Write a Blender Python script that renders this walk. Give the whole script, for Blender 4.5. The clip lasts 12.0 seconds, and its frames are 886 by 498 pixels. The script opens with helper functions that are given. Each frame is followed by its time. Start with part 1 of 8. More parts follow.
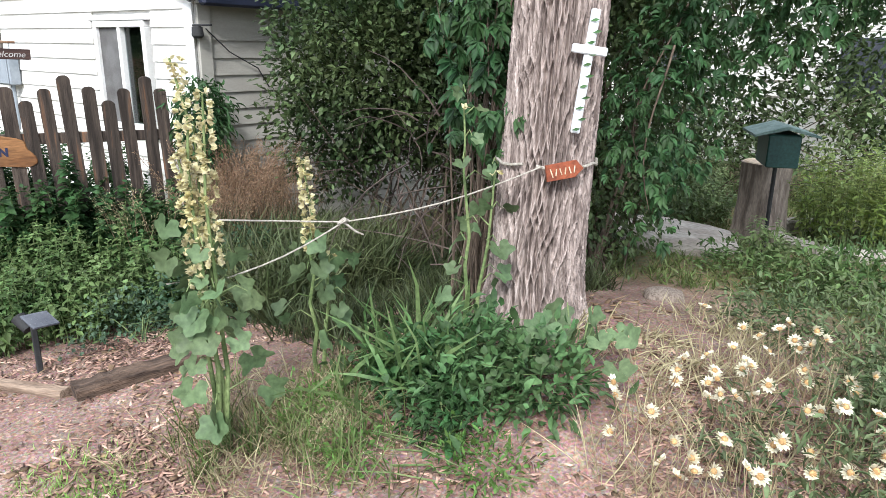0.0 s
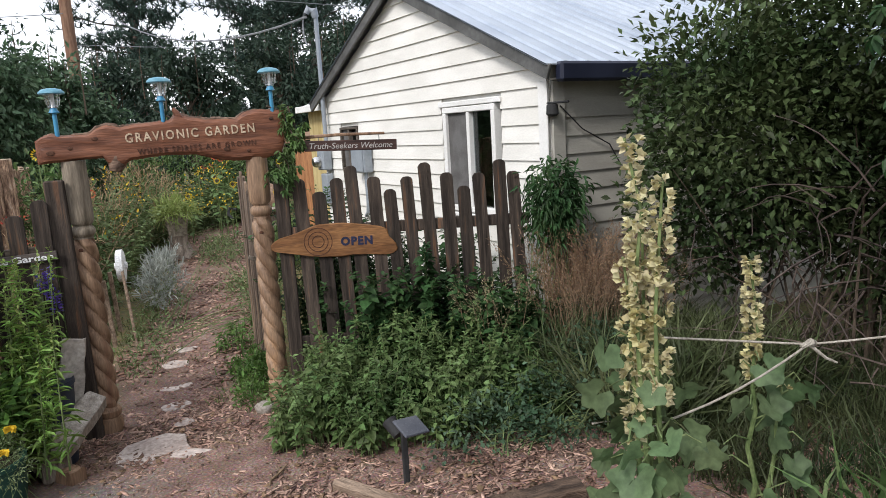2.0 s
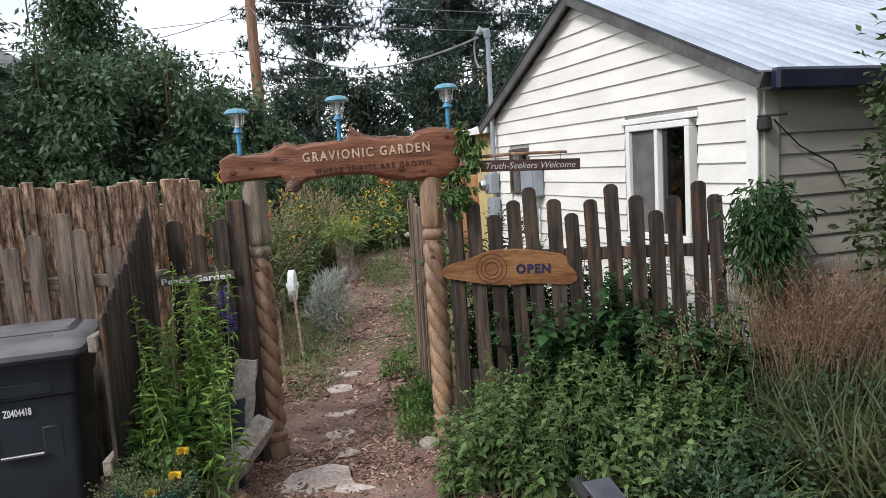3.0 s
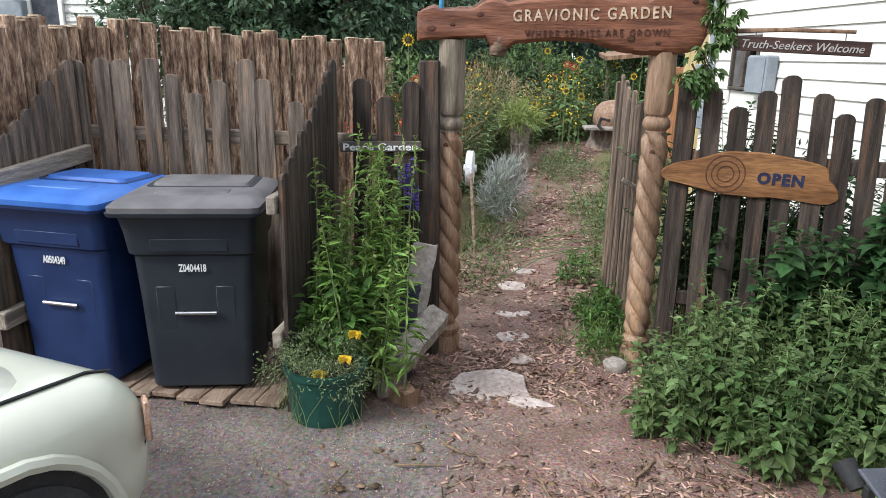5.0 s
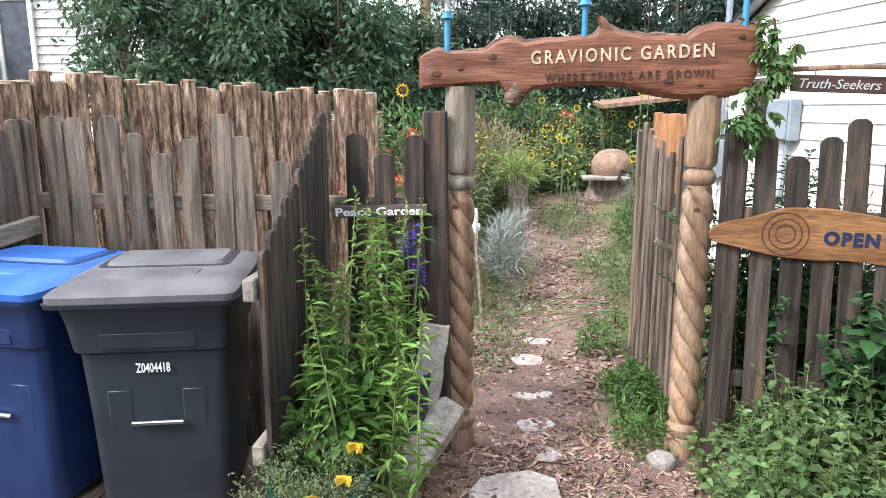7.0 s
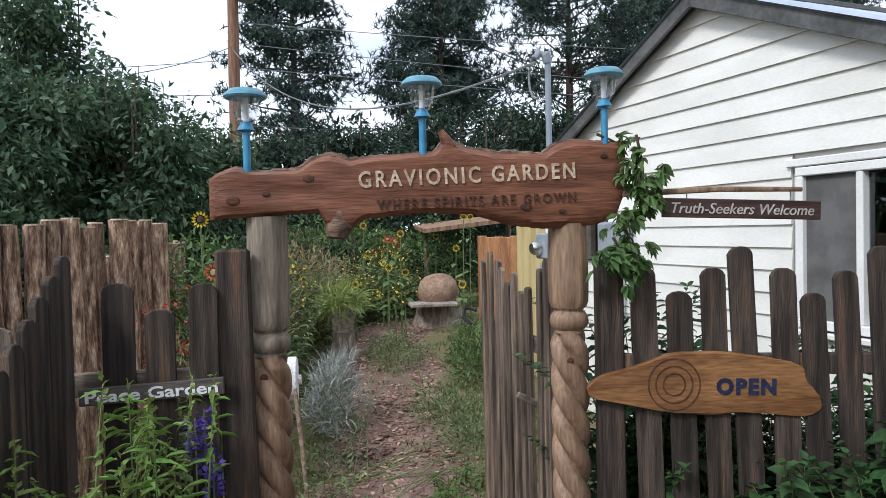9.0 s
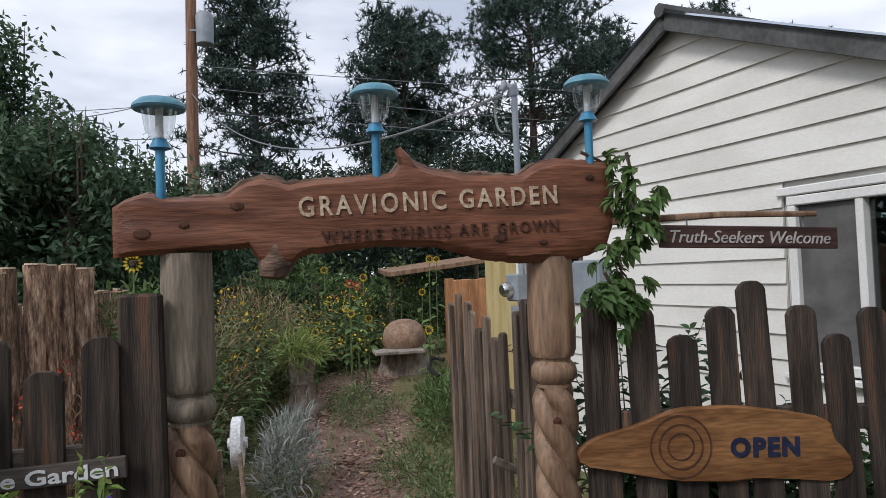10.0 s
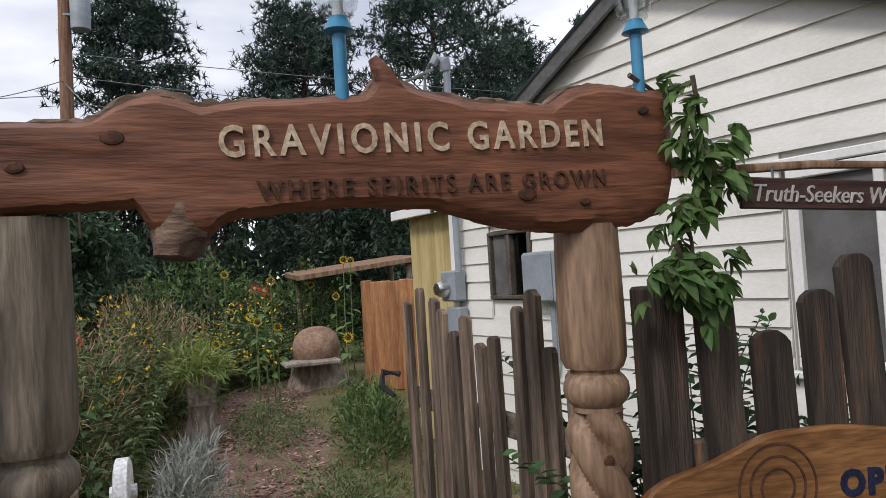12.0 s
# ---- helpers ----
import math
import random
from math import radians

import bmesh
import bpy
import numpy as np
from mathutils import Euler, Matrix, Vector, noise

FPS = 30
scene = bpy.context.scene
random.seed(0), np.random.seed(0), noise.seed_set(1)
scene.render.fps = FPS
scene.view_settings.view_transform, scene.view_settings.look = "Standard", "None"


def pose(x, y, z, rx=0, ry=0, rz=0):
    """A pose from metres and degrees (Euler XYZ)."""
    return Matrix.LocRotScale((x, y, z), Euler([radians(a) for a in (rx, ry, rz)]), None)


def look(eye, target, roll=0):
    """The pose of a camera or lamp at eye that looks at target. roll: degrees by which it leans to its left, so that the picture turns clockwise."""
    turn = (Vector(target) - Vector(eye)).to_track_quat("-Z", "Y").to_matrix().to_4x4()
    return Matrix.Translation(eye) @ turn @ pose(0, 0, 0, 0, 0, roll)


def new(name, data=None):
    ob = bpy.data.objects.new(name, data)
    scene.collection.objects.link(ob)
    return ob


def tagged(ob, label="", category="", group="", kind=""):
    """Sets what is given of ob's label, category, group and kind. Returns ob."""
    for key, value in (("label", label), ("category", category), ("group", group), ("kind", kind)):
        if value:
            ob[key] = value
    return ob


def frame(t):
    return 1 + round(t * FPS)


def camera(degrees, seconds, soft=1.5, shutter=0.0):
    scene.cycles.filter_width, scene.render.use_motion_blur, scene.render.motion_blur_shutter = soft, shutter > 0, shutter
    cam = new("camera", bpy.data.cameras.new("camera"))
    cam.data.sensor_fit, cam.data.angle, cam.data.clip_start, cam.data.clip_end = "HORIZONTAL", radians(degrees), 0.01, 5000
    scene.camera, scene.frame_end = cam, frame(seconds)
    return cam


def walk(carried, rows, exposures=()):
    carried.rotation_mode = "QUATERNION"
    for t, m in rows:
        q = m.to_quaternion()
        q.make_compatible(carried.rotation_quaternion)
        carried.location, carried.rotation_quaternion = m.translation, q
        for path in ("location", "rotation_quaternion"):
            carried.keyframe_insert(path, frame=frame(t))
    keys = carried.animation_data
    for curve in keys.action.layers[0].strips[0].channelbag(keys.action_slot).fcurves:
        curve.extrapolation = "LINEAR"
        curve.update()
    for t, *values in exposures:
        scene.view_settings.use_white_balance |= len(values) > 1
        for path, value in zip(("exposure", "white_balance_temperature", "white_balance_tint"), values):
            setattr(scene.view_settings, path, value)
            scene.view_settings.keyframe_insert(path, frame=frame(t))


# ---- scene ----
cam = camera(65.1, 12.0, soft=0.5)
PATH = [
    (0, (-0.827, 0.922, 1.919), (-2.262, 2.2, 1.363), 0.8),
    (0.5, (-1.094, 0.965, 1.929), (-2.681, 2.094, 1.476), -1.9),
    (1, (-1.383, 0.985, 1.941), (-3.061, 1.982, 1.503), -3.4),
    (1.5, (-1.596, 0.84, 1.916), (-3.407, 1.604, 1.55), -4.0),
    (2, (-1.768, 0.789, 1.925), (-3.638, 1.41, 1.584), -3.3),
    (2.5, (-1.991, 0.826, 1.899), (-3.945, 1.191, 1.682), -4.9),
    (3, (-2.233, 0.718, 1.881), (-4.209, 0.918, 1.64), -3.5),
    (3.2, (-2.298, 0.67, 1.858), (-4.275, 0.774, 1.576), -2.2),
    (4.8, (-2.82, 0.478, 1.767), (-4.755, 0.255, 1.315), 1.9),
    (5, (-2.884, 0.417, 1.752), (-4.798, 0.185, 1.218), 1.1),
    (5.5, (-3.042, 0.349, 1.719), (-4.94, 0.015, 1.183), 1.5),
    (6, (-3.209, 0.363, 1.723), (-5.11, -0.072, 1.278), 4.1),
    (6.5, (-3.401, 0.308, 1.747), (-5.293, 0.009, 1.172), 2.0),
    (6.7, (-3.435, 0.248, 1.732), (-5.355, 0.012, 1.224), 0.7),
    (8.3, (-4.006, 0.187, 1.775), (-5.996, 0.024, 1.651), 0.3),
    (8.5, (-4.082, 0.182, 1.764), (-6.082, 0.2, 1.728), 0.0),
    (9, (-4.364, 0.193, 1.783), (-6.339, 0.5, 1.729), -1.3),
    (9.5, (-4.601, 0.28, 1.769), (-6.589, 0.474, 1.873), -1.5),
    (10, (-4.81, 0.287, 1.754), (-6.767, 0.692, 1.826), -2.2),
    (10.5, (-5.034, 0.244, 1.745), (-6.948, 0.823, 1.8), -1.0),
    (11, (-5.255, 0.295, 1.735), (-7.18, 0.833, 1.793), -4.8),
    (11.5, (-5.477, 0.297, 1.73), (-7.373, 0.928, 1.828), -4.1),
    (12, (-5.647, 0.228, 1.699), (-7.525, 0.911, 1.773), -3.5),
]

walk(cam, [(t, look(eye, target, roll)) for t, eye, target, roll in PATH],
     exposures=[(0.0, 1.3, 6000, 10), (1.5, 0.40, 6300, 12), (3.0, 0.34, 6250, 12), (4.8, 0.52, 6100, 10), (5.0, 0.74, 6050, 10), (5.5, 1.36, 6050, 10), (6.5, 1.4, 6000, 10), (8.5, 0.85, 5900, 10), (9.0, 0.25, 5900, 10), (9.5, -0.3, 6000, 11), (10.5, -0.3, 6200, 13), (12.0, -0.22, 6300, 14)])

# ---- sky and light: a bright overcast late afternoon ----
SUN_ELEV, SUN_AZ = radians(42), radians(-52)   # the sun stands behind the walker, veiled by cloud
world = bpy.data.worlds.new("overcast_sky")
scene.world = world
world.use_nodes = True
wn, wl = world.node_tree.nodes, world.node_tree.links
wn.clear()
w_out = wn.new("ShaderNodeOutputWorld")
w_bg = wn.new("ShaderNodeBackground")
w_sky = wn.new("ShaderNodeTexSky")
w_sky.sky_type, w_sky.sun_disc = "NISHITA", False
w_sky.sun_elevation, w_sky.sun_rotation = SUN_ELEV, radians(90) - SUN_AZ
w_tc = wn.new("ShaderNodeTexCoord")
w_map = wn.new("ShaderNodeMapping")
w_map.inputs["Scale"].default_value = (1.0, 1.0, 3.2)
w_noise = wn.new("ShaderNodeTexNoise")
w_noise.inputs["Scale"].default_value, w_noise.inputs["Detail"].default_value = 2.6, 7
w_ramp = wn.new("ShaderNodeValToRGB")
w_ramp.color_ramp.elements[0].position, w_ramp.color_ramp.elements[0].color = 0.36, (5.6, 6.0, 6.8, 1)
w_ramp.color_ramp.elements[1].position, w_ramp.color_ramp.elements[1].color = 0.58, (10.0, 10.1, 10.3, 1)
w_mix = wn.new("ShaderNodeMix")
w_mix.data_type = "RGBA"
w_mix.inputs[0].default_value = 0.9
wl.new(w_tc.outputs["Generated"], w_map.inputs["Vector"])
wl.new(w_map.outputs["Vector"], w_noise.inputs["Vector"])
wl.new(w_noise.outputs["Fac"], w_ramp.inputs["Fac"])
wl.new(w_sky.outputs["Color"], w_mix.inputs[6])
wl.new(w_ramp.outputs["Color"], w_mix.inputs[7])
wl.new(w_mix.outputs[2], w_bg.inputs["Color"])
w_bg.inputs["Strength"].default_value = 0.13
wl.new(w_bg.outputs["Background"], w_out.inputs["Surface"])

sun_data = bpy.data.lights.new("sun", "SUN")
sun_data.energy, sun_data.angle, sun_data.color = 2.0, radians(14), (1.0, 0.96, 0.90)
sun = new("sun", sun_data)
sun.matrix_world = look((60 * math.cos(SUN_AZ), 60 * math.sin(SUN_AZ), 54), (0, 0, 0))


# ---- materials ----
def mat(name, c1, c2, scale=6.0, rough=0.8, bump=0.25, fine=9.0, stretch=(1, 1, 1), metal=0.0, rand=0.0, island=0.0,
        third=None, third_at=0.62, spec=0.4, leaf=0.0, coat=0.0, depth=0.01, g=1.0):
    """Two-colour surface: broad variation, fine grain, relief; rand varies per object, island per loose piece."""
    m = bpy.data.materials.new(name)
    m.use_nodes = True
    n, l = m.node_tree.nodes, m.node_tree.links
    n.clear()
    out = n.new("ShaderNodeOutputMaterial")
    p = n.new("ShaderNodeBsdfPrincipled")
    tc = n.new("ShaderNodeTexCoord")
    mp = n.new("ShaderNodeMapping")
    mp.inputs["Scale"].default_value = stretch
    l.new(tc.outputs["Object"], mp.inputs["Vector"])
    info = n.new("ShaderNodeObjectInfo")
    if rand:
        off = n.new("ShaderNodeVectorMath")
        off.operation = "SCALE"
        off.inputs[0].default_value = (7.3, 3.1, 5.7)
        l.new(info.outputs["Random"], off.inputs["Scale"])
        l.new(off.outputs[0], mp.inputs["Location"])
    broad, grain = n.new("ShaderNodeTexNoise"), n.new("ShaderNodeTexNoise")
    for tex, s, d in ((broad, scale, 5), (grain, scale * fine, 4)):
        tex.inputs["Scale"].default_value, tex.inputs["Detail"].default_value = s, d
        l.new(mp.outputs["Vector"], tex.inputs["Vector"])
    ramp = n.new("ShaderNodeValToRGB")
    e = ramp.color_ramp.elements
    e[0].position, e[0].color = 0.36, (*c1, 1)
    e[1].position, e[1].color = 0.6, (*c2, 1)
    if third:
        x = e.new(third_at + 0.1)
        x.color = (*third, 1)
    l.new(broad.outputs["Fac"], ramp.inputs["Fac"])
    gr = n.new("ShaderNodeMapRange")
    gr.inputs["From Min"].default_value, gr.inputs["From Max"].default_value = 0.3, 0.7
    gr.inputs["To Min"].default_value, gr.inputs["To Max"].default_value = 1 - 0.32 * g, 1 + 0.2 * g
    l.new(grain.outputs["Fac"], gr.inputs["Value"])
    hsv = n.new("ShaderNodeHueSaturation")
    l.new(ramp.outputs["Color"], hsv.inputs["Color"])
    value = gr.outputs["Result"]
    for amount, socket in ((rand, info.outputs["Random"]), (island, n.new("ShaderNodeNewGeometry").outputs["Random Per Island"])):
        if amount:
            r = n.new("ShaderNodeMapRange")
            r.inputs["To Min"].default_value, r.inputs["To Max"].default_value = 1 - amount, 1 + amount
            l.new(socket, r.inputs["Value"])
            mul = n.new("ShaderNodeMath")
            mul.operation = "MULTIPLY"
            l.new(value, mul.inputs[0])
            l.new(r.outputs["Result"], mul.inputs[1])
            value = mul.outputs[0]
            if leaf:
                h = n.new("ShaderNodeMapRange")
                h.inputs["To Min"].default_value, h.inputs["To Max"].default_value = 0.485, 0.512
                l.new(socket, h.inputs["Value"])
                l.new(h.outputs["Result"], hsv.inputs["Hue"])
    l.new(value, hsv.inputs["Value"])
    l.new(hsv.outputs["Color"], p.inputs["Base Color"])
    rr = n.new("ShaderNodeMapRange")
    rr.inputs["To Min"].default_value, rr.inputs["To Max"].default_value = max(0.03, rough - 0.1), min(1, rough + 0.1)
    l.new(grain.outputs["Fac"], rr.inputs["Value"])
    l.new(rr.outputs["Result"], p.inputs["Roughness"])
    p.inputs["Metallic"].default_value = metal
    p.inputs["Specular IOR Level"].default_value = spec
    p.inputs["Coat Weight"].default_value = coat
    if bump:
        b = n.new("ShaderNodeBump")
        b.inputs["Strength"].default_value, b.inputs["Distance"].default_value = bump, depth
        l.new(grain.outputs["Fac"], b.inputs["Height"])
        l.new(b.outputs["Normal"], p.inputs["Normal"])
    if leaf:
        tr = n.new("ShaderNodeBsdfTranslucent")
        l.new(hsv.outputs["Color"], tr.inputs["Color"])
        mix = n.new("ShaderNodeMixShader")
        mix.inputs[0].default_value = leaf
        l.new(p.outputs[0], mix.inputs[1])
        l.new(tr.outputs[0], mix.inputs[2])
        l.new(mix.outputs[0], out.inputs["Surface"])
    else:
        l.new(p.outputs[0], out.inputs["Surface"])
    return m


def leafmat(name, c1, c2, rough=0.55, island=0.35, leaf=0.3, scale=2.0):
    return mat(name, c1, c2, scale=scale, rough=rough, bump=0.15, fine=20, island=island, leaf=leaf, spec=0.3, depth=0.003)


UP = (9, 9, 0.7)    # grain that runs upright
ALONG_Y = (9, 0.7, 9)
ALONG_X = (0.7, 9, 9)
M_PICKET = mat("weathered_picket", (0.024, 0.017, 0.013), (0.075, 0.056, 0.043), 3.2, 0.88, 0.6, 7, UP, rand=0.35, third=(0.15, 0.078, 0.044), third_at=0.6)
M_PICKET_GREY = mat("grey_picket", (0.068, 0.052, 0.04), (0.195, 0.152, 0.118), 3.2, 0.9, 0.6, 7, UP, rand=0.3, third=(0.30, 0.17, 0.09))
M_SLAT = mat("bleached_slat", (0.085, 0.062, 0.046), (0.23, 0.17, 0.125), 3.2, 0.9, 0.6, 7, UP, rand=0.3, third=(0.36, 0.25, 0.16))
M_RAIL = mat("weathered_rail", (0.10, 0.08, 0.06), (0.24, 0.19, 0.14), 3.0, 0.9, 0.5, 7, ALONG_Y, rand=0.2)
M_RAIL_X = mat("pale_board", (0.16, 0.135, 0.105), (0.32, 0.275, 0.22), 3.0, 0.9, 0.5, 7, ALONG_X, rand=0.2)
M_LOG = mat("bark_log", (0.13, 0.075, 0.05), (0.52, 0.345, 0.23), 2.8, 0.95, 0.9, 4, (13, 13, 2.6), rand=0.3, third=(0.64, 0.50, 0.38), third_at=0.58, depth=0.025)
M_LOGEND = mat("cut_log_end", (0.40, 0.30, 0.20), (0.58, 0.47, 0.34), 9, 0.9, 0.3, 6, rand=0.15)
M_POST = mat("pale_carved_post", (0.19, 0.112, 0.066), (0.32, 0.208, 0.13), 2.0, 0.6, 0.25, 8, (6, 6, 0.8), third=(0.40, 0.24, 0.13), spec=0.45)
M_POST_OLD = mat("weathered_carved_post", (0.15, 0.12, 0.085), (0.29, 0.24, 0.18), 2.0, 0.75, 0.35, 8, (6, 6, 0.8), third=(0.30, 0.19, 0.12))
M_POST_LOW = mat("brown_carved_post", (0.17, 0.095, 0.055), (0.33, 0.21, 0.13), 2.0, 0.65, 0.3, 8, (6, 6, 0.8), third=(0.24, 0.13, 0.08))
M_SIGN = mat("stained_sign_wood", (0.115, 0.042, 0.022), (0.225, 0.09, 0.047), 1.7, 0.55, 0.4, 8, (6, 0.8, 7), third=(0.085, 0.034, 0.02), spec=0.35)
M_BARKEDGE = mat("live_edge", (0.09, 0.055, 0.038), (0.23, 0.15, 0.105), 6, 0.85, 0.6, 5, (4, 1, 4))
M_OPEN = mat("orange_sign_wood", (0.17, 0.074, 0.026), (0.30, 0.145, 0.055), 1.6, 0.5, 0.3, 8, (6, 0.7, 7), third=(0.21, 0.088, 0.03), spec=0.4)
M_CARVED = mat("pale_carved_letter", (0.44, 0.32, 0.21), (0.62, 0.49, 0.35), 20, 0.8, 0.3, 4)
M_BURNT = mat("burnt_letter", (0.05, 0.022, 0.012), (0.10, 0.04, 0.02), 20, 0.8, 0.3, 4)
M_NAVY = mat("navy_letter", (0.012, 0.016, 0.045), (0.022, 0.028, 0.07), 25, 0.6, 0.2, 4)
M_WHITE_LETTER = mat("white_letter", (0.72, 0.72, 0.70), (0.82, 0.82, 0.80), 25, 0.7, 0.1, 4, g=0.2)
M_FADED_LETTER = mat("faded_letter", (0.40, 0.37, 0.35), (0.56, 0.53, 0.50), 25, 0.8, 0.1, 4, g=0.2)
M_PLAQUE = mat("dark_brown_plaque", (0.045, 0.024, 0.020), (0.085, 0.045, 0.036), 4, 0.6, 0.2, 6, ALONG_Y)
M_PLAQUE_GREY = mat("grey_brown_plaque", (0.07, 0.055, 0.05), (0.12, 0.10, 0.085), 4, 0.8, 0.2, 6, ALONG_Y)
M_BLUE = mat("blue_lamp_paint", (0.035, 0.18, 0.33), (0.06, 0.26, 0.43), 8, 0.4, 0.1, 6, g=0.2)
M_BLUE_CAP = mat("weathered_blue_cap", (0.08, 0.24, 0.33), (0.16, 0.34, 0.42), 14, 0.5, 0.2, 6, g=0.2)
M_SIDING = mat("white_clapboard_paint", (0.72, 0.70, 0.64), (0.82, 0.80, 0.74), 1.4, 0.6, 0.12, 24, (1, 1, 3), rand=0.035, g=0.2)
# white siding with the side wall's shade put into its colour
M_SIDING_SHADED = mat("shaded_clapboard_paint", (0.34, 0.32, 0.28), (0.42, 0.40, 0.35), 1.4, 0.7, 0.15, 24, (1, 1, 3), rand=0.05, g=0.2)
M_TRIM = mat("white_trim", (0.76, 0.75, 0.71), (0.84, 0.83, 0.80), 3, 0.5, 0.08, 20, g=0.2)
M_OLD_SIDING = mat("peeling_white_paint", (0.66, 0.66, 0.63), (0.80, 0.80, 0.77), 2.2, 0.75, 0.3, 10, (1, 1, 2), rand=0.05, third=(0.38, 0.36, 0.33), third_at=0.55)
M_METAL_ROOF = mat("galvanised_roof", (0.40, 0.45, 0.52), (0.52, 0.57, 0.63), 1.2, 0.42, 0.05, 14, metal=0.75, g=0.2)
M_DARK_TRIM = mat("dark_roof_trim", (0.07, 0.07, 0.065), (0.12, 0.12, 0.115), 3, 0.6, 0.1, 10)
M_GUTTER = mat("navy_gutter", (0.010, 0.013, 0.03), (0.018, 0.022, 0.045), 4, 0.5, 0.05, 8, g=0.2)
M_FRAME_BROWN = mat("brown_window_frame", (0.08, 0.065, 0.05), (0.12, 0.10, 0.08), 6, 0.5, 0.1, 6)
M_BLIND = mat("grey_blind", (0.10, 0.095, 0.09), (0.15, 0.145, 0.14), 6, 0.8, 0.2, 40)
M_UTIL = mat("grey_utility_box", (0.22, 0.25, 0.28), (0.30, 0.33, 0.36), 4, 0.5, 0.1, 8, g=0.2)
M_YELLOW = mat("yellow_corrugated_panel", (0.4, 0.31, 0.13), (0.53, 0.43, 0.21), 1.5, 0.6, 0.1, 12, UP, g=0.2)
M_ORANGE_SLAB = mat("orange_cedar_slab", (0.25, 0.105, 0.042), (0.42, 0.2, 0.085), 2, 0.7, 0.4, 7, UP, rand=0.15)
M_BIN_BLUE = mat("blue_bin_plastic", (0.007, 0.02, 0.075), (0.012, 0.03, 0.1), 5, 0.45, 0.08, 20, g=0.2)
M_BIN_BLUE_LID = mat("faded_blue_lid", (0.025, 0.1, 0.37), (0.045, 0.15, 0.46), 4, 0.5, 0.08, 20, g=0.2)
M_BIN_GREY = mat("charcoal_bin_plastic", (0.014, 0.018, 0.024), (0.022, 0.027, 0.034), 5, 0.5, 0.08, 20, g=0.2)
M_BIN_GREY_LID = mat("dusty_charcoal_lid", (0.085, 0.08, 0.083), (0.135, 0.128, 0.128), 5, 0.6, 0.08, 20, g=0.2)
M_CHROME = mat("steel_bar", (0.5, 0.5, 0.5), (0.65, 0.65, 0.65), 10, 0.3, 0.0, 6, metal=1.0, g=0.2)
M_CAR = mat("cream_car_paint", (0.46, 0.47, 0.37), (0.52, 0.53, 0.43), 1.0, 0.32, 0.0, 6, coat=0.6, spec=0.5, g=0.2)
M_RUBBER = mat("black_rubber", (0.015, 0.015, 0.016), (0.03, 0.03, 0.03), 8, 0.8, 0.2, 10)
M_AMBER = mat("amber_lamp", (0.4, 0.2, 0.12), (0.52, 0.34, 0.24), 20, 0.2, 0.1, 5)
M_LAMPGLASS = mat("headlamp_lens", (0.55, 0.56, 0.56), (0.7, 0.7, 0.7), 20, 0.12, 0.1, 5)
M_GREEN_POT = mat("green_pot", (0.008, 0.045, 0.035), (0.015, 0.07, 0.052), 5, 0.4, 0.1, 10, g=0.2)
M_BLACK_POT = mat("dark_blue_tub", (0.012, 0.018, 0.035), (0.02, 0.03, 0.05), 5, 0.5, 0.1, 10, g=0.2)
M_SOIL = mat("dark_soil", (0.03, 0.02, 0.015), (0.06, 0.042, 0.03), 20, 0.95, 0.6, 5)
M_STONE = mat("flat_grey_stone", (0.30, 0.26, 0.22), (0.44, 0.40, 0.35), 5, 0.9, 0.5, 7, rand=0.15)
M_SLAB = mat("pale_flagstone", (0.40, 0.325, 0.285), (0.58, 0.50, 0.45), 4, 0.9, 0.5, 8, third=(0.34, 0.24, 0.19), rand=0.1)
M_DRIFT = mat("driftwood", (0.26, 0.22, 0.18), (0.46, 0.41, 0.35), 4, 0.9, 0.8, 6, (4, 4, 1), rand=0.1)
M_BEAM = mat("split_old_beam", (0.17, 0.115, 0.08), (0.34, 0.25, 0.18), 4, 0.92, 0.9, 6, (0.6, 6, 7), rand=0.1)
M_ROTTEN = mat("rotten_timber", (0.05, 0.033, 0.024), (0.15, 0.10, 0.07), 4, 0.95, 1.0, 6, (0.6, 7, 8), third=(0.24, 0.16, 0.11), depth=0.02)
M_TRUNK = mat("furrowed_bark", (0.17, 0.13, 0.113), (0.44, 0.36, 0.32), 9, 0.95, 0.9, 5, (3.2, 3.2, 0.7), third=(0.55, 0.46, 0.415), depth=0.012)
M_BRANCH = mat("dark_branch", (0.07, 0.05, 0.035), (0.14, 0.105, 0.075), 9, 0.9, 0.6, 5, (3, 3, 1))
M_PINEBARK = mat("pine_bark", (0.06, 0.045, 0.04), (0.12, 0.09, 0.075), 4, 0.95, 0.7, 5)
M_POLE = mat("brown_pole_wood", (0.17, 0.09, 0.055), (0.28, 0.16, 0.10), 2, 0.85, 0.4, 6, UP)
M_WIRE = mat("wire", (0.16, 0.17, 0.18), (0.24, 0.25, 0.26), 9, 0.6, 0.0, 4)
M_ROPE = mat("pale_rope", (0.3, 0.27, 0.22), (0.44, 0.4, 0.34), 60, 0.9, 0.6, 3)
M_RED_SIGN = mat("rust_red_arrow", (0.17, 0.042, 0.02), (0.27, 0.072, 0.03), 10, 0.6, 0.3, 5)
M_CREAM_PAINT = mat("white_cross_paint", (0.66, 0.67, 0.68), (0.78, 0.79, 0.80), 10, 0.6, 0.2, 6)
M_GREEN_METAL = mat("dark_green_feeder", (0.010, 0.045, 0.04), (0.018, 0.065, 0.055), 6, 0.5, 0.1, 8)
M_GREY_SHINGLE = mat("grey_green_feeder_roof", (0.12, 0.19, 0.17), (0.18, 0.26, 0.23), 9, 0.8, 0.3, 6)
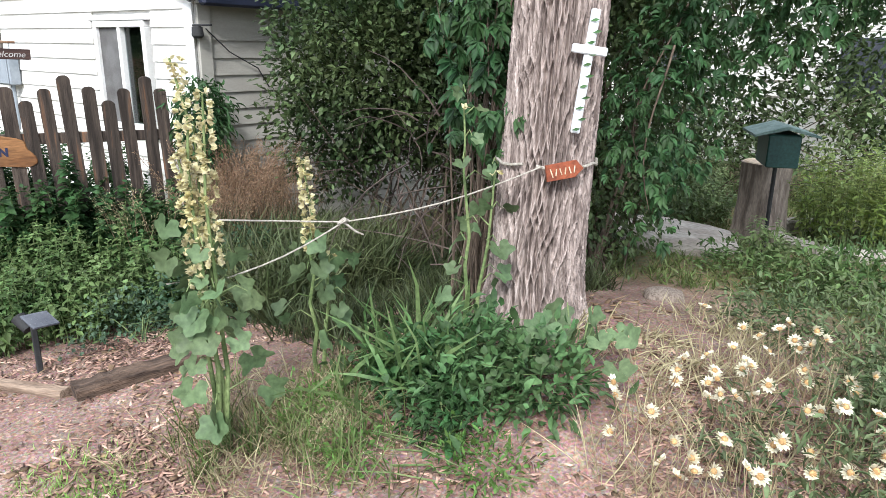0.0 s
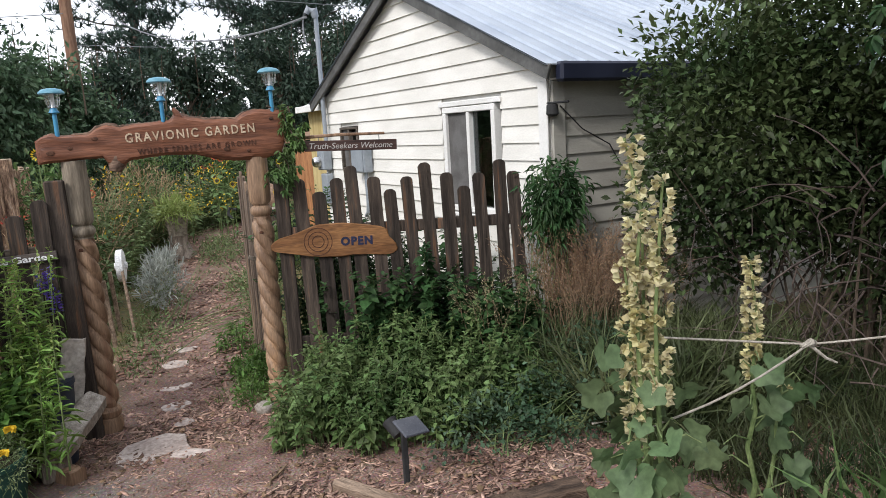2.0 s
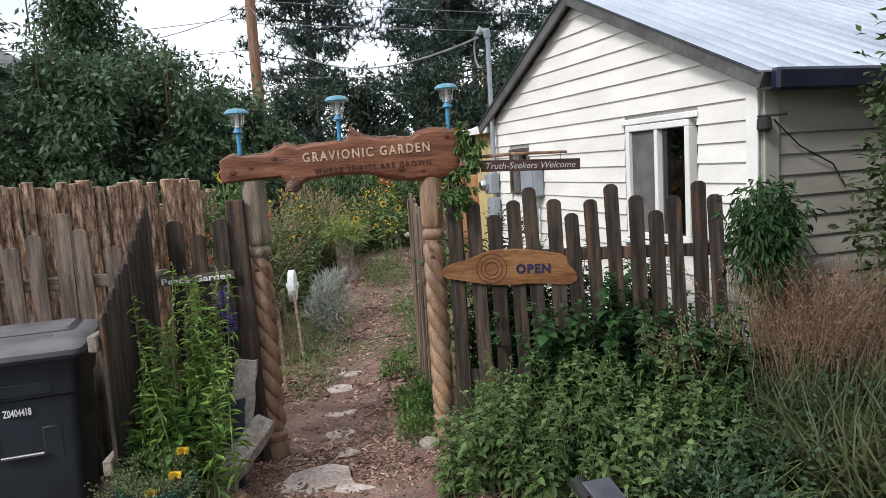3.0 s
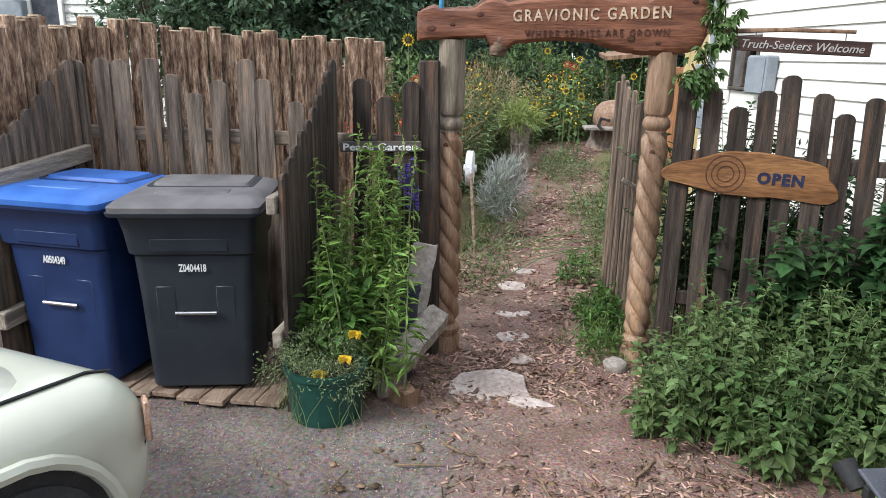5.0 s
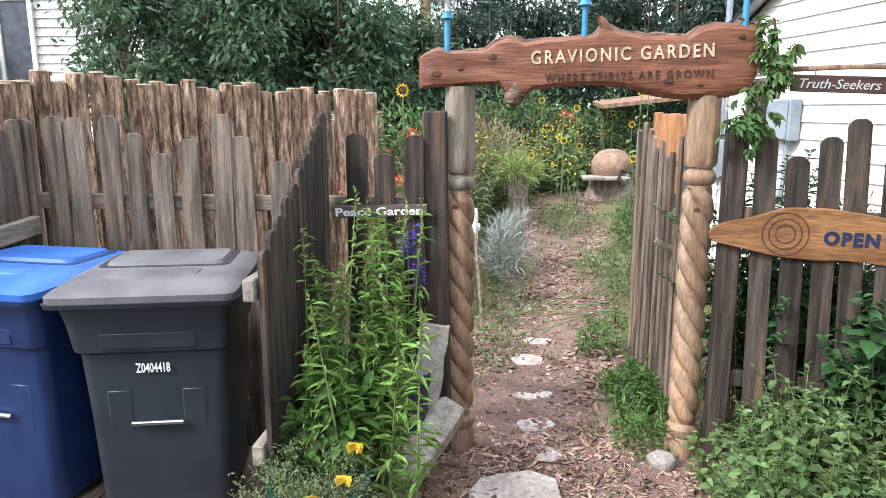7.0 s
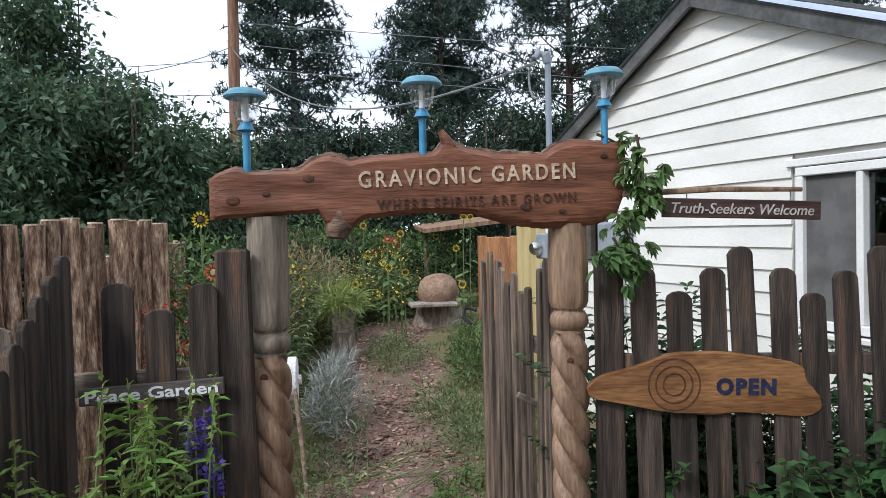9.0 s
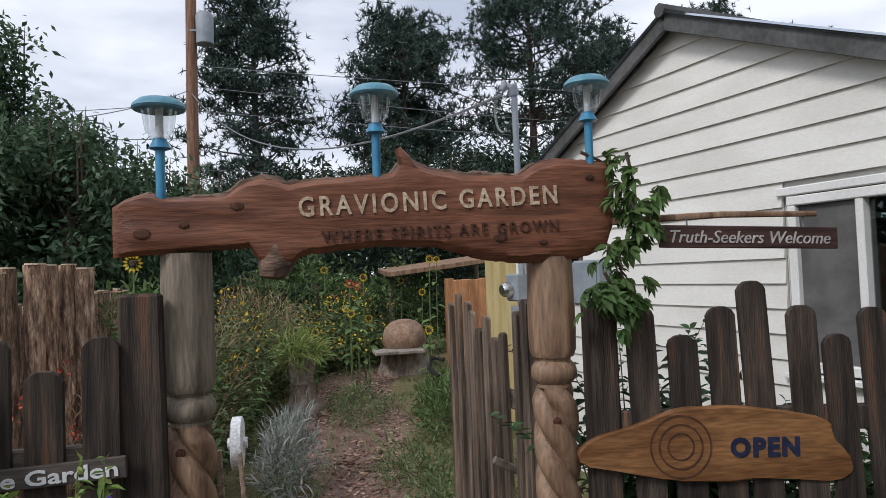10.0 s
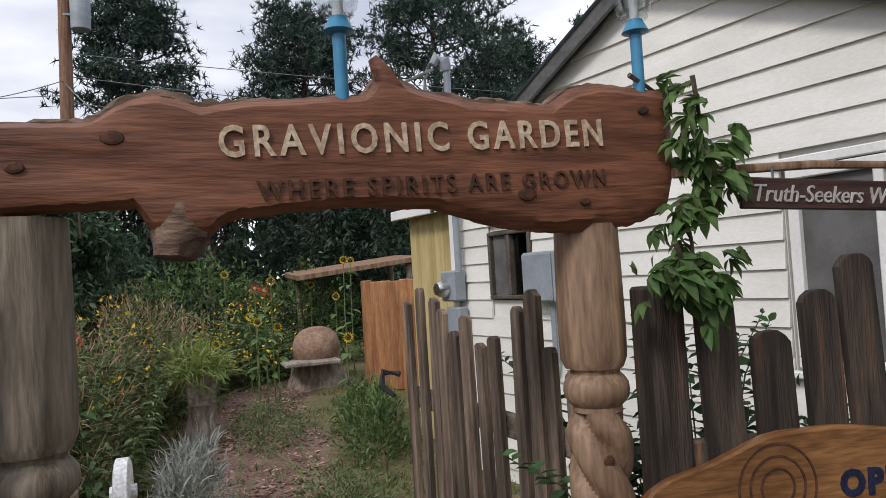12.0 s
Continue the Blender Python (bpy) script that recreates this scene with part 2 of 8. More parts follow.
M_STUMP = mat("grey_stump", (0.16, 0.125, 0.10), (0.33, 0.27, 0.22), 4, 0.92, 0.8, 6, (5, 5, 0.8))
M_DOME = mat("domed_wood", (0.22, 0.135, 0.09), (0.36, 0.24, 0.165), 5, 0.8, 0.4, 5)
M_SOLAR = mat("solar_panel", (0.05, 0.055, 0.07), (0.08, 0.085, 0.10), 6, 0.25, 0.05, 10, g=0.2)
M_CHIP = mat("bark_chip", (0.20, 0.11, 0.08), (0.42, 0.275, 0.21), 5, 0.95, 0.4, 8, island=0.6, third=(0.56, 0.40, 0.30))
M_LEAFLITTER = mat("leaf_litter", (0.10, 0.062, 0.035), (0.24, 0.155, 0.09), 8, 0.9, 0.3, 6, island=0.5)
M_PEBBLE = mat("grit", (0.25, 0.19, 0.155), (0.42, 0.34, 0.29), 9, 0.95, 0.3, 6, island=0.4)
L_BUSH = leafmat("bush_leaf", (0.062, 0.115, 0.034), (0.145, 0.212, 0.075), island=0.45)
L_WEED = leafmat("weed_leaf", (0.06, 0.13, 0.025), (0.12, 0.21, 0.05))
L_NETTLE = leafmat("bright_hemp_leaf", (0.15, 0.27, 0.05), (0.27, 0.41, 0.11))
L_MALLOW = leafmat("hollyhock_leaf", (0.085, 0.145, 0.062), (0.16, 0.225, 0.108), leaf=0.35, island=0.22)
L_PALE = leafmat("yellowing_leaf", (0.20, 0.28, 0.06), (0.30, 0.36, 0.12), leaf=0.35, island=0.2)
L_FLOWER = leafmat("cream_bloom", (0.56, 0.5, 0.25), (0.72, 0.67, 0.43), leaf=0.3, island=0.15)
L_LILAC = leafmat("shrub_leaf", (0.042, 0.072, 0.026), (0.098, 0.135, 0.052), island=0.5)
L_CREEPER = leafmat("creeper_leaf", (0.026, 0.07, 0.024), (0.06, 0.125, 0.042))
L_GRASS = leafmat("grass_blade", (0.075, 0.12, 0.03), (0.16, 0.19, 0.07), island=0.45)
# darker copy of the grass blade; shade under the shrubs is in its colour
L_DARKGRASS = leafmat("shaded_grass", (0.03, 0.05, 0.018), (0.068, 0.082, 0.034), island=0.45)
L_STRAW = leafmat("pale_straw", (0.26, 0.22, 0.12), (0.42, 0.37, 0.22), island=0.35)
L_DRY = leafmat("dry_grass", (0.32, 0.21, 0.12), (0.46, 0.33, 0.20), island=0.35)
L_HEADS = leafmat("reddish_seed_head", (0.25, 0.145, 0.09), (0.40, 0.265, 0.17), island=0.35)
L_POPPY = leafmat("poppy_leaf", (0.13, 0.19, 0.075), (0.22, 0.28, 0.13))
L_IRIS = leafmat("iris_blade", (0.10, 0.18, 0.06), (0.18, 0.26, 0.10), island=0.25)
L_SILVER = leafmat("silver_sage", (0.24, 0.27, 0.24), (0.36, 0.38, 0.34), island=0.25)
L_DECID = leafmat("roadside_tree_leaf", (0.062, 0.112, 0.06), (0.12, 0.185, 0.10), island=0.4)
L_WOODS = leafmat("far_woods_leaf", (0.024, 0.046, 0.03), (0.05, 0.08, 0.05), island=0.4)
L_PINE = leafmat("pine_needle", (0.03, 0.058, 0.045), (0.065, 0.105, 0.08), island=0.45, leaf=0.12)
L_GARDEN = leafmat("garden_leaf", (0.10, 0.155, 0.06), (0.20, 0.255, 0.11), island=0.45)
L_VINE = leafmat("pale_vine_leaf", (0.065, 0.125, 0.035), (0.125, 0.195, 0.06))
L_WHITE = leafmat("white_petal", (0.6, 0.55, 0.38), (0.76, 0.72, 0.56), island=0.15)
L_YELLOW = leafmat("yellow_petal", (0.62, 0.40, 0.02), (0.78, 0.55, 0.05), island=0.15)
L_PURPLE = leafmat("purple_petal", (0.10, 0.06, 0.36), (0.17, 0.11, 0.50), island=0.2)
L_RED = leafmat("red_petal", (0.45, 0.04, 0.03), (0.60, 0.12, 0.06), island=0.2)
M_SEEDHEAD = mat("brown_flower_eye", (0.34, 0.20, 0.08), (0.48, 0.30, 0.13), 40, 0.9, 0.4, 4)
M_EYE_DARK = mat("sunflower_eye", (0.05, 0.03, 0.015), (0.10, 0.06, 0.03), 40, 0.9, 0.4, 4)
M_STEM = mat("green_stem", (0.10, 0.15, 0.05), (0.18, 0.23, 0.09), 12, 0.7, 0.1, 5)
M_DRYSTEM = mat("brown_stem", (0.15, 0.10, 0.06), (0.26, 0.18, 0.11), 12, 0.8, 0.2, 5)


def glass(name, colour=(1, 1, 1), rough=0.02, alpha=0.35):
    m = bpy.data.materials.new(name)
    m.use_nodes = True
    n, l = m.node_tree.nodes, m.node_tree.links
    n.clear()
    out, t, g_, mix = n.new("ShaderNodeOutputMaterial"), n.new("ShaderNodeBsdfTransparent"), n.new("ShaderNodeBsdfGlossy"), n.new("ShaderNodeMixShader")
    t.inputs["Color"].default_value = (*colour, 1)
    g_.inputs["Roughness"].default_value = rough
    mix.inputs[0].default_value = alpha
    l.new(t.outputs[0], mix.inputs[1])
    l.new(g_.outputs[0], mix.inputs[2])
    l.new(mix.outputs[0], out.inputs["Surface"])
    return m


M_PANE = glass("window_pane", (0.5, 0.55, 0.55), 0.02, 0.12)
M_JAR = glass("clear_ribbed_plastic", (0.93, 0.95, 0.96), 0.15, 0.22)


# ---- mesh tools ----
class Shape:
    """Collects vertices and faces of one part."""

    def __init__(self):
        self.v, self.f = [], []

    def add(self, verts, faces):
        k = len(self.v)
        self.v += [tuple(p) for p in verts]
        self.f += [tuple(i + k for i in f) for f in faces]
        return self

    def box(self, c, s, m=None, bev=0.006, jit=0.0):
        """A box with chamfered edges, size s about c, turned by the matrix m."""
        h = [a / 2 for a in s]
        b = min(bev, 0.45 * min(s))
        vs, idx = [], {}
        for sx in (-1, 1):
            for sy in (-1, 1):
                for sz in (-1, 1):
                    for ax in range(3):
                        p = [sx * (h[0] - b), sy * (h[1] - b), sz * (h[2] - b)]
                        p[ax] = (sx, sy, sz)[ax] * h[ax]
                        idx[(sx, sy, sz, ax)] = len(vs)
                        if jit:
                            p = [q + random.uniform(-jit, jit) for q in p]
                        vs.append(Vector(p))
        fs = []
        for ax in range(3):
            o = [a for a in range(3) if a != ax]
            for s0 in (-1, 1):
                ring = []
                for a, bb in ((-1, -1), (1, -1), (1, 1), (-1, 1)):
                    k = [0, 0, 0]
                    k[ax], k[o[0]], k[o[1]] = s0, a, bb
                    ring.append(idx[(*k, ax)])
                fs.append(ring)
            for a in (-1, 1):
                for bb in (-1, 1):
                    k0, k1 = [0, 0, 0], [0, 0, 0]
                    k0[ax], k1[ax] = -1, 1
                    for k in (k0, k1):
                        k[o[0]], k[o[1]] = a, bb
                    fs.append([idx[(*k0, o[0])], idx[(*k1, o[0])], idx[(*k1, o[1])], idx[(*k0, o[1])]])
        for sx in (-1, 1):
            for sy in (-1, 1):
                for sz in (-1, 1):
                    fs.append([idx[(sx, sy, sz, a)] for a in range(3)])
        m = (m or Matrix()).to_4x4()
        c = Vector(c)
        return self.add([c + m @ p for p in vs], fs)

    def tube(self, pts, radii, n=8, cap=True, wob=0.0, sq=None):
        """A tube along points with a radius at each."""
        pts = [Vector(p) for p in pts]
        vs, fs = [], []
        ref = Vector((0.31, 0.95, 0.02))
        for i, p in enumerate(pts):
            d = (pts[min(i + 1, len(pts) - 1)] - pts[max(i - 1, 0)]).normalized()
            a = d.cross(ref)
            if a.length < 0.1:
                a = d.cross(Vector((1, 0, 0)))
            a.normalize()
            b = d.cross(a)
            for j in range(n):
                t = 2 * math.pi * j / n
                r = radii[i] * (1 + (random.uniform(-wob, wob) if wob else 0))
                vs.append(p + a * (r * math.cos(t)) + b * (r * math.sin(t)))
        for i in range(len(pts) - 1):
            for j in range(n):
                k = (j + 1) % n
                fs.append((i * n + j, i * n + k, (i + 1) * n + k, (i + 1) * n + j))
        if cap:
            fs.append(tuple(reversed(range(n))))
            fs.append(tuple(range((len(pts) - 1) * n, len(pts) * n)))
        return self.add(vs, fs)

    def lathe(self, prof, n=20, at=(0, 0, 0), fn=None, cap=True):
        """A turned shape from (radius, height) pairs; fn(angle, height) scales the radius."""
        vs, fs = [], []
        for r, z in prof:
            for j in range(n):
                t = 2 * math.pi * j / n
                q = r * (fn(t, z) if fn else 1)
                vs.append((at[0] + q * math.cos(t), at[1] + q * math.sin(t), at[2] + z))
        for i in range(len(prof) - 1):
            for j in range(n):
                k = (j + 1) % n
                fs.append((i * n + j, i * n + k, (i + 1) * n + k, (i + 1) * n + j))
        if cap:
            fs.append(tuple(reversed(range(n))))
            fs.append(tuple(range((len(prof) - 1) * n, len(prof) * n)))
        return self.add(vs, fs)

    def prism(self, poly, depth, m=None, bev=0.004):
        """A flat outline (u, w) in the plane of y and z, thick along x, its front edge chamfered."""
        k = len(poly)
        cu, cw = sum(p[0] for p in poly) / k, sum(p[1] for p in poly) / k
        def ring(x, inset):
            r = []
            for u, w in poly:
                d = math.hypot(u - cu, w - cw) or 1
                q = 1 - inset / d
                r.append(Vector((x, cu + (u - cu) * q, cw + (w - cw) * q)))
            return r
        h = depth / 2
        vs = ring(-h, bev) + ring(-h + bev, 0) + ring(h - bev, 0) + ring(h, bev)
        fs = [tuple(reversed(range(k))), tuple(range(3 * k, 4 * k))]
        for a in range(3):
            for j in range(k):
                i = (j + 1) % k
                fs.append((a * k + j, a * k + i, (a + 1) * k + i, (a + 1) * k + j))
        m = m or Matrix()
        return self.add([m @ p for p in vs], fs)


def mesh_of(name, s, material, smooth=False):
    me = bpy.data.meshes.new(name)
    me.from_pydata(s.v, [], s.f)
    me.materials.append(material)
    bm = bmesh.new()
    bm.from_mesh(me)
    bmesh.ops.recalc_face_normals(bm, faces=bm.faces)
    bm.to_mesh(me)
    bm.free()
    if smooth:
        me.polygons.foreach_set("use_smooth", [True] * len(me.polygons))
        me.set_sharp_from_angle(angle=radians(38))
    return me


MASSES = {"foliage", "stem_growth", "blossom", "needle_foliage", "branchwork", "petals", "flower_tip_growth", "flower_centre_growth", "crown"}


def placed(ob):
    """Where an object stands in the world, through its parents."""
    up = placed(ob.parent) @ ob.matrix_parent_inverse if ob.parent else Matrix()
    return up @ ob.matrix_basis


def part(name, s, material, parent=None, label="", smooth=False):
    """One mesh object from a Shape (or a ready mesh) under a thing or a part."""
    me = s if isinstance(s, bpy.types.Mesh) else mesh_of(name, s, material, smooth)
    ob = new(name, me)
    if parent:
        ob.parent = parent
        ob.matrix_parent_inverse = placed(parent).inverted()
    if name in MASSES:
        tagged(ob, kind="stuff")
    return tagged(ob, label)


def thing(name, at, label, category, group="", kind=""):
    ob = new(name)
    ob.empty_display_size = 0.05
    ob.location = at
    return tagged(ob, label, category, group, kind)


def tri_mesh(name, verts, faces, material, smooth=False):
    """A mesh of triangles from arrays."""
    me = bpy.data.meshes.new(name)
    verts, faces = np.asarray(verts, np.float32), np.asarray(faces, np.int32)
    me.vertices.add(len(verts))
    me.vertices.foreach_set("co", verts.ravel())
    me.loops.add(faces.size)
    me.loops.foreach_set("vertex_index", faces.ravel())
    me.polygons.add(len(faces))
    me.polygons.foreach_set("loop_start", np.arange(0, faces.size, 3, dtype=np.int32))
    me.polygons.foreach_set("loop_total", np.full(len(faces), 3, np.int32))
    if smooth:
        me.polygons.foreach_set("use_smooth", np.ones(len(faces), bool))
    me.materials.append(material)
    me.update(calc_edges=True)
    me.validate()
    return me


# leaf outlines: along, across, up (unit length and width)
OVATE = ([(0, 0, 0), (.3, .46, .07), (.28, 0, -.02), (.3, -.46, .07), (.68, .34, .02), (.66, 0, -.08), (.68, -.34, .02), (1, 0, -.2)],
         [(0, 2, 1), (0, 3, 2), (1, 2, 5), (1, 5, 4), (2, 3, 6), (2, 6, 5), (4, 5, 7), (5, 6, 7)])
SMALL = ([(0, 0, 0), (.45, .5, .06), (.45, 0, -.04), (.45, -.5, .06), (1, 0, -.1)], [(0, 2, 1), (0, 3, 2), (1, 2, 4), (2, 3, 4)])
STRAP = ([(0, .5, 0), (0, -.5, 0), (.35, .45, .10), (.35, -.45, .10), (.7, .3, .06), (.7, -.3, .06), (1, 0, -.16)],
         [(0, 1, 3), (0, 3, 2), (2, 3, 5), (2, 5, 4), (4, 5, 6)])
ARCH = ([(0, .5, 0), (0, -.5, 0), (.3, .5, .10), (.3, -.5, .10), (.55, .42, .12), (.55, -.42, .12), (.8, .28, .02), (.8, -.28, .02), (1, 0, -.22)],
        [(0, 1, 3), (0, 3, 2), (2, 3, 5), (2, 5, 4), (4, 5, 7), (4, 7, 6), (6, 7, 8)])
NEEDLE = ([(0, .5, 0), (0, -.5, 0), (1, 0, 0)], [(0, 1, 2)])


def lobed(n=21, lobes=5, deep=0.3, cup=0.16):
    v = [(0.42, 0, 0)]
    for i in range(n):
        a = -math.pi * 0.93 + 2 * math.pi * 0.93 * i / (n - 1)
        r = 0.5 * (1 - deep * (0.5 + 0.5 * math.cos(lobes * a + math.pi)))
        v.append((0.42 + r * math.cos(a), 2 * r * math.sin(a) * 0.52, cup * (r * 2) ** 2 - 0.10 * math.cos(2 * a)))
    return v, [(0, i, i + 1) for i in range(1, n)]


LOBED = lobed()


def blades(pos, way, length, width, outline=OVATE, roll=0.6, up=(0, 0, 1), seed=1):
    """Arrays of verts and faces for many leaves at pos that point along way."""
    rng = np.random.default_rng(seed)
    pos, way = np.asarray(pos, float).reshape(-1, 3), np.asarray(way, float).reshape(-1, 3)
    k = len(pos)
    way = way / (np.linalg.norm(way, axis=1, keepdims=True) + 1e-9)
    z = np.tile(np.asarray(up, float), (k, 1)) + rng.normal(0, roll, (k, 3))
    z -= way * (z * way).sum(1, keepdims=True)
    z /= np.linalg.norm(z, axis=1, keepdims=True) + 1e-9
    y = np.cross(z, way)
    t, f = np.array(outline[0], float), np.array(outline[1], int)
    ln, wd = np.broadcast_to(length, (k,))[:, None, None], np.broadcast_to(width, (k,))[:, None, None]
    v = pos[:, None, :] + ln * t[None, :, 0:1] * way[:, None, :] + wd * t[None, :, 1:2] * y[:, None, :] + ln * t[None, :, 2:3] * z[:, None, :]
    faces = f[None] + (np.arange(k) * len(t))[:, None, None]
    return v.reshape(-1, 3), faces.reshape(-1, 3)


def join(*groups):
    v, f, k = [], [], 0
    for a, b in groups:
        v.append(a)
        f.append(np.asarray(b) + k)
        k += len(a)
    return np.concatenate(v), np.concatenate(f)


def unit(a):
    return a / (np.linalg.norm(a, axis=-1, keepdims=True) + 1e-9)


# ---- the lie of the land ----
def ground_z(x, y):
    """Height of the ground: it falls towards the gate, rises again in the garden, and mounds under the big tree."""
    x, y = np.asarray(x, float), np.asarray(y, float)
    s = np.where(x > -7, -0.12 + 0.065 * (np.minimum(x, 3) + 7), -0.12 + 0.045 * np.minimum(-7 - x, 10))
    s = s + 0.10 * np.exp(-((x + 4.6) ** 2 + (y - 2.0) ** 2) / (2 * 0.75 ** 2))   # the bark bed
    return s + 0.38 * np.exp(-((x + 3) ** 2 + (y - 3.8) ** 2) / (2 * 0.9 ** 2))


def gz(x, y):
    return float(ground_z(x, y))


# ---- ground ----
def smooth_step(a, b, x):
    t = np.clip((x - a) / (b - a), 0, 1)
    return t * t * (3 - 2 * t)


def path_mid(x):
    return 0.36 + 0.075 * np.maximum(0, -7.0 - x)


def zones(x, y):
    """Shares of drive, bark path and grass at a place."""
    wob = 0.18 * np.sin(2.3 * x + 1.1 * y) + 0.12 * np.sin(5.1 * y - 2.2 * x)
    drive = smooth_step(-6.35, -6.05, x + 0.3 * wob) * (1 - smooth_step(-0.1, 0.5, y + wob - 0.22 * (x + 6)))
    inside = 1 - smooth_step(-7.4, -7.0, x)
    on_path = 1 - smooth_step(0.38, 0.72, np.abs(y - path_mid(x)) + 0.5 * wob)
    bark = np.where(inside > 0.5, on_path, 1.0) * (1 - drive)
    tree = np.exp(-((x + 3.0) ** 2 + (y - 3.4) ** 2) / 1.2)
    right = smooth_step(5.0, 6.2, y + wob)
    grass = np.clip(1 - drive - bark + right * bark, 0, 1)
    far = smooth_step(12, 16, np.abs(x + 5)) + smooth_step(9, 12, np.abs(y - 2))
    return drive * (1 - np.clip(far, 0, 1)), np.clip(bark * (1 - right) * (1 - np.clip(far, 0, 1) * (inside < 0.5)), 0, 1), np.clip(grass + far, 0, 1)


def ground_material():
    m = bpy.data.materials.new("yard_ground")
    m.use_nodes = True
    n, l = m.node_tree.nodes, m.node_tree.links
    p = n["Principled BSDF"]
    tc = n.new("ShaderNodeTexCoord")
    at = n.new("ShaderNodeAttribute")
    at.attribute_name = "zone"
    sep = n.new("ShaderNodeSeparateColor")
    l.new(at.outputs["Color"], sep.inputs["Color"])

    def soil(scale, a, b, c, warp=1.0):
        big, small, vor = n.new("ShaderNodeTexNoise"), n.new("ShaderNodeTexNoise"), n.new("ShaderNodeTexVoronoi")
        for t, s in ((big, scale), (small, scale * 14)):
            t.inputs["Scale"].default_value, t.inputs["Detail"].default_value = s, 6
            l.new(tc.outputs["Object"], t.inputs["Vector"])
        vor.inputs["Scale"].default_value = scale * 22
        l.new(tc.outputs["Object"], vor.inputs["Vector"])
        r = n.new("ShaderNodeValToRGB")
        for k, (pos, col) in enumerate(((0.3, a), (0.52, b), (0.72, c))):
            e = r.color_ramp.elements[k] if k < 2 else r.color_ramp.elements.new(pos)
            e.position, e.color = pos, (*col, 1)
        add = n.new("ShaderNodeMath")
        add.operation = "MULTIPLY_ADD"
        add.inputs[1].default_value, add.inputs[2].default_value = 0.55, 0.0
        l.new(small.outputs["Fac"], add.inputs[0])
        two = n.new("ShaderNodeMath")
        two.operation = "MULTIPLY_ADD"
        two.inputs[1].default_value = 0.45
        l.new(big.outputs["Fac"], two.inputs[0])
        l.new(add.outputs[0], two.inputs[2])
        l.new(two.outputs[0], r.inputs["Fac"])
        mix = n.new("ShaderNodeMix")
        mix.data_type, mix.blend_type = "RGBA", "MULTIPLY"
        mix.inputs[0].default_value = 0.35
        l.new(r.outputs["Color"], mix.inputs[6])
        l.new(vor.outputs["Color"], mix.inputs[7])
        return mix.outputs[2], small.outputs["Fac"]

    drive, h1 = soil(3.0, (0.105, 0.084, 0.074), (0.215, 0.178, 0.156), (0.36, 0.305, 0.27))
    bark, h2 = soil(4.0, (0.11, 0.066, 0.052), (0.26, 0.17, 0.136), (0.47, 0.345, 0.285))
    grass, h3 = soil(2.0, (0.10, 0.088, 0.048), (0.18, 0.165, 0.075), (0.30, 0.235, 0.14))
    col = None
    for key, c in (("Red", drive), ("Blue", grass)):
        mix = n.new("ShaderNodeMix")
        mix.data_type = "RGBA"
        l.new(sep.outputs[key], mix.inputs[0])
        l.new(col or bark, mix.inputs[6])
        l.new(c, mix.inputs[7])
        col = mix.outputs[2]
    l.new(col, p.inputs["Base Color"])
    p.inputs["Roughness"].default_value = 0.95
    p.inputs["Specular IOR Level"].default_value = 0.2
    b = n.new("ShaderNodeBump")
    b.inputs["Strength"].default_value, b.inputs["Distance"].default_value = 0.8, 0.015
    l.new(h2, b.inputs["Height"])
    l.new(b.outputs["Normal"], p.inputs["Normal"])
    return m


def build_ground():
    far = np.array([25, 40, 70, 130, 300, 900, 2500.0])
    xs = np.concatenate([-18 - far[::-1], np.arange(-18, 2.01, 0.09), 2 + far])
    ys = np.concatenate([-5 - far[::-1], np.arange(-5, 9.01, 0.09), 9 + far])
    gx, gy = np.meshgrid(xs, ys, indexing="ij")
    z = ground_z(gx, gy)
    rng = np.random.default_rng(4)
    near = (np.abs(gx + 8) < 11) & (np.abs(gy - 2) < 8)
    dr, ba, gr = zones(gx, gy)
    z = z + near * (rng.normal(0, 0.004, z.shape) * (1 - 0.6 * dr) + 0.012 * np.sin(3.1 * gx + 2 * gy) * np.sin(2.7 * gy - gx))
    nx, ny = gx.shape
    i = np.arange(nx * ny).reshape(nx, ny)
    q = np.stack([i[:-1, :-1], i[1:, :-1], i[1:, 1:], i[:-1, 1:]], -1).reshape(-1, 4)
    f = np.concatenate([q[:, [0, 1, 2]], q[:, [0, 2, 3]]])
    me = tri_mesh("ground", np.stack([gx, gy, z], -1).reshape(-1, 3), f, ground_material(), True)
    a = me.color_attributes.new("zone", "FLOAT_COLOR", "POINT")
    a.data.foreach_set("color", np.stack([dr, ba, gr, np.ones_like(gr)], -1).reshape(-1).astype(np.float32))
    tagged(new("ground", me), "bark-strewn yard ground with a gritty drive and grassy garden", "ground", kind="structure")


build_ground()


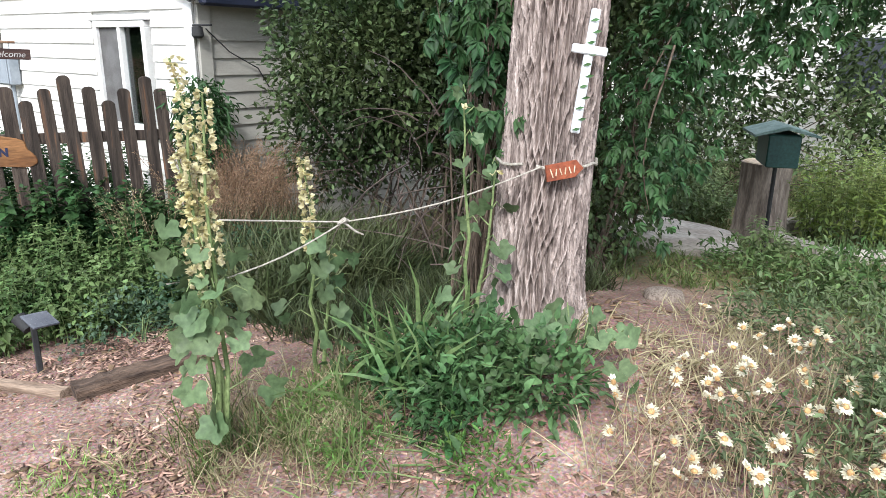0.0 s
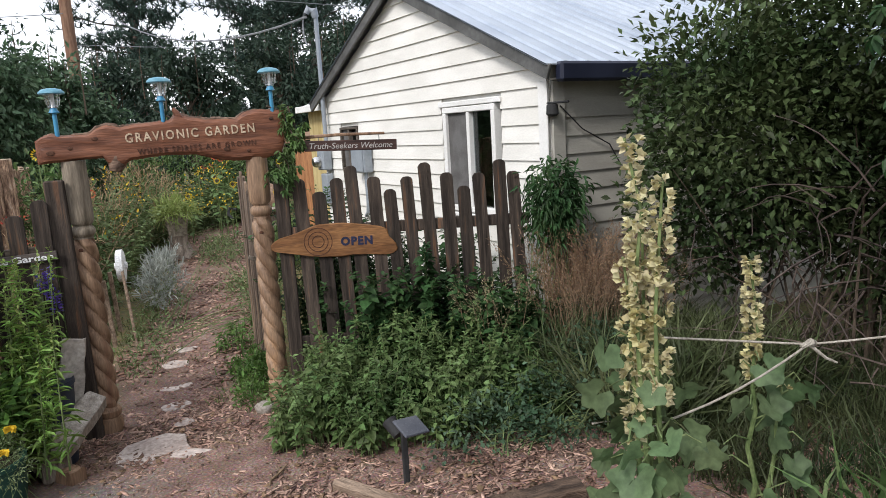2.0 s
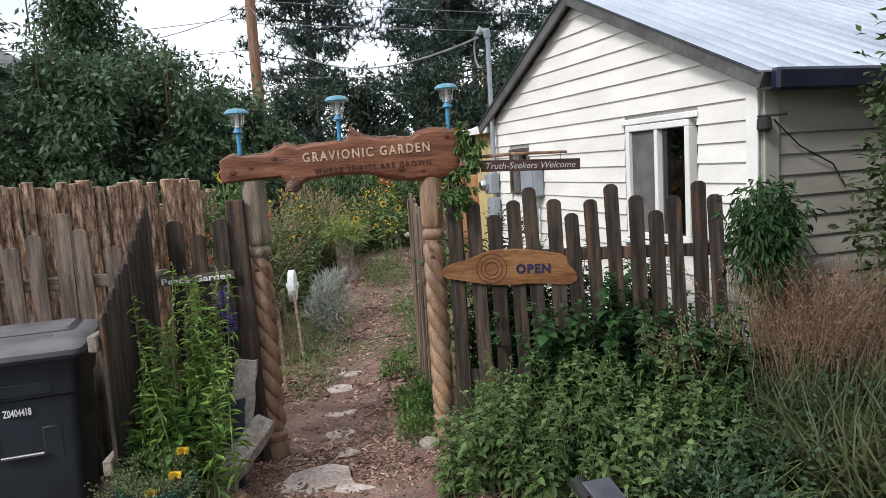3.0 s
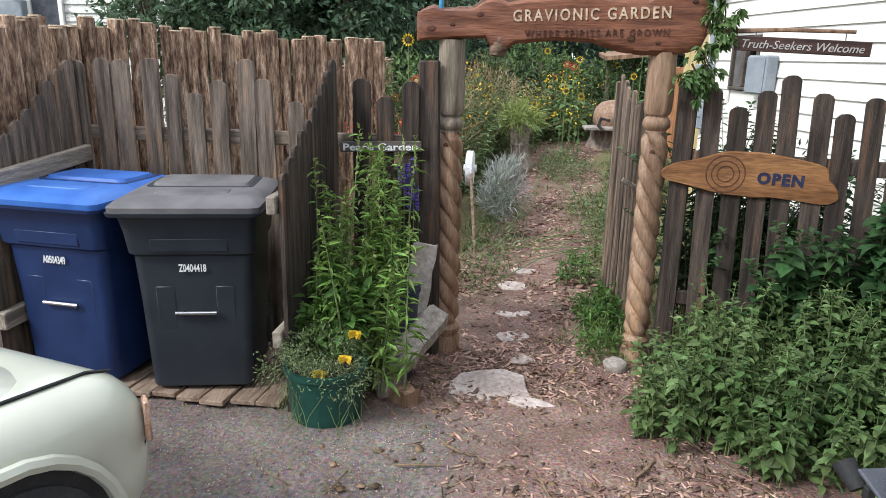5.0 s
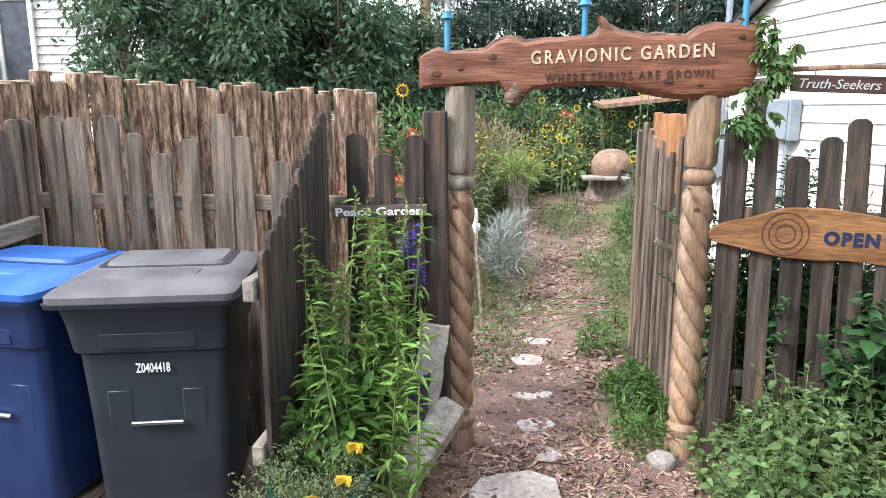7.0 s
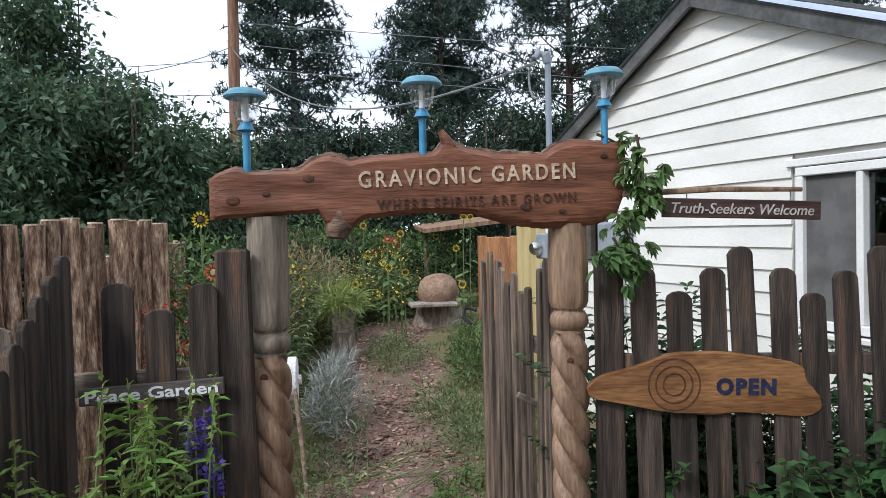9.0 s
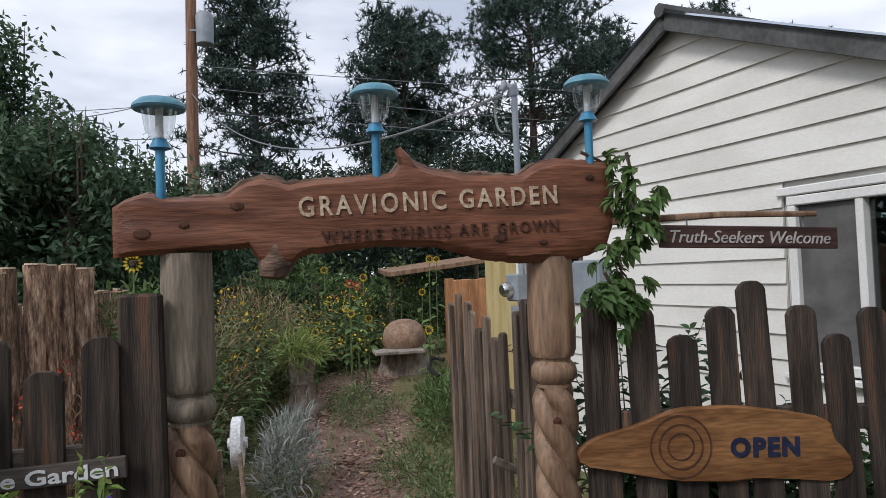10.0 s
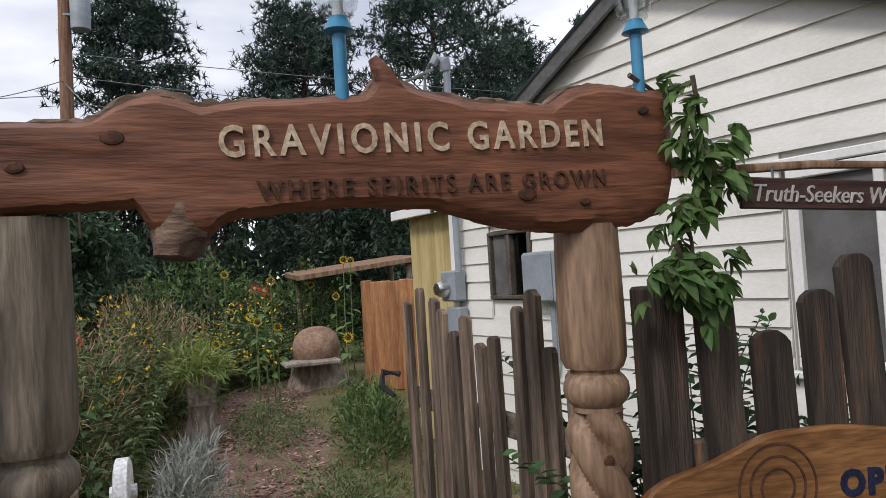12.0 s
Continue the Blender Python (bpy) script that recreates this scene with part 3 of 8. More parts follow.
def scatter(name, label, n, xr, yr, keep, size, material, seed, flat=0.35, long=3.0):
    """Loose chips or grit on the ground, each a little uneven block."""
    rng = np.random.default_rng(seed)
    x, y = rng.uniform(*xr, n), rng.uniform(*yr, n)
    ok = rng.random(n) < keep(x, y)
    x, y = x[ok], y[ok]
    k = len(x)
    s = rng.uniform(*size, k)
    a = rng.uniform(0, 2 * np.pi, k)
    tilt = rng.normal(0, 0.25, k)
    dim = np.stack([s * rng.uniform(1, long, k), s * rng.uniform(0.7, 1.2, k), s * flat * rng.uniform(0.6, 1.3, k)], -1) / 2
    cube = np.array([(sx, sy, sz) for sx in (-1, 1) for sy in (-1, 1) for sz in (-1, 1)], float)
    tris = np.array([(0, 1, 3), (0, 3, 2), (4, 6, 7), (4, 7, 5), (0, 4, 5), (0, 5, 1), (2, 3, 7), (2, 7, 6), (0, 2, 6), (0, 6, 4), (1, 5, 7), (1, 7, 3)])
    v = cube[None] * dim[:, None] * (1 + rng.normal(0, 0.16, (k, 8, 3)))
    ca, sa = np.cos(a)[:, None], np.sin(a)[:, None]
    w = np.stack([v[..., 0] * ca - v[..., 1] * sa, v[..., 0] * sa + v[..., 1] * ca, v[..., 2] + v[..., 0] * tilt[:, None]], -1)
    w += np.stack([x, y, ground_z(x, y) + dim[:, 2] * 0.7], -1)[:, None]
    f = tris[None] + (np.arange(k) * 8)[:, None, None]
    ob = new(name, tri_mesh(name, w.reshape(-1, 3), f.reshape(-1, 3), material))
    return tagged(ob, label, "ground cover", kind="stuff")


scatter("bark_chips", "reddish brown shredded bark chips lying on the soil", 44000, (-7.4, -1.4), (-0.3, 3.9), lambda x, y: 0.8 * zones(x, y)[1], (0.004, 0.015), M_CHIP, 11, 0.3, 6.5)
scatter("path_chips", "reddish bark and leaf bits along the garden path", 15000, (-16, -7.0), (-0.4, 2.2), lambda x, y: 0.7 * zones(x, y)[1], (0.010, 0.03), M_CHIP, 12)
scatter("drive_grit", "loose pinkish grit and pebbles on the drive", 15000, (-6.6, -3.4), (-2.4, 0.7), lambda x, y: 0.1 + 0.6 * zones(x, y)[0], (0.002, 0.0065), M_PEBBLE, 13, 0.7, 1.5)


scatter("fallen_twigs", "thin dry twigs and stalks lying on bark and drive", 900, (-7.0, -2.0), (-0.9, 4.5), lambda x, y: 0.6 + 0 * x, (0.004, 0.007), M_DRYSTEM, 14, 0.8, 38.0)
scatter("fallen_leaves", "curled brown leaves lying along the bark bed", 3600, (-7.2, -1.2), (-0.6, 4.6), lambda x, y: 0.25 + 0.5 * zones(x, y)[1], (0.014, 0.034), M_LEAFLITTER, 15, 0.22, 1.6)


def flagstone(x, y, rx, ry, turn, seed):
    rng = random.Random(seed)
    k = 11
    poly = []
    for i in range(k):
        t = 2 * math.pi * i / k
        q = rng.uniform(0.78, 1.08)
        poly.append((rx * q * math.cos(t), ry * q * math.sin(t)))
    s = Shape()
    s.prism(poly, 0.05, pose(x, y, gz(x, y) - 0.017, 0, -90, turn), 0.008)
    tagged(part("flagstone", s, M_SLAB), "pale worn flagstone set in the bark path", "paving stone", "flagstones of the path")


flagstone(-6.55, 0.26, 0.26, 0.27, 10, 1)
flagstone(-6.36, 0.50, 0.07, 0.17, 70, 2)
flagstone(-7.38, 0.36, 0.14, 0.09, 20, 3)
flagstone(-7.04, 0.44, 0.10, 0.07, 50, 7)
flagstone(-7.8, 0.36, 0.16, 0.11, 0, 4)
flagstone(-8.35, 0.34, 0.12, 0.12, 70, 5)
flagstone(-8.75, 0.42, 0.13, 0.10, 20, 6)


# ---- white house ----
HU, HN = Vector((-0.9753, -0.221, 0)), Vector((0.221, -0.9753, 0))
HOUSE = Matrix(((HU.x, HN.x, 0, -6.79), (HU.y, HN.y, 0, 3.41), (0, 0, 1, 0), (0, 0, 0, 1)))  # along the gable, outwards, up
WIDE, EAVE, RIDGE_S, RIDGE_Z = 4.62, 2.36, 2.36, 3.40
house = thing("house", HOUSE @ Vector((2.3, 0, -0.1)), "small white clapboard house with a ribbed metal gable roof", "house")


def hpart(name, s, material, parent=None, label="", smooth=False):
    s.v = [tuple(HOUSE @ Vector(p)) for p in s.v]
    return part(name, s, material, parent or house, label, smooth)


def gable_limits(z):
    if z <= EAVE:
        return 0.0, WIDE
    q = (z - EAVE) / (RIDGE_Z - EAVE)
    return RIDGE_S * q, WIDE - (WIDE - RIDGE_S) * q


def clap(s0b, s1b, s0t, s1t, z0, z1, at=0.0):
    """One lapped board, thicker at its foot."""
    s = Shape()
    d0, d1 = 0.026, 0.007
    s.add([(s0b, at, z0), (s1b, at, z0), (s1b, at + d0, z0), (s0b, at + d0, z0), (s0t, at, z1), (s1t, at, z1), (s1t, at + d1, z1), (s0t, at + d1, z1)],
          [(0, 3, 2, 1), (4, 5, 6, 7), (0, 1, 5, 4), (1, 2, 6, 5), (2, 3, 7, 6), (3, 0, 4, 7)])
    return s


ROW = 0.147
OPENINGS = ((0.62, 1.60, 1.10, 2.16), (3.56, 4.10, 1.47, 2.02))


def build_gable():
    wall = Shape()   # the sheathing behind the boards, in strips round the openings
    wall.box((WIDE / 2, -0.06, 0.45), (WIDE, 0.1, 1.30), bev=0.002)
    wall.box((0.31, -0.06, 1.73), (0.62, 0.1, 1.26), bev=0.002)
    wall.box(((1.60 + 3.56) / 2, -0.06, 1.73), (1.96, 0.1, 1.26), bev=0.002)
    wall.box(((4.10 + WIDE) / 2, -0.06, 1.73), (WIDE - 4.10, 0.1, 1.26), bev=0.002)
    wall.box((1.11, -0.06, 2.26), (0.98, 0.1, 0.2), bev=0.002)
    wall.box((3.83, -0.06, 1.285), (0.54, 0.1, 0.37), bev=0.002)
    wall.box((3.83, -0.06, 2.19), (0.54, 0.1, 0.34), bev=0.002)
    tri_ = [(0, EAVE), (WIDE, EAVE), (RIDGE_S, RIDGE_Z)]
    wall.add([(u, y, z) for y in (-0.11, -0.01) for u, z in tri_], [(0, 1, 2), (5, 4, 3), (0, 3, 4, 1), (1, 4, 5, 2), (2, 5, 3, 0)])
    ob = hpart("gable_wall", wall, M_SIDING)
    z = -0.14
    while z < RIDGE_Z - 0.05:
        z1 = min(z + ROW + 0.012, RIDGE_Z - 0.01)
        b0, b1 = gable_limits(z)
        t0, t1 = gable_limits(z1)
        cuts = []
        for s0, s1, a, b in OPENINGS:
            if z1 > a + 0.01 and z < b - 0.01:
                cuts.append((s0, s1))
        edges, at = [], (b0, t0)
        for s0, s1 in sorted(cuts):
            edges.append((at[0], s0, at[1], s0))
            at = (s1, s1)
        edges.append((at[0], b1, at[1], t1))
        for e in edges:
            if e[1] - e[0] > 0.05:
                hpart("clapboard", clap(*e, z, z1), M_SIDING, ob)
        z += ROW


build_gable()


def build_house_rest():
    depth = 7.5
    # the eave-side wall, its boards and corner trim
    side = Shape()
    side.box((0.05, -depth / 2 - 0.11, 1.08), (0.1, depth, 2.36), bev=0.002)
    wall = hpart("side_wall", side, M_SIDING_SHADED)
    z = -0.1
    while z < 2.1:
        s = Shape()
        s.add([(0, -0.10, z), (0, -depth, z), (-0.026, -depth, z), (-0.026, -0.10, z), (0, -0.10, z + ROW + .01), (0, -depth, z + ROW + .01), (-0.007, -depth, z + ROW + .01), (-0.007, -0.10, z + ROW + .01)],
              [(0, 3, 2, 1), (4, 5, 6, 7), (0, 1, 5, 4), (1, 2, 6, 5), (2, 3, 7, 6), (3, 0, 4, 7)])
        hpart("clapboard", s, M_SIDING_SHADED, wall)
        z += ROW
    for c, sz, mt in (((-0.032, -0.062, 1.08), (0.024, 0.13, 2.34), M_SIDING_SHADED), ((0.035, 0.036, 1.08), (0.11, 0.018, 2.34), M_TRIM), ((WIDE - 0.04, 0.036, 1.08), (0.09, 0.018, 2.34), M_TRIM)):
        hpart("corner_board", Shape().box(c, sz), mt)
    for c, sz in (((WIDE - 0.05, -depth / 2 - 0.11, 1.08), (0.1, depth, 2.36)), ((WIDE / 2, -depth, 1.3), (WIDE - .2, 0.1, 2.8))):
        hpart("rear_wall", Shape().box(c, sz, bev=0.002), M_SIDING_SHADED)
    hpart("room_floor", Shape().box((WIDE / 2, -depth / 2 - 0.1, 0.05), (WIDE - 0.22, depth - 0.2, 0.08)), M_RAIL)
    hpart("ceiling_panel", Shape().box((WIDE / 2, -depth / 2 - 0.1, 2.34), (WIDE - 0.22, depth - 0.2, 0.03)), M_BLIND)
    # ribbed roof slopes
    for name, s_e, s_r in (("roof_slope", -0.16, RIDGE_S), ("roof_slope", WIDE + 0.16, RIDGE_S)):
        rise = (RIDGE_Z - EAVE) / (RIDGE_S if s_e < 0 else WIDE - RIDGE_S)
        z_e = EAVE - 0.16 * rise + 0.075
        ks, k = [], 0.16
        while k > -depth - 0.2:
            ks += [(k, 0), (k - 0.17, 0), (k - 0.185, 0.022), (k - 0.215, 0.022)]
            k -= 0.23
        v, f = [], []
        for y, h in ks:
            v += [(s_e, y, z_e + h), (s_r, y, RIDGE_Z + 0.075 + h), (s_e, y, z_e + h - 0.012), (s_r, y, RIDGE_Z + 0.063 + h)]
        for i in range(len(ks) - 1):
            a = 4 * i
            f += [(a, a + 1, a + 5, a + 4), (a + 2, a + 6, a + 7, a + 3), (a, a + 4, a + 6, a + 2)]
        hpart(name, Shape().add(v, f), M_METAL_ROOF, None, "ribbed pale metal roof sheet")
    ridge = Shape()
    ridge.tube([(RIDGE_S, 0.17, RIDGE_Z + 0.085), (RIDGE_S, -depth - 0.2, RIDGE_Z + 0.085)], [0.05, 0.05], 8)
    hpart("ridge_cap", ridge, M_DARK_TRIM)
    for s_e in (-0.16, WIDE + 0.16):
        rise = (RIDGE_Z - EAVE) / (RIDGE_S if s_e < 0 else WIDE - RIDGE_S)
        z_e = EAVE - 0.16 * rise
        ln = math.hypot(RIDGE_S - s_e, RIDGE_Z - z_e)
        ang = math.degrees(math.atan2(RIDGE_Z - z_e, RIDGE_S - s_e))
        mid = ((s_e + RIDGE_S) / 2, 0.125, (z_e + RIDGE_Z) / 2 + 0.012)
        hpart("rake_board", Shape().box(mid, (ln, 0.03, 0.115), pose(0, 0, 0, 0, -ang, 0), 0.004), M_DARK_TRIM, None, "dark grey rake board")
    hpart("gutter", Shape().box((-0.17, -depth / 2, EAVE - 0.055), (0.09, depth + 0.1, 0.15), bev=0.02), M_GUTTER, None, "navy blue metal gutter")
    hpart("soffit", Shape().box((-0.06, -depth / 2, EAVE - 0.10), (0.13, depth, 0.02)), M_SIDING_SHADED)


build_house_rest()


def window(s0, s1, z0, z1, frame, mull, blind, name="window", wide=0.055):
    w = hpart(name, Shape().box(((s0 + s1) / 2, -0.005, z0 + wide / 2), (s1 - s0, 0.09, wide)), frame, None, "sliding window with a dark room behind")
    for c, sz in ((((s0 + s1) / 2, -0.005, z1 - wide / 2), (s1 - s0, 0.09, wide)),
                  ((s0 + wide / 2, -0.005, (z0 + z1) / 2), (wide, 0.088, z1 - z0 - 2 * wide)), ((s1 - wide / 2, -0.005, (z0 + z1) / 2), (wide, 0.088, z1 - z0 - 2 * wide)),
                  ((mull, 0.0, (z0 + z1) / 2), (0.045, 0.07, z1 - z0 - 2 * wide))):
        hpart("frame", Shape().box(c, sz), frame, w)
    for a, b in ((s0 + wide, mull - 0.022), (mull + 0.022, s1 - wide)):
        p = hpart("pane", Shape().box(((a + b) / 2, -0.02, (z0 + z1) / 2), (b - a, 0.006, z1 - z0 - 2 * wide), bev=0.001), M_PANE, w)
        p.visible_shadow = False
    # the grey blind is a flat sheet set just outside the pane
    if blind:
        hpart("window_blind", Shape().box(((blind[0] + blind[1]) / 2, 0.002, (z0 + z1) / 2), (blind[1] - blind[0], 0.004, z1 - z0 - 2 * wide), bev=0.001), M_BLIND, w, "flat grey window blind")
    return w


window(0.70, 1.56, 1.13, 2.12, M_TRIM, 1.13, (1.155, 1.505))
hpart("window_casing", Shape().box((1.11, 0.035, 2.15), (1.02, 0.022, 0.05)), M_TRIM)
hpart("window_sill", Shape().box((1.11, 0.045, 1.10), (1.0, 0.05, 0.035)), M_TRIM)
window(3.57, 4.09, 1.48, 2.01, M_FRAME_BROWN, 3.84, (3.85, 4.05), "small_window", 0.03)


def wall_box():
    b = thing("electric_box", HOUSE @ Vector((3.36, 0.05, 1.6)), "grey metal electric box with a conduit on the wall", "electric box")
    for nm, s, m_ in (("cabinet", Shape().box((3.36, 0.09, 1.64), (0.34, 0.12, 0.36), bev=0.012), M_UTIL),
                      ("door", Shape().box((3.36, 0.158, 1.64), (0.31, 0.012, 0.33), bev=0.004), M_UTIL),
                      ("conduit", Shape().tube([(3.30, 0.08, 1.46), (3.30, 0.08, 1.08), (3.32, 0.08, 0.98), (3.40, 0.07, 0.93), (3.46, 0.03, 0.92)], [0.022] * 5, 8), M_UTIL)):
        hpart(nm, s, m_, b)
    m = thing("electricity_meter", HOUSE @ Vector((4.52, 0.05, 1.3)), "grey electricity meter box with a service mast", "electricity meter")
    hpart("upper_box", Shape().box((4.52, 0.10, 1.60), (0.21, 0.13, 0.26), bev=0.015), M_UTIL, m)
    hpart("lower_box", Shape().box((4.50, 0.09, 1.22), (0.20, 0.10, 0.40), bev=0.012), M_UTIL, m)
    d = Shape().tube([(4.54, 0.16, 1.58), (4.54, 0.23, 1.58), (4.54, 0.26, 1.58)], [0.075, 0.07, 0.05], 16)
    hpart("meter_dial", d, M_CHROME, m, "round glass-fronted dial", True)
    mast = Shape().tube([(4.44, 0.09, 1.7), (4.44, 0.09, 3.45)], [0.03, 0.03], 10)
    hpart("mast", mast, M_UTIL, m, "galvanised service mast", True)
    head = Shape().tube([(4.44, 0.09, 3.43), (4.44, 0.11, 3.52), (4.46, 0.17, 3.54), (4.48, 0.20, 3.48)], [0.045, 0.055, 0.05, 0.035], 10)
    hpart("weatherhead", head, M_UTIL, m, "", True)
    loop = Shape().tube([(4.47 + 0.16 * math.sin(a), 0.2, 3.30 + 0.22 * math.cos(a)) for a in np.linspace(0.2, 3.4, 14)], [0.012] * 14, 6)
    hpart("service_loop", loop, M_WIRE, m, "drooping black service wire")


wall_box()


def floodlight():
    t = thing("floodlight", HOUSE @ Vector((-0.03, 0.05, 2.05)), "small black floodlight bracket on the house corner", "floodlight")
    hpart("bracket", Shape().box((-0.10, 0.03, 2.075), (0.32, 0.025, 0.018)), M_RUBBER, t)
    hpart("lamp_head", Shape().lathe([(0.03, 0), (0.05, 0.02), (0.045, 0.09), (0.02, 0.10)], 12, (-0.07, 0.03, 1.97)), M_RUBBER, t, "", True)
    hpart("cable", Shape().tube([(-0.06, -0.06, 2.05), (-0.05, -0.3, 1.86), (-0.05, -0.6, 1.72), (-0.05, -0.72, 1.55)], [0.006] * 4, 5), M_RUBBER, t)


floodlight()


def annex():
    a = thing("annex", HOUSE @ Vector((5.1, -0.5, 0)), "yellow corrugated lean-to at the end of the house", "shed")
    v, f = [], []
    n = 46
    for i in range(n):
        s = WIDE + 0.02 + 0.98 * i / (n - 1)
        y = -0.16 + 0.014 * math.sin(i * 1.9)
        v += [(s, y, -0.1), (s, y, 2.28), (s, y - 0.03, 2.28), (s, y - 0.03, -0.1)]
        if i:
            k = 4 * i
            f += [(k - 4, k, k + 1, k - 3), (k - 2, k + 2, k + 3, k - 1), (k - 3, k + 1, k + 2, k - 2)]
    hpart("front_panel", Shape().add(v, f), M_YELLOW, a, "", True)
    hpart("side_panel", Shape().box((WIDE + 1.0, -1.2, 1.09), (0.04, 2.1, 2.36)), M_YELLOW, a)
    hpart("lean_roof", Shape().box((WIDE + 0.50, -1.1, 2.36), (1.2, 2.2, 0.05), pose(0, 0, 0, 0, 5, 0)), M_TRIM, a, "pale sheet roof")
    hpart("eave_board", Shape().box((WIDE + 0.50, 0.0, 2.31), (1.2, 0.03, 0.09)), M_TRIM, a)


annex()


# ---- neighbour's old white house behind the log fence ----
def old_house():
    h = thing("neighbour_house", (-17, -10, 0.3), "old white house with peeling clapboards and a dark window", "house")
    x0, y0, y1 = -16.0, -6.55, -13.5
    body = part("wall", Shape().box((x0 - 3.06, (y0 + y1) / 2, 2.2), (6.0, y0 - y1, 4.2), bev=0.01), M_OLD_SIDING, h)
    z = 0.2
    while z < 4.2:
        s = Shape()
        s.add([(x0, y0, z), (x0, y1, z), (x0 - .04, y1, z + .17), (x0 - .04, y0, z + .17), (x0 - .06, y0, z), (x0 - .06, y1, z)], [(0, 1, 2, 3), (4, 5, 1, 0), (0, 3, 4), (1, 5, 2)])
        part("clapboard", s, M_OLD_SIDING, body)
        z += 0.16
    part("corner_board", Shape().box((x0 + 0.02, y0 - 0.08, 2.2), (0.03, 0.2, 4.1)), M_TRIM, h)
    w = part("window", Shape().box((x0 + 0.03, -9.0, 3.75), (0.06, 0.75, 0.09)), M_TRIM, h)
    for c, sz in (((x0 + .03, -9.0, 2.12), (.06, .75, .09)), ((x0 + .03, -8.67, 2.93), (.06, .09, 1.54)), ((x0 + .03, -9.33, 2.93), (.06, .09, 1.54))):
        part("frame", Shape().box(c, sz), M_TRIM, w)
    part("pane", Shape().box((x0 + .012, -9.0, 2.93), (.02, .57, 1.54)), M_SOLAR, w)
    part("pipe", Shape().tube([(x0 + .08, -9.85, 1.8), (x0 + .08, -9.85, 5)], [.06, .06], 8), M_UTIL, h)
    part("meter_box", Shape().box((x0 + .12, -9.6, 2.35), (.2, .5, .6), bev=.02), M_UTIL, h)
    part("meter_dial", Shape().tube([(x0 + .2, -9.5, 2.85), (x0 + .36, -9.5, 2.85)], [.14, .13], 12), M_UTIL, h)
    roof = Shape()
    roof.prism([(y0 + .3, 4.2), (y0 + .3, 4.3), ((y0 + y1) / 2, 6.3), (y1 - .3, 4.3), (y1 - .3, 4.2), ((y0 + y1) / 2, 6.15)], 6.6, pose(x0 - 3.0, 0, 0), 0.02)
    part("roof", roof, M_DARK_TRIM, h)
    gable = Shape().prism([(y0, 4.25), (y1, 4.25), ((y0 + y1) / 2, 6.1)], 5.9, pose(x0 - 3.05, 0, 0), 0.02)
    part("gable", gable, M_OLD_SIDING, h)


old_house()


# ---- gate: two carved posts and the long sign board ----
def gate_post(x, y, top, m_up, m_low, label, dz=0.0):
    t = thing("gate_post", (x, y, gz(x, y)), label, "gate post", "carved gate posts")
    base = gz(x, y) - 0.06
    up = lambda prof: [(r, z + dz) for r, z in prof]
    blk = Shape()
    oct_ = lambda a, z: 1.0 - 0.045 * (0.5 + 0.5 * math.cos(8 * a)) + 0.012 * math.sin(3 * a + 5 * z)
    blk.lathe(up([(0.072, 1.405), (0.082, 1.43), (0.084, 1.5), (0.082, 1.65)]) + [(0.079, top)], 32, (x, y, 0), oct_)
    part("upper_block", blk, m_up, t, "", True)
    rings = Shape().lathe(up([(0.062, 1.405), (0.060, 1.392), (0.070, 1.382), (0.079, 1.368), (0.081, 1.35), (0.078, 1.333), (0.068, 1.32), (0.060, 1.312), (0.062, 1.30)]), 28, (x, y, 0))
    part("turned_ring", rings, m_up, t, "", True)
    tw = Shape()
    z0, z1 = base + 0.24, 1.302 + dz
    prof = []
    for i in range(140):
        z = z0 + (z1 - z0) * i / 139
        env = min(1.0, (i + 1) / 6, (140 - i) / 6)
        prof.append((0.060 + 0.020 * env, z))
    tw.lathe(prof, 48, (x, y, 0), lambda a, z: 1 - 0.34 * (1 - abs(math.cos(1.5 * (a + 0.4) + 21.0 * z))) ** 1.5)
    part("twisted_shaft", tw, m_low, t, "rope-twist carved shaft", True)
    ft = Shape().lathe([(0.085, base - 0.1), (0.086, base + 0.13), (0.078, base + 0.16), (0.07, base + 0.165), (0.082, base + 0.18), (0.084, base + 0.215), (0.07, base + 0.235), (0.062, base + 0.245)], 28, (x, y, 0))
    part("foot", ft, m_low, t, "", True)
    knot = Shape().lathe([(0.016, 0), (0.014, 0.006), (0.007, 0.008)], 12)
    knot.v = [(x + 0.068 + p[2] * 0.5, y + p[0] - 0.02, 1.235 + p[1]) for p in knot.v]
    part("knot", knot, M_BURNT, t)
    return t


gate_post(-7.145, -0.068, 1.85, M_POST_OLD, M_POST_LOW, "weathered carved gate post with a rope-twist shaft", 0.01)
gate_post(-7.145, 1.152, 1.80, M_POST, M_POST, "pale carved wooden gate post with a rope-twist shaft", 0.045)

SIGN_X = -7.055


def outline_sign():
    top = [(-.276, 1.991), (-.229, 2.023), (-.172, 2.038), (-.105, 2.019), (.059, 2.025), (.114, 2.063), (.177, 2.085), (.261, 2.059), (.337, 2.074), (.598, 2.093), (.629, 2.146),
           (.706, 2.11), (.831, 2.084), (1.034, 2.082), (1.093, 2.124), (1.166, 2.142), (1.38, 2.126)]
    low = [(-.257, 1.84), (-.134, 1.848), (.059, 1.857), (.133, 1.86), (.172, 1.796), (.254, 1.791), (.304, 1.831), (.537, 1.853), (.743, 1.841), (.868, 1.801), (1.017, 1.779), (1.234, 1.789), (1.34, 1.821), (1.383, 1.926)]
    return top, low


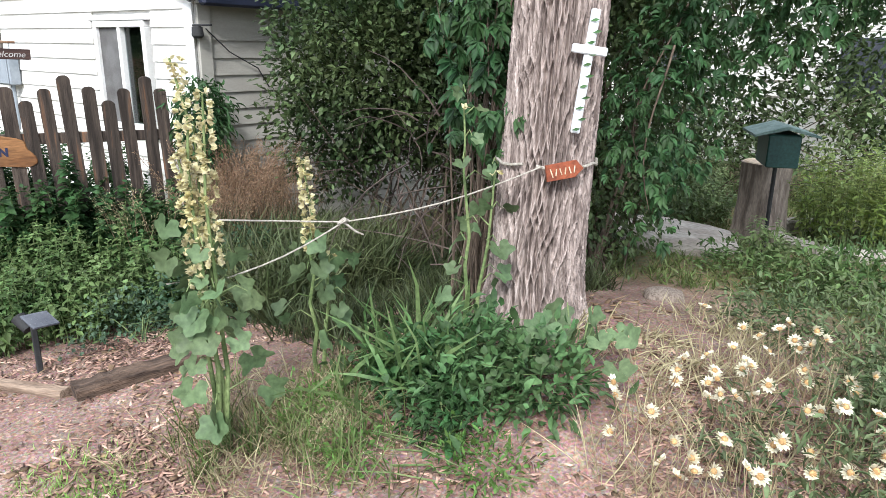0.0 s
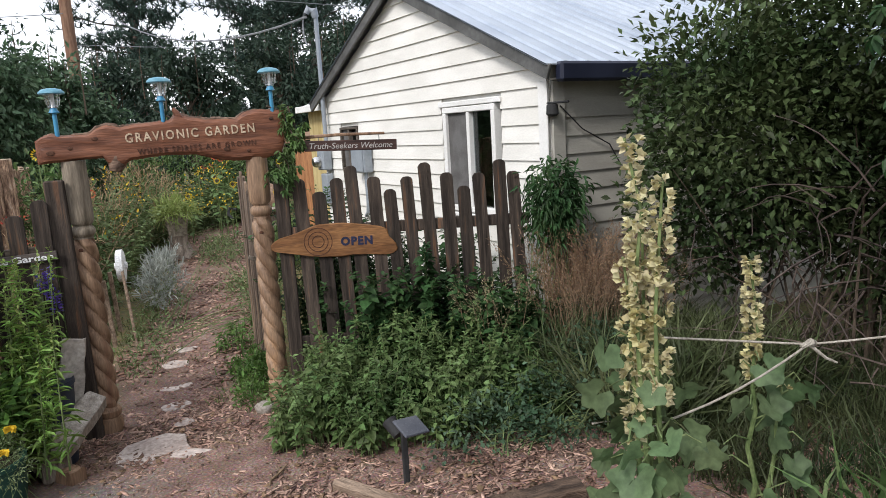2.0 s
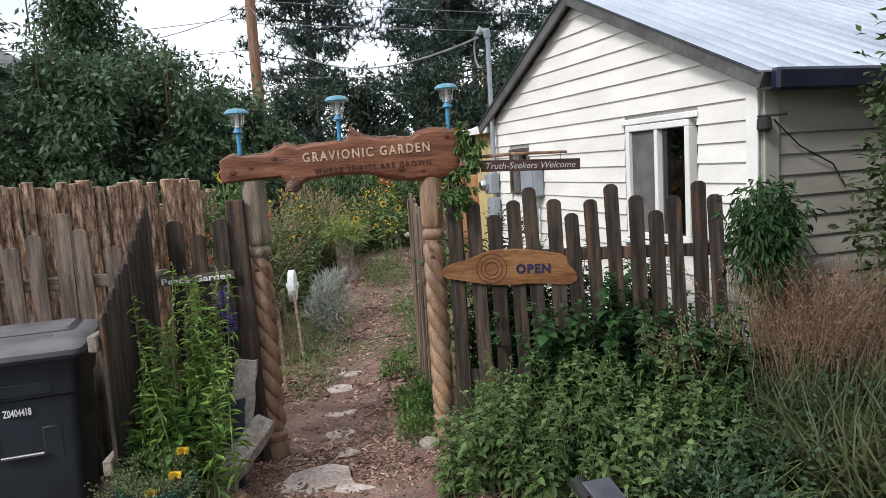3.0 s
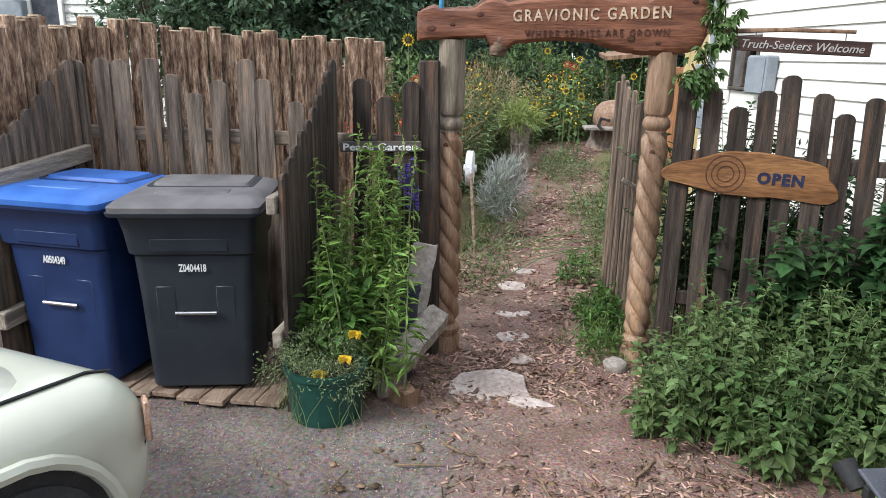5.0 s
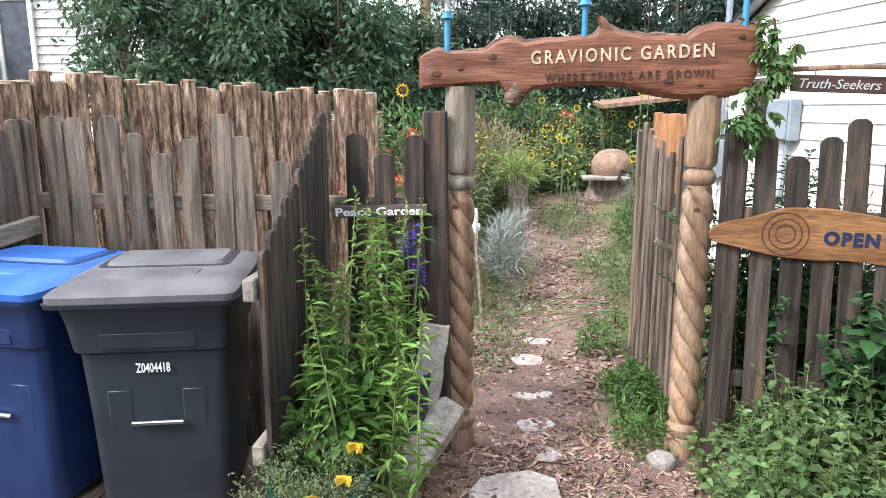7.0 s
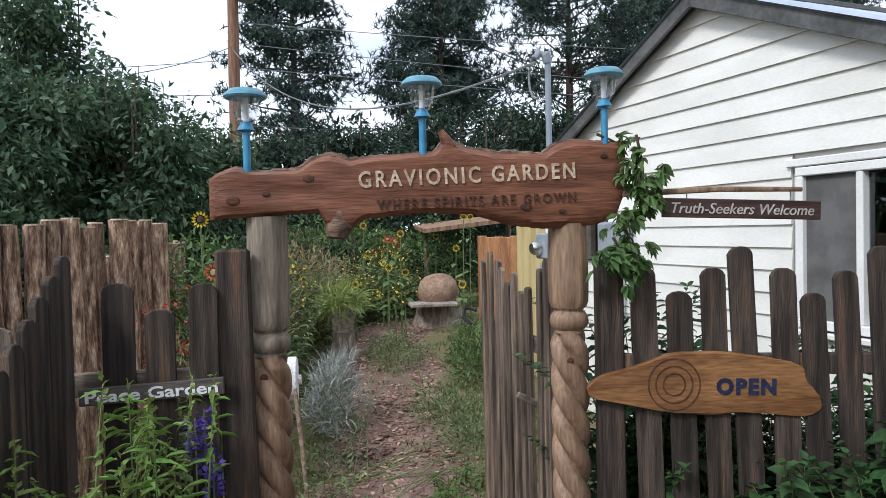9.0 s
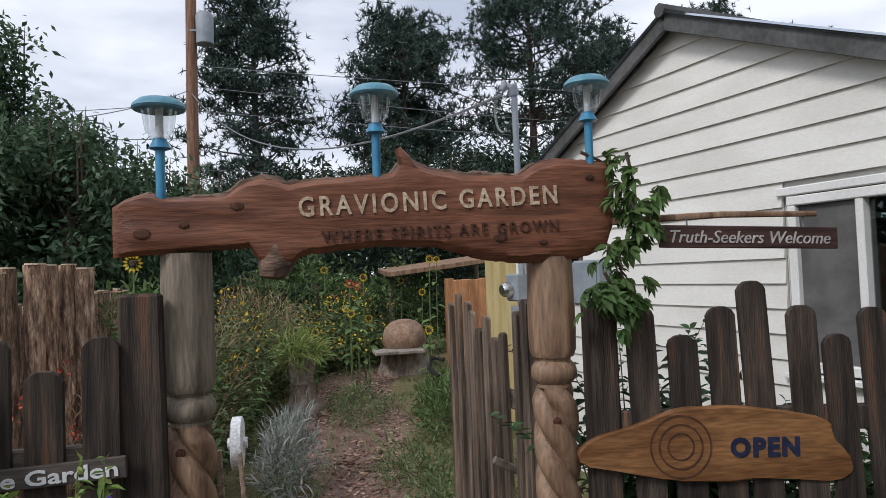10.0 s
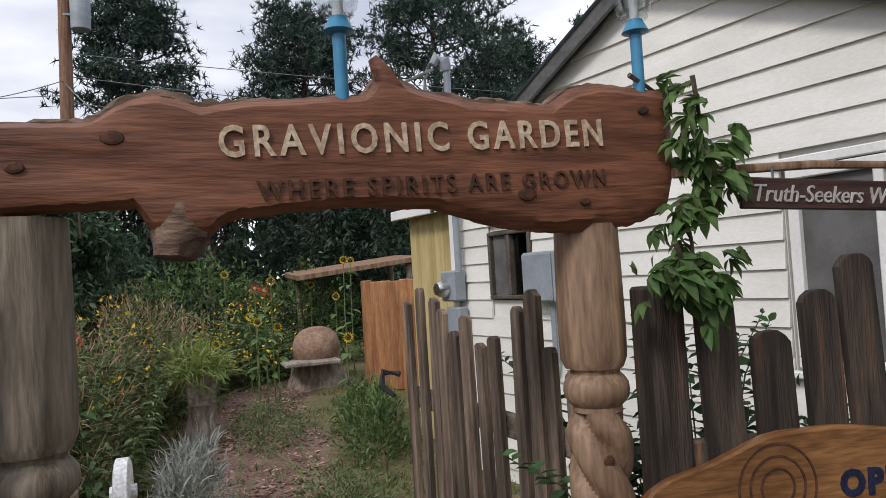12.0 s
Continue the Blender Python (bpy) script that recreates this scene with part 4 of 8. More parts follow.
def text_mesh(name, body, size, material, width=None, depth=0.004, shear=0.0, bold=0.02, space=1.0):
    cu = bpy.data.curves.new(name, "FONT")
    cu.body, cu.size, cu.extrude, cu.align_x, cu.align_y, cu.shear = body, size, depth, "CENTER", "CENTER", shear
    cu.offset, cu.space_character = bold * size, space
    cu.resolution_u = 3
    tmp = new(name, cu)
    me = bpy.data.meshes.new_from_object(tmp.evaluated_get(bpy.context.evaluated_depsgraph_get()))
    bpy.data.objects.remove(tmp)
    me.materials.clear()
    me.materials.append(material)
    co = np.empty(len(me.vertices) * 3, np.float32)
    me.vertices.foreach_get("co", co)
    co = co.reshape(-1, 3)
    if width:
        co[:, 0] *= width / (co[:, 0].max() - co[:, 0].min())
    co[:, 0] -= (co[:, 0].max() + co[:, 0].min()) / 2
    co[:, 1] -= (co[:, 1].max() + co[:, 1].min()) / 2
    me.vertices.foreach_set("co", co.ravel())
    me.update()
    return me


def face_text(name, me, at, rise, parent, label=""):
    """Lettering on a face that looks towards +x, its line running along +y and rising by some degrees."""
    me.transform(Matrix.Translation(at) @ pose(0, 0, 0, rise) @ pose(0, 0, 0, 90, 0, 90))
    return [part("letter", m, None, parent, label) for m in letters_of(me)]


def letters_of(me):
    """Splits lettering into one mesh a letter."""
    bm = bmesh.new()
    bm.from_mesh(me)
    seen, out = set(), []
    for v in bm.verts:
        if v in seen:
            continue
        stack, isle = [v], []
        seen.add(v)
        while stack:
            a = stack.pop()
            isle.append(a)
            for e in a.link_edges:
                b = e.other_vert(a)
                if b not in seen:
                    seen.add(b)
                    stack.append(b)
        idx = {a: i for i, a in enumerate(isle)}
        faces = [tuple(idx[q] for q in f.verts) for f in bm.faces if f.verts[0] in idx]
        m = bpy.data.meshes.new("letter")
        m.from_pydata([tuple(a.co) for a in isle], [], faces)
        m.materials.append(me.materials[0])
        out.append(m)
    bm.free()
    return out


def sign_board():
    t = thing("gate_sign", (-7.1, 0.55, 1.84), "long live-edge stained wooden sign across the gate posts", "sign")
    top, low = outline_sign()
    ys = np.linspace(-0.27, 1.382, 120)
    rng = np.random.default_rng(8)
    zt = np.interp(ys, *np.array(top).T) + rng.normal(0, 0.0012, 120)
    zl = np.interp(ys, *np.array(low).T) + rng.normal(0, 0.0012, 120)
    zt = np.convolve(np.pad(zt, 1, "edge"), [.2, .6, .2], "valid")
    n = 120
    v, f, m = [], [], 13
    for i in range(n):
        for k in range(m):   # front face rows from foot to top, slightly cupped and worn round at both edges
            q = k / (m - 1)
            edge = min(q, 1 - q, i / (n - 1) * 3, (1 - i / (n - 1)) * 3)
            x = SIGN_X - 0.03 * (1 - min(1, edge / 0.13)) ** 2 + 0.0022 * math.sin(37 * zl[i] + 60 * q * (zt[i] - zl[i]) + 2.0 * math.sin(4 * ys[i])) 
            v.append((x, ys[i], zl[i] + q * (zt[i] - zl[i])))
    for i in range(n):
        for k in (0, 1):
            v.append((SIGN_X - 0.095, ys[i], zt[i] - 0.012 if k else zl[i] + 0.012))
    b = n * m
    for i in range(n - 1):
        for k in range(m - 1):
            f.append((i * m + k, (i + 1) * m + k, (i + 1) * m + k + 1, i * m + k + 1))
        f.append((b + 2 * i, b + 2 * i + 1, b + 2 * i + 3, b + 2 * i + 2))
        f.append((i * m, b + 2 * i, b + 2 * i + 2, (i + 1) * m))
        f.append((i * m + m - 1, (i + 1) * m + m - 1, b + 2 * i + 3, b + 2 * i + 1))
    for i in (0, n - 1):
        f.append(tuple([i * m + k for k in range(m)] + [b + 2 * i + 1, b + 2 * i]))
    part("board", Shape().add(v, f), M_SIGN, t, "reddish stained plank", True)
    rim = Shape()
    rim.tube([(SIGN_X - 0.05, y, z - 0.004) for y, z in zip(ys[4:-3], zt[4:-3])], [0.016 + 0.006 * math.sin(9 * y) for y in ys[4:-3]], 6, wob=0.25)
    part("bark_edge", rim, M_BARKEDGE, t, "rough grey-brown live edge", True)
    knob = Shape().tube([(SIGN_X - 0.04, 0.655, 2.10), (SIGN_X - 0.03, 0.635, 2.145), (SIGN_X - 0.03, 0.615, 2.175)], [0.035, 0.024, 0.012], 9, wob=0.15)
    part("branch_stub", knob, M_SIGN, t, "", True)
    stub = Shape().tube([(SIGN_X - 0.05, 0.21, 1.86), (SIGN_X - 0.04, 0.205, 1.80), (SIGN_X - 0.035, 0.20, 1.762)], [0.05, 0.056, 0.038], 14, wob=0.17)
    part("branch_stub", stub, M_BARKEDGE, t, "sawn-off grey branch stub", True)
    for y, z, r in ((-0.18, 1.91, 0.022), (0.10, 1.99, 0.018), (0.95, 1.87, 0.02), (1.28, 2.07, 0.014), (-0.06, 1.935, 0.014), (1.1, 1.85, 0.012)):
        k = Shape().lathe([(r, 0), (r * 0.9, 0.003), (r * 0.55, 0.0045)], 14)
        k.v = [(SIGN_X + 0.002 + p[2], y + p[0] * 1.2, z + p[1] * 0.8) for p in k.v]
        part("knot", k, M_BURNT, t)
    face_text("carved_lettering", text_mesh("carved_lettering", "GRAVIONIC GARDEN", 0.088, M_CARVED, 0.868, bold=0.018, space=1.3), (SIGN_X + 0.003, 0.722, 1.998), 1.9, t, "pale carved capital letters")
    face_text("burnt_lettering", text_mesh("burnt_lettering", "WHERE SPIRITS ARE GROWN", 0.055, M_BURNT, 0.80, bold=0.01, space=1.35), (SIGN_X + 0.003, 0.757, 1.896), 1.4, t, "dark burnt capital letters")


sign_board()


def post_lamp(y, cap_z, foot_z):
    t = thing("post_lamp", (-7.085, y, foot_z), "blue solar post lamp with a clear ribbed shade", "lamp", "lamps on the gate sign")
    at = (-7.085, y, 0)
    part("stem", Shape().lathe([(0.0145, foot_z - 0.14), (0.0145, cap_z - 0.145)], 14, at), M_BLUE, t, "", True)
    part("collar", Shape().lathe([(0.015, cap_z - 0.165), (0.034, cap_z - 0.158), (0.030, cap_z - 0.15), (0.022, cap_z - 0.135), (0.02, cap_z - 0.128)], 18, at), M_BLUE, t, "", True)
    sh = Shape().lathe([(0.026, cap_z - 0.13), (0.034, cap_z - 0.122), (0.030, cap_z - 0.114), (0.041, cap_z - 0.108), (0.047, cap_z - 0.07), (0.052, cap_z - 0.03)], 48, at, lambda a, z: 1 + 0.035 * math.cos(16 * a), cap=False)
    part("shade", sh, M_JAR, t, "clear ribbed plastic shade", True)
    part("inner_tube", Shape().lathe([(0.012, cap_z - 0.125), (0.012, cap_z - 0.035)], 10, at), M_WHITE_LETTER, t, "", True)
    part("cap", Shape().lathe([(0.05, cap_z - 0.034), (0.076, cap_z - 0.038), (0.081, cap_z - 0.032), (0.078, cap_z - 0.022), (0.06, cap_z - 0.006), (0.03, cap_z + 0.001), (0.006, cap_z + 0.002)], 28, at), M_BLUE_CAP, t, "weathered pale blue cap", True)


post_lamp(-0.128, 2.335, 2.03)
post_lamp(0.545, 2.387, 2.08)
post_lamp(1.297, 2.432, 2.12)


def truth_sign():
    t = thing("hanging_sign", (-7.0, 1.85, 1.8), "dark narrow plaque hanging from a wooden rod beside the gate", "sign")
    part("rod", Shape().tube([(-7.06, 1.36, 1.915), (-7.0, 1.75, 1.925), (-6.97, 2.10, 1.918)], [0.013, 0.012, 0.010], 8, wob=0.06), M_POST_LOW, t, "thin wooden rod", True)
    part("plaque", Shape().box((-6.985, 1.845, 1.842), (0.018, 0.70, 0.078), pose(0, 0, 0, -2.0), 0.003), M_PLAQUE, t)
    face_text("lettering", text_mesh("lettering", "Truth-Seekers Welcome", 0.062, M_FADED_LETTER, 0.63, 0.002, 0.25, 0.0), (-6.9745, 1.845, 1.842), -2.0, t, "white italic letters")
    for y in (1.60, 2.06):
        part("hook", Shape().tube([(-6.985, y, 1.92), (-6.985, y, 1.87)], [0.003, 0.003], 5), M_WIRE, t)


truth_sign()


def open_sign():
    t = thing("open_sign", (-6.98, 1.63, 1.02), "orange wooden slab sign with carved rings, fixed to the pickets", "sign")
    poly = [(1.159, 1.132), (1.214, 1.179), (1.375, 1.218), (1.523, 1.273), (1.766, 1.273), (2.075, 1.217), (2.092, 1.137), (2.146, 1.083), (2.157, 1.023), (2.094, 0.990), (1.853, 1.015), (1.671, 1.005), (1.476, 1.023), (1.291, 1.066), (1.183, 1.086)]
    fine = poly
    for _ in range(2):
        nxt = fine[1:] + fine[:1]
        fine = [p for (a, b), (c, d) in zip(fine, nxt) for p in ((0.8 * a + 0.2 * c, 0.8 * b + 0.2 * d), (0.2 * a + 0.8 * c, 0.2 * b + 0.8 * d))]
    fine = [(a + random.uniform(-.002, .002), b + random.uniform(-.002, .002)) for a, b in fine]
    part("slab", Shape().prism(fine, 0.034, pose(-6.992, 0, 0), 0.008), M_OPEN, t)
    for r in (0.046, 0.077, 0.108):
        ring = Shape()
        n = 48
        v, f = [], []
        for i in range(n):
            a = 2 * math.pi * i / n
            for q, x in ((r - 0.0035, -6.976), (r + 0.0035, -6.976), (r + 0.0025, -6.9725), (r - 0.0025, -6.9725)):
                v.append((x, 1.531 + q * math.cos(a), 1.139 + q * math.sin(a)))
            for k in range(4):
                f.append((4 * i + k, 4 * i + (k + 1) % 4, 4 * ((i + 1) % n) + (k + 1) % 4, 4 * ((i + 1) % n) + k))
        part("carved_ring", ring.add(v, f), M_BURNT, t)
    face_text("lettering", text_mesh("lettering", "OPEN", 0.088, M_NAVY, 0.25, 0.002, 0.0, 0.055, 1.2), (-6.974, 1.832, 1.125), -1.5, t, "navy painted capital letters")
    swing = Matrix.Translation((-6.975, 1.531, 0.034)) @ pose(0, 0, 0, 0, 0, -9.5) @ Matrix.Diagonal((1, 0.96, 0.97, 1)) @ Matrix.Translation((6.975, -1.531, 0))
    for ob in t.children:
        ob.data.transform(swing)


open_sign()


# ---- picket fences ----
def picket_shape(w, z0, z1):
    """A board with a flat head and clipped, slightly worn corners."""
    h = w / 2
    return [(-h, z0), (-h * random.uniform(.96, 1.02), z1 - 0.62 * h), (-h * 0.82, z1 - 0.30 * h), (-h * 0.45, z1 - 0.04 * h), (h * random.uniform(-.1, .1), z1), (h * 0.45, z1 - 0.04 * h),
            (h * 0.82, z1 - 0.30 * h), (h * random.uniform(.96, 1.02), z1 - 0.62 * h), (h, z0)]


def picket(parent, x, y, z0, z1, w, material, turn=0.0, lean=0.0):
    s = Shape()
    poly = [(u + random.uniform(-.0025, .0025), z) for u, z in picket_shape(w, z0, z1)]
    s.prism(poly, 0.024, pose(x, y, 0, lean, 0, turn) , 0.003)
    return part("picket", s, material, parent)


def fence_by_gate():
    t = thing("picket_fence", (-7.03, 2.2, gz(-7.0, 2.2)), "weathered brown picket fence with waving heights beside the gate", "fence")
    line = lambda y: -7.0 + 0.2 * (y - 1.56)   # the fence swings slightly outwards from the gate
    for z in (0.35, 1.205):
        part("rail", Shape().box((line(2.25) - 0.034, 2.25, z), (0.036, 1.86, 0.085), pose(0, 0, 0, -0.5, 0, -11.3), 0.005), M_PICKET, t)
    part("post", Shape().box((-7.09, 1.305, 0.78), (0.09, 0.10, 1.72), bev=0.008), M_PICKET, t)
    # heights wave in fours along a fence that falls slightly away from the gate
    for i in range(13):
        y = 1.425 + 0.1355 * i
        z1 = (1.620, 1.512, 1.612, 1.705)[i % 4] - 0.0035 * i + random.uniform(-0.006, 0.006)
        picket(t, line(y) + random.uniform(-.004, .004), y + 0.05, gz(-7, y) - 0.05, z1, random.uniform(0.094, 0.104), M_PICKET, -11.3 + random.uniform(-2, 2), 1.9 + random.uniform(-0.8, 0.6))
    return t


fence_by_gate()


def bin_pen():
    back = thing("picket_fence", (-7.03, -1.3, gz(-7, -1.3)), "weathered picket fence behind the bins and planters", "fence")
    for z in (0.4, 1.25):
        part("rail", Shape().box((-7.05, -1.3, z), (0.036, 2.3, 0.085), bev=0.005), M_RAIL, back)
    hs = [1.70, 1.705, 1.71, 1.714, 1.61, 1.505, 1.60, 1.705, 1.595, 1.484, 1.595, 1.70, 1.612, 1.52, 1.615]
    for i, z1 in enumerate(hs):
        yy = -2.40 + 0.1535 * i if i < 10 else -2.365 + 0.1475 * i
        if -0.92 < yy < -0.70:
            continue
        picket(back, -7.015, yy, gz(-7, yy) - 0.05, z1 + random.uniform(-.012, .012), random.uniform(0.098, 0.112), M_PICKET_GREY if yy < -0.9 else M_PICKET, 0, random.uniform(-1, 1))
    part("post", Shape().box((-7.05, -0.178, 0.80), (0.05, 0.125, 1.86), pose(0, 0, 0, 0.6), 0.01), M_PICKET, back)
    div = thing("stepped_fence", (-6.5, -0.79, 0), "dark boards stepping down between the bins and the planters", "fence")
    n = 10
    for i in range(n):
        x = -6.07 - 0.098 * i
        z1 = 1.20 + 0.52 * (i / (n - 1)) ** 1.05 + random.uniform(-.01, .01)
        s = Shape().prism([(u, z) for u, z in picket_shape(0.096, -0.08, z1)], 0.022, pose(x, -0.75 + random.uniform(-.003, .003), 0, 0, 0, 90), 0.003)
        part("board", s, M_PICKET, div)
    for z in (0.36, 1.05):
        part("rail", Shape().box((-6.50, -0.793, z), (1.0, 0.05, 0.09), bev=0.006), M_RAIL_X, div, "pale weathered rail")
    lw = thing("stepped_fence", (-6.5, -2.4, 0), "grey boards stepping down beside the blue bin", "fence")
    for i in range(9):
        x = -6.13 - 0.1 * i
        z1 = 1.20 + 0.50 * (i / 8) ** 1.1 + random.uniform(-.01, .01)
        s = Shape().prism([(u, z) for u, z in picket_shape(0.097, -0.08, z1)], 0.022, pose(x, -2.40 + random.uniform(-.003, .003), 0, 0, 0, 90), 0.003)
        part("board", s, M_PICKET_GREY, lw)
    for z in (0.33, 1.10):
        part("rail", Shape().box((-6.52, -2.355, z), (0.92, 0.05, 0.10), pose(0, 0, 0, 0, 3.5 if z > 1 else 0, 0), 0.006), M_RAIL_X, lw, "pale weathered rail")


bin_pen()


def pallet_boards():
    t = thing("board_platform", (-6.5, -1.5, 0), "low platform of weathered boards under the bins", "platform")
    for i in range(10):
        y = -2.2 + 0.148 * i
        s = Shape().box((-6.50 + random.uniform(-.02, .02), y, gz(-6.5, y) + 0.022), (0.95 + random.uniform(-.06, .02), 0.135, 0.028), pose(0, 0, 0, 0, -5, random.uniform(-1.5, 1.5)), 0.005)
        part("board", s, M_BEAM, t)
    for x in (-6.85, -6.2):
        part("bearer", Shape().box((x, -1.5, gz(x, -1.5) - 0.012), (0.09, 1.45, 0.05)), M_BEAM, t)


pallet_boards()


def log_fence(pts, label, heights, gap=-0.006, rmin=0.042, rmax=0.064, both=True):
    t = thing("log_fence", (pts[0][0], pts[0][1], gz(*pts[0])), label, "fence", "log palisades")
    for (x0, y0), (x1, y1), h in zip(pts[:-1], pts[1:], heights):
        ln = math.hypot(x1 - x0, y1 - y0)
        d = 0.0
        while d < ln:
            r = random.uniform(rmin, rmax)
            q = (d + r) / ln
            x, y = x0 + (x1 - x0) * q + random.uniform(-.02, .02), y0 + (y1 - y0) * q + random.uniform(-.02, .02)
            z0 = gz(x, y) - 0.05
            z1 = h[0] + (h[1] - h[0]) * q + random.uniform(-0.045, 0.035)
            zs = np.linspace(z0, z1, 13)
            lx, ly = random.uniform(-.012, .012), random.uniform(-.012, .012)
            s = Shape().tube([(x + lx * k * 0.15 + random.uniform(-.003, .003), y + ly * k * 0.15 + random.uniform(-.003, .003), z) for k, z in enumerate(zs)], [r * random.uniform(0.95, 1.06) for _ in zs], 14, wob=0.085)
            lg = part("log", s, M_LOG, t, "", True)
            e = Shape().lathe([(r * 0.93, 0), (r * 0.9, 0.010)], 11, (x + lx * 3.2, y + ly * 3.2, z1 - 0.001))
            part("cut_end", e, M_LOGEND, lg)
            d += 2 * r + random.uniform(min(0, gap), max(0, gap))
    return t


log_fence([(-6.12, -2.50), (-7.55, -2.72), (-9.4, -1.06)], "palisade of bark-covered upright logs round the bin pen", [(1.88, 1.93), (1.95, 1.86)])
log_fence([(-9.05, -1.45), (-13.6, -1.75)], "low far palisade of upright logs along the garden", [(1.62, 1.72)], 0.03)


def open_gate():
    t = thing("open_gate", (-7.8, 1.14, 0), "open picket gate of narrow grey slats swung back along the path", "gate")
    p0, p1 = Vector((-7.26, 1.20, 0)), Vector((-8.46, 1.06, 0))
    d = (p1 - p0).normalized()
    ang = math.degrees(math.atan2(d.y, d.x)) - 90
    hs = [1.40, 1.47, 1.64, 1.61, 1.52, 1.47, 1.56, 1.50, 1.58, 1.62, 1.63, 1.60]
    for i, z1 in enumerate(hs):
        c = p0 + d * (0.05 + 1.1 * i / (len(hs) - 1))
        s = Shape().prism([(u + random.uniform(-.004, .004), z) for u, z in picket_shape(random.uniform(.045, .062), 0.0 + 0.02, z1 + random.uniform(-.03, .03))], 0.022, pose(c.x, c.y, 0, random.uniform(-1.5, 1.5), 0, ang), 0.003)
        part("slat", s, M_SLAT, t)
    for z in (0.35, 1.2):
        c = (p0 + p1) / 2 + Vector((-d.y, d.x, 0)) * -0.03
        part("rail", Shape().box((c.x, c.y, z), (0.03, 1.18, 0.08), pose(0, 0, 0, 0, 0, ang)), M_RAIL, t)
    part("latch", Shape().tube([(-8.44, 1.02, 1.30), (-8.48, 0.96, 1.31), (-8.44, 0.94, 1.26), (-8.40, 0.98, 1.22)], [0.014, 0.016, 0.014, 0.010], 6), M_RUBBER, t, "rusty iron latch")
    part("peg", Shape().box((-7.62, 1.10, 0.95), (0.02, 0.13, 0.035), pose(0, 0, 0, -28, 0, 12)), M_RAIL_X, t, "pale wooden peg")


open_gate()


def peace_sign():
    t = thing("name_plaque", (-6.985, -0.47, 1.2), "narrow dark plaque with white letters on the picket fence", "sign")
    part("plaque", Shape().box((-6.988, -0.47, 1.225), (0.018, 0.50, 0.062), pose(0, 0, 0, 2.0), 0.003), M_PLAQUE_GREY, t)
    face_text("lettering", text_mesh("lettering", "Peace Garden", 0.058, M_WHITE_LETTER, 0.455, 0.002), (-6.977, -0.47, 1.224), 2.0, t, "white letters")


peace_sign()


# ---- wheeled bins ----
def rounded_ring(w, d, r, n=5):
    pts = []
    for cx, cy, a0 in ((w / 2 - r, d / 2 - r, 0), (-w / 2 + r, d / 2 - r, 90), (-w / 2 + r, -d / 2 + r, 180), (w / 2 - r, -d / 2 + r, 270)):
        for i in range(n):
            a = radians(a0 + 90 * i / (n - 1))
            pts.append((cx + r * math.cos(a), cy + r * math.sin(a)))
    return pts


def loft(rings):
    """A skin over rings of equal count, closed at both ends."""
    s, k = Shape(), len(rings[0])
    v = [p for r in rings for p in r]
    f = [tuple(reversed(range(k))), tuple(range((len(rings) - 1) * k, len(rings) * k))]
    for i in range(len(rings) - 1):
        for j in range(k):
            q = (j + 1) % k
            f.append((i * k + j, i * k + q, (i + 1) * k + q, (i + 1) * k + j))
    return s.add(v, f)


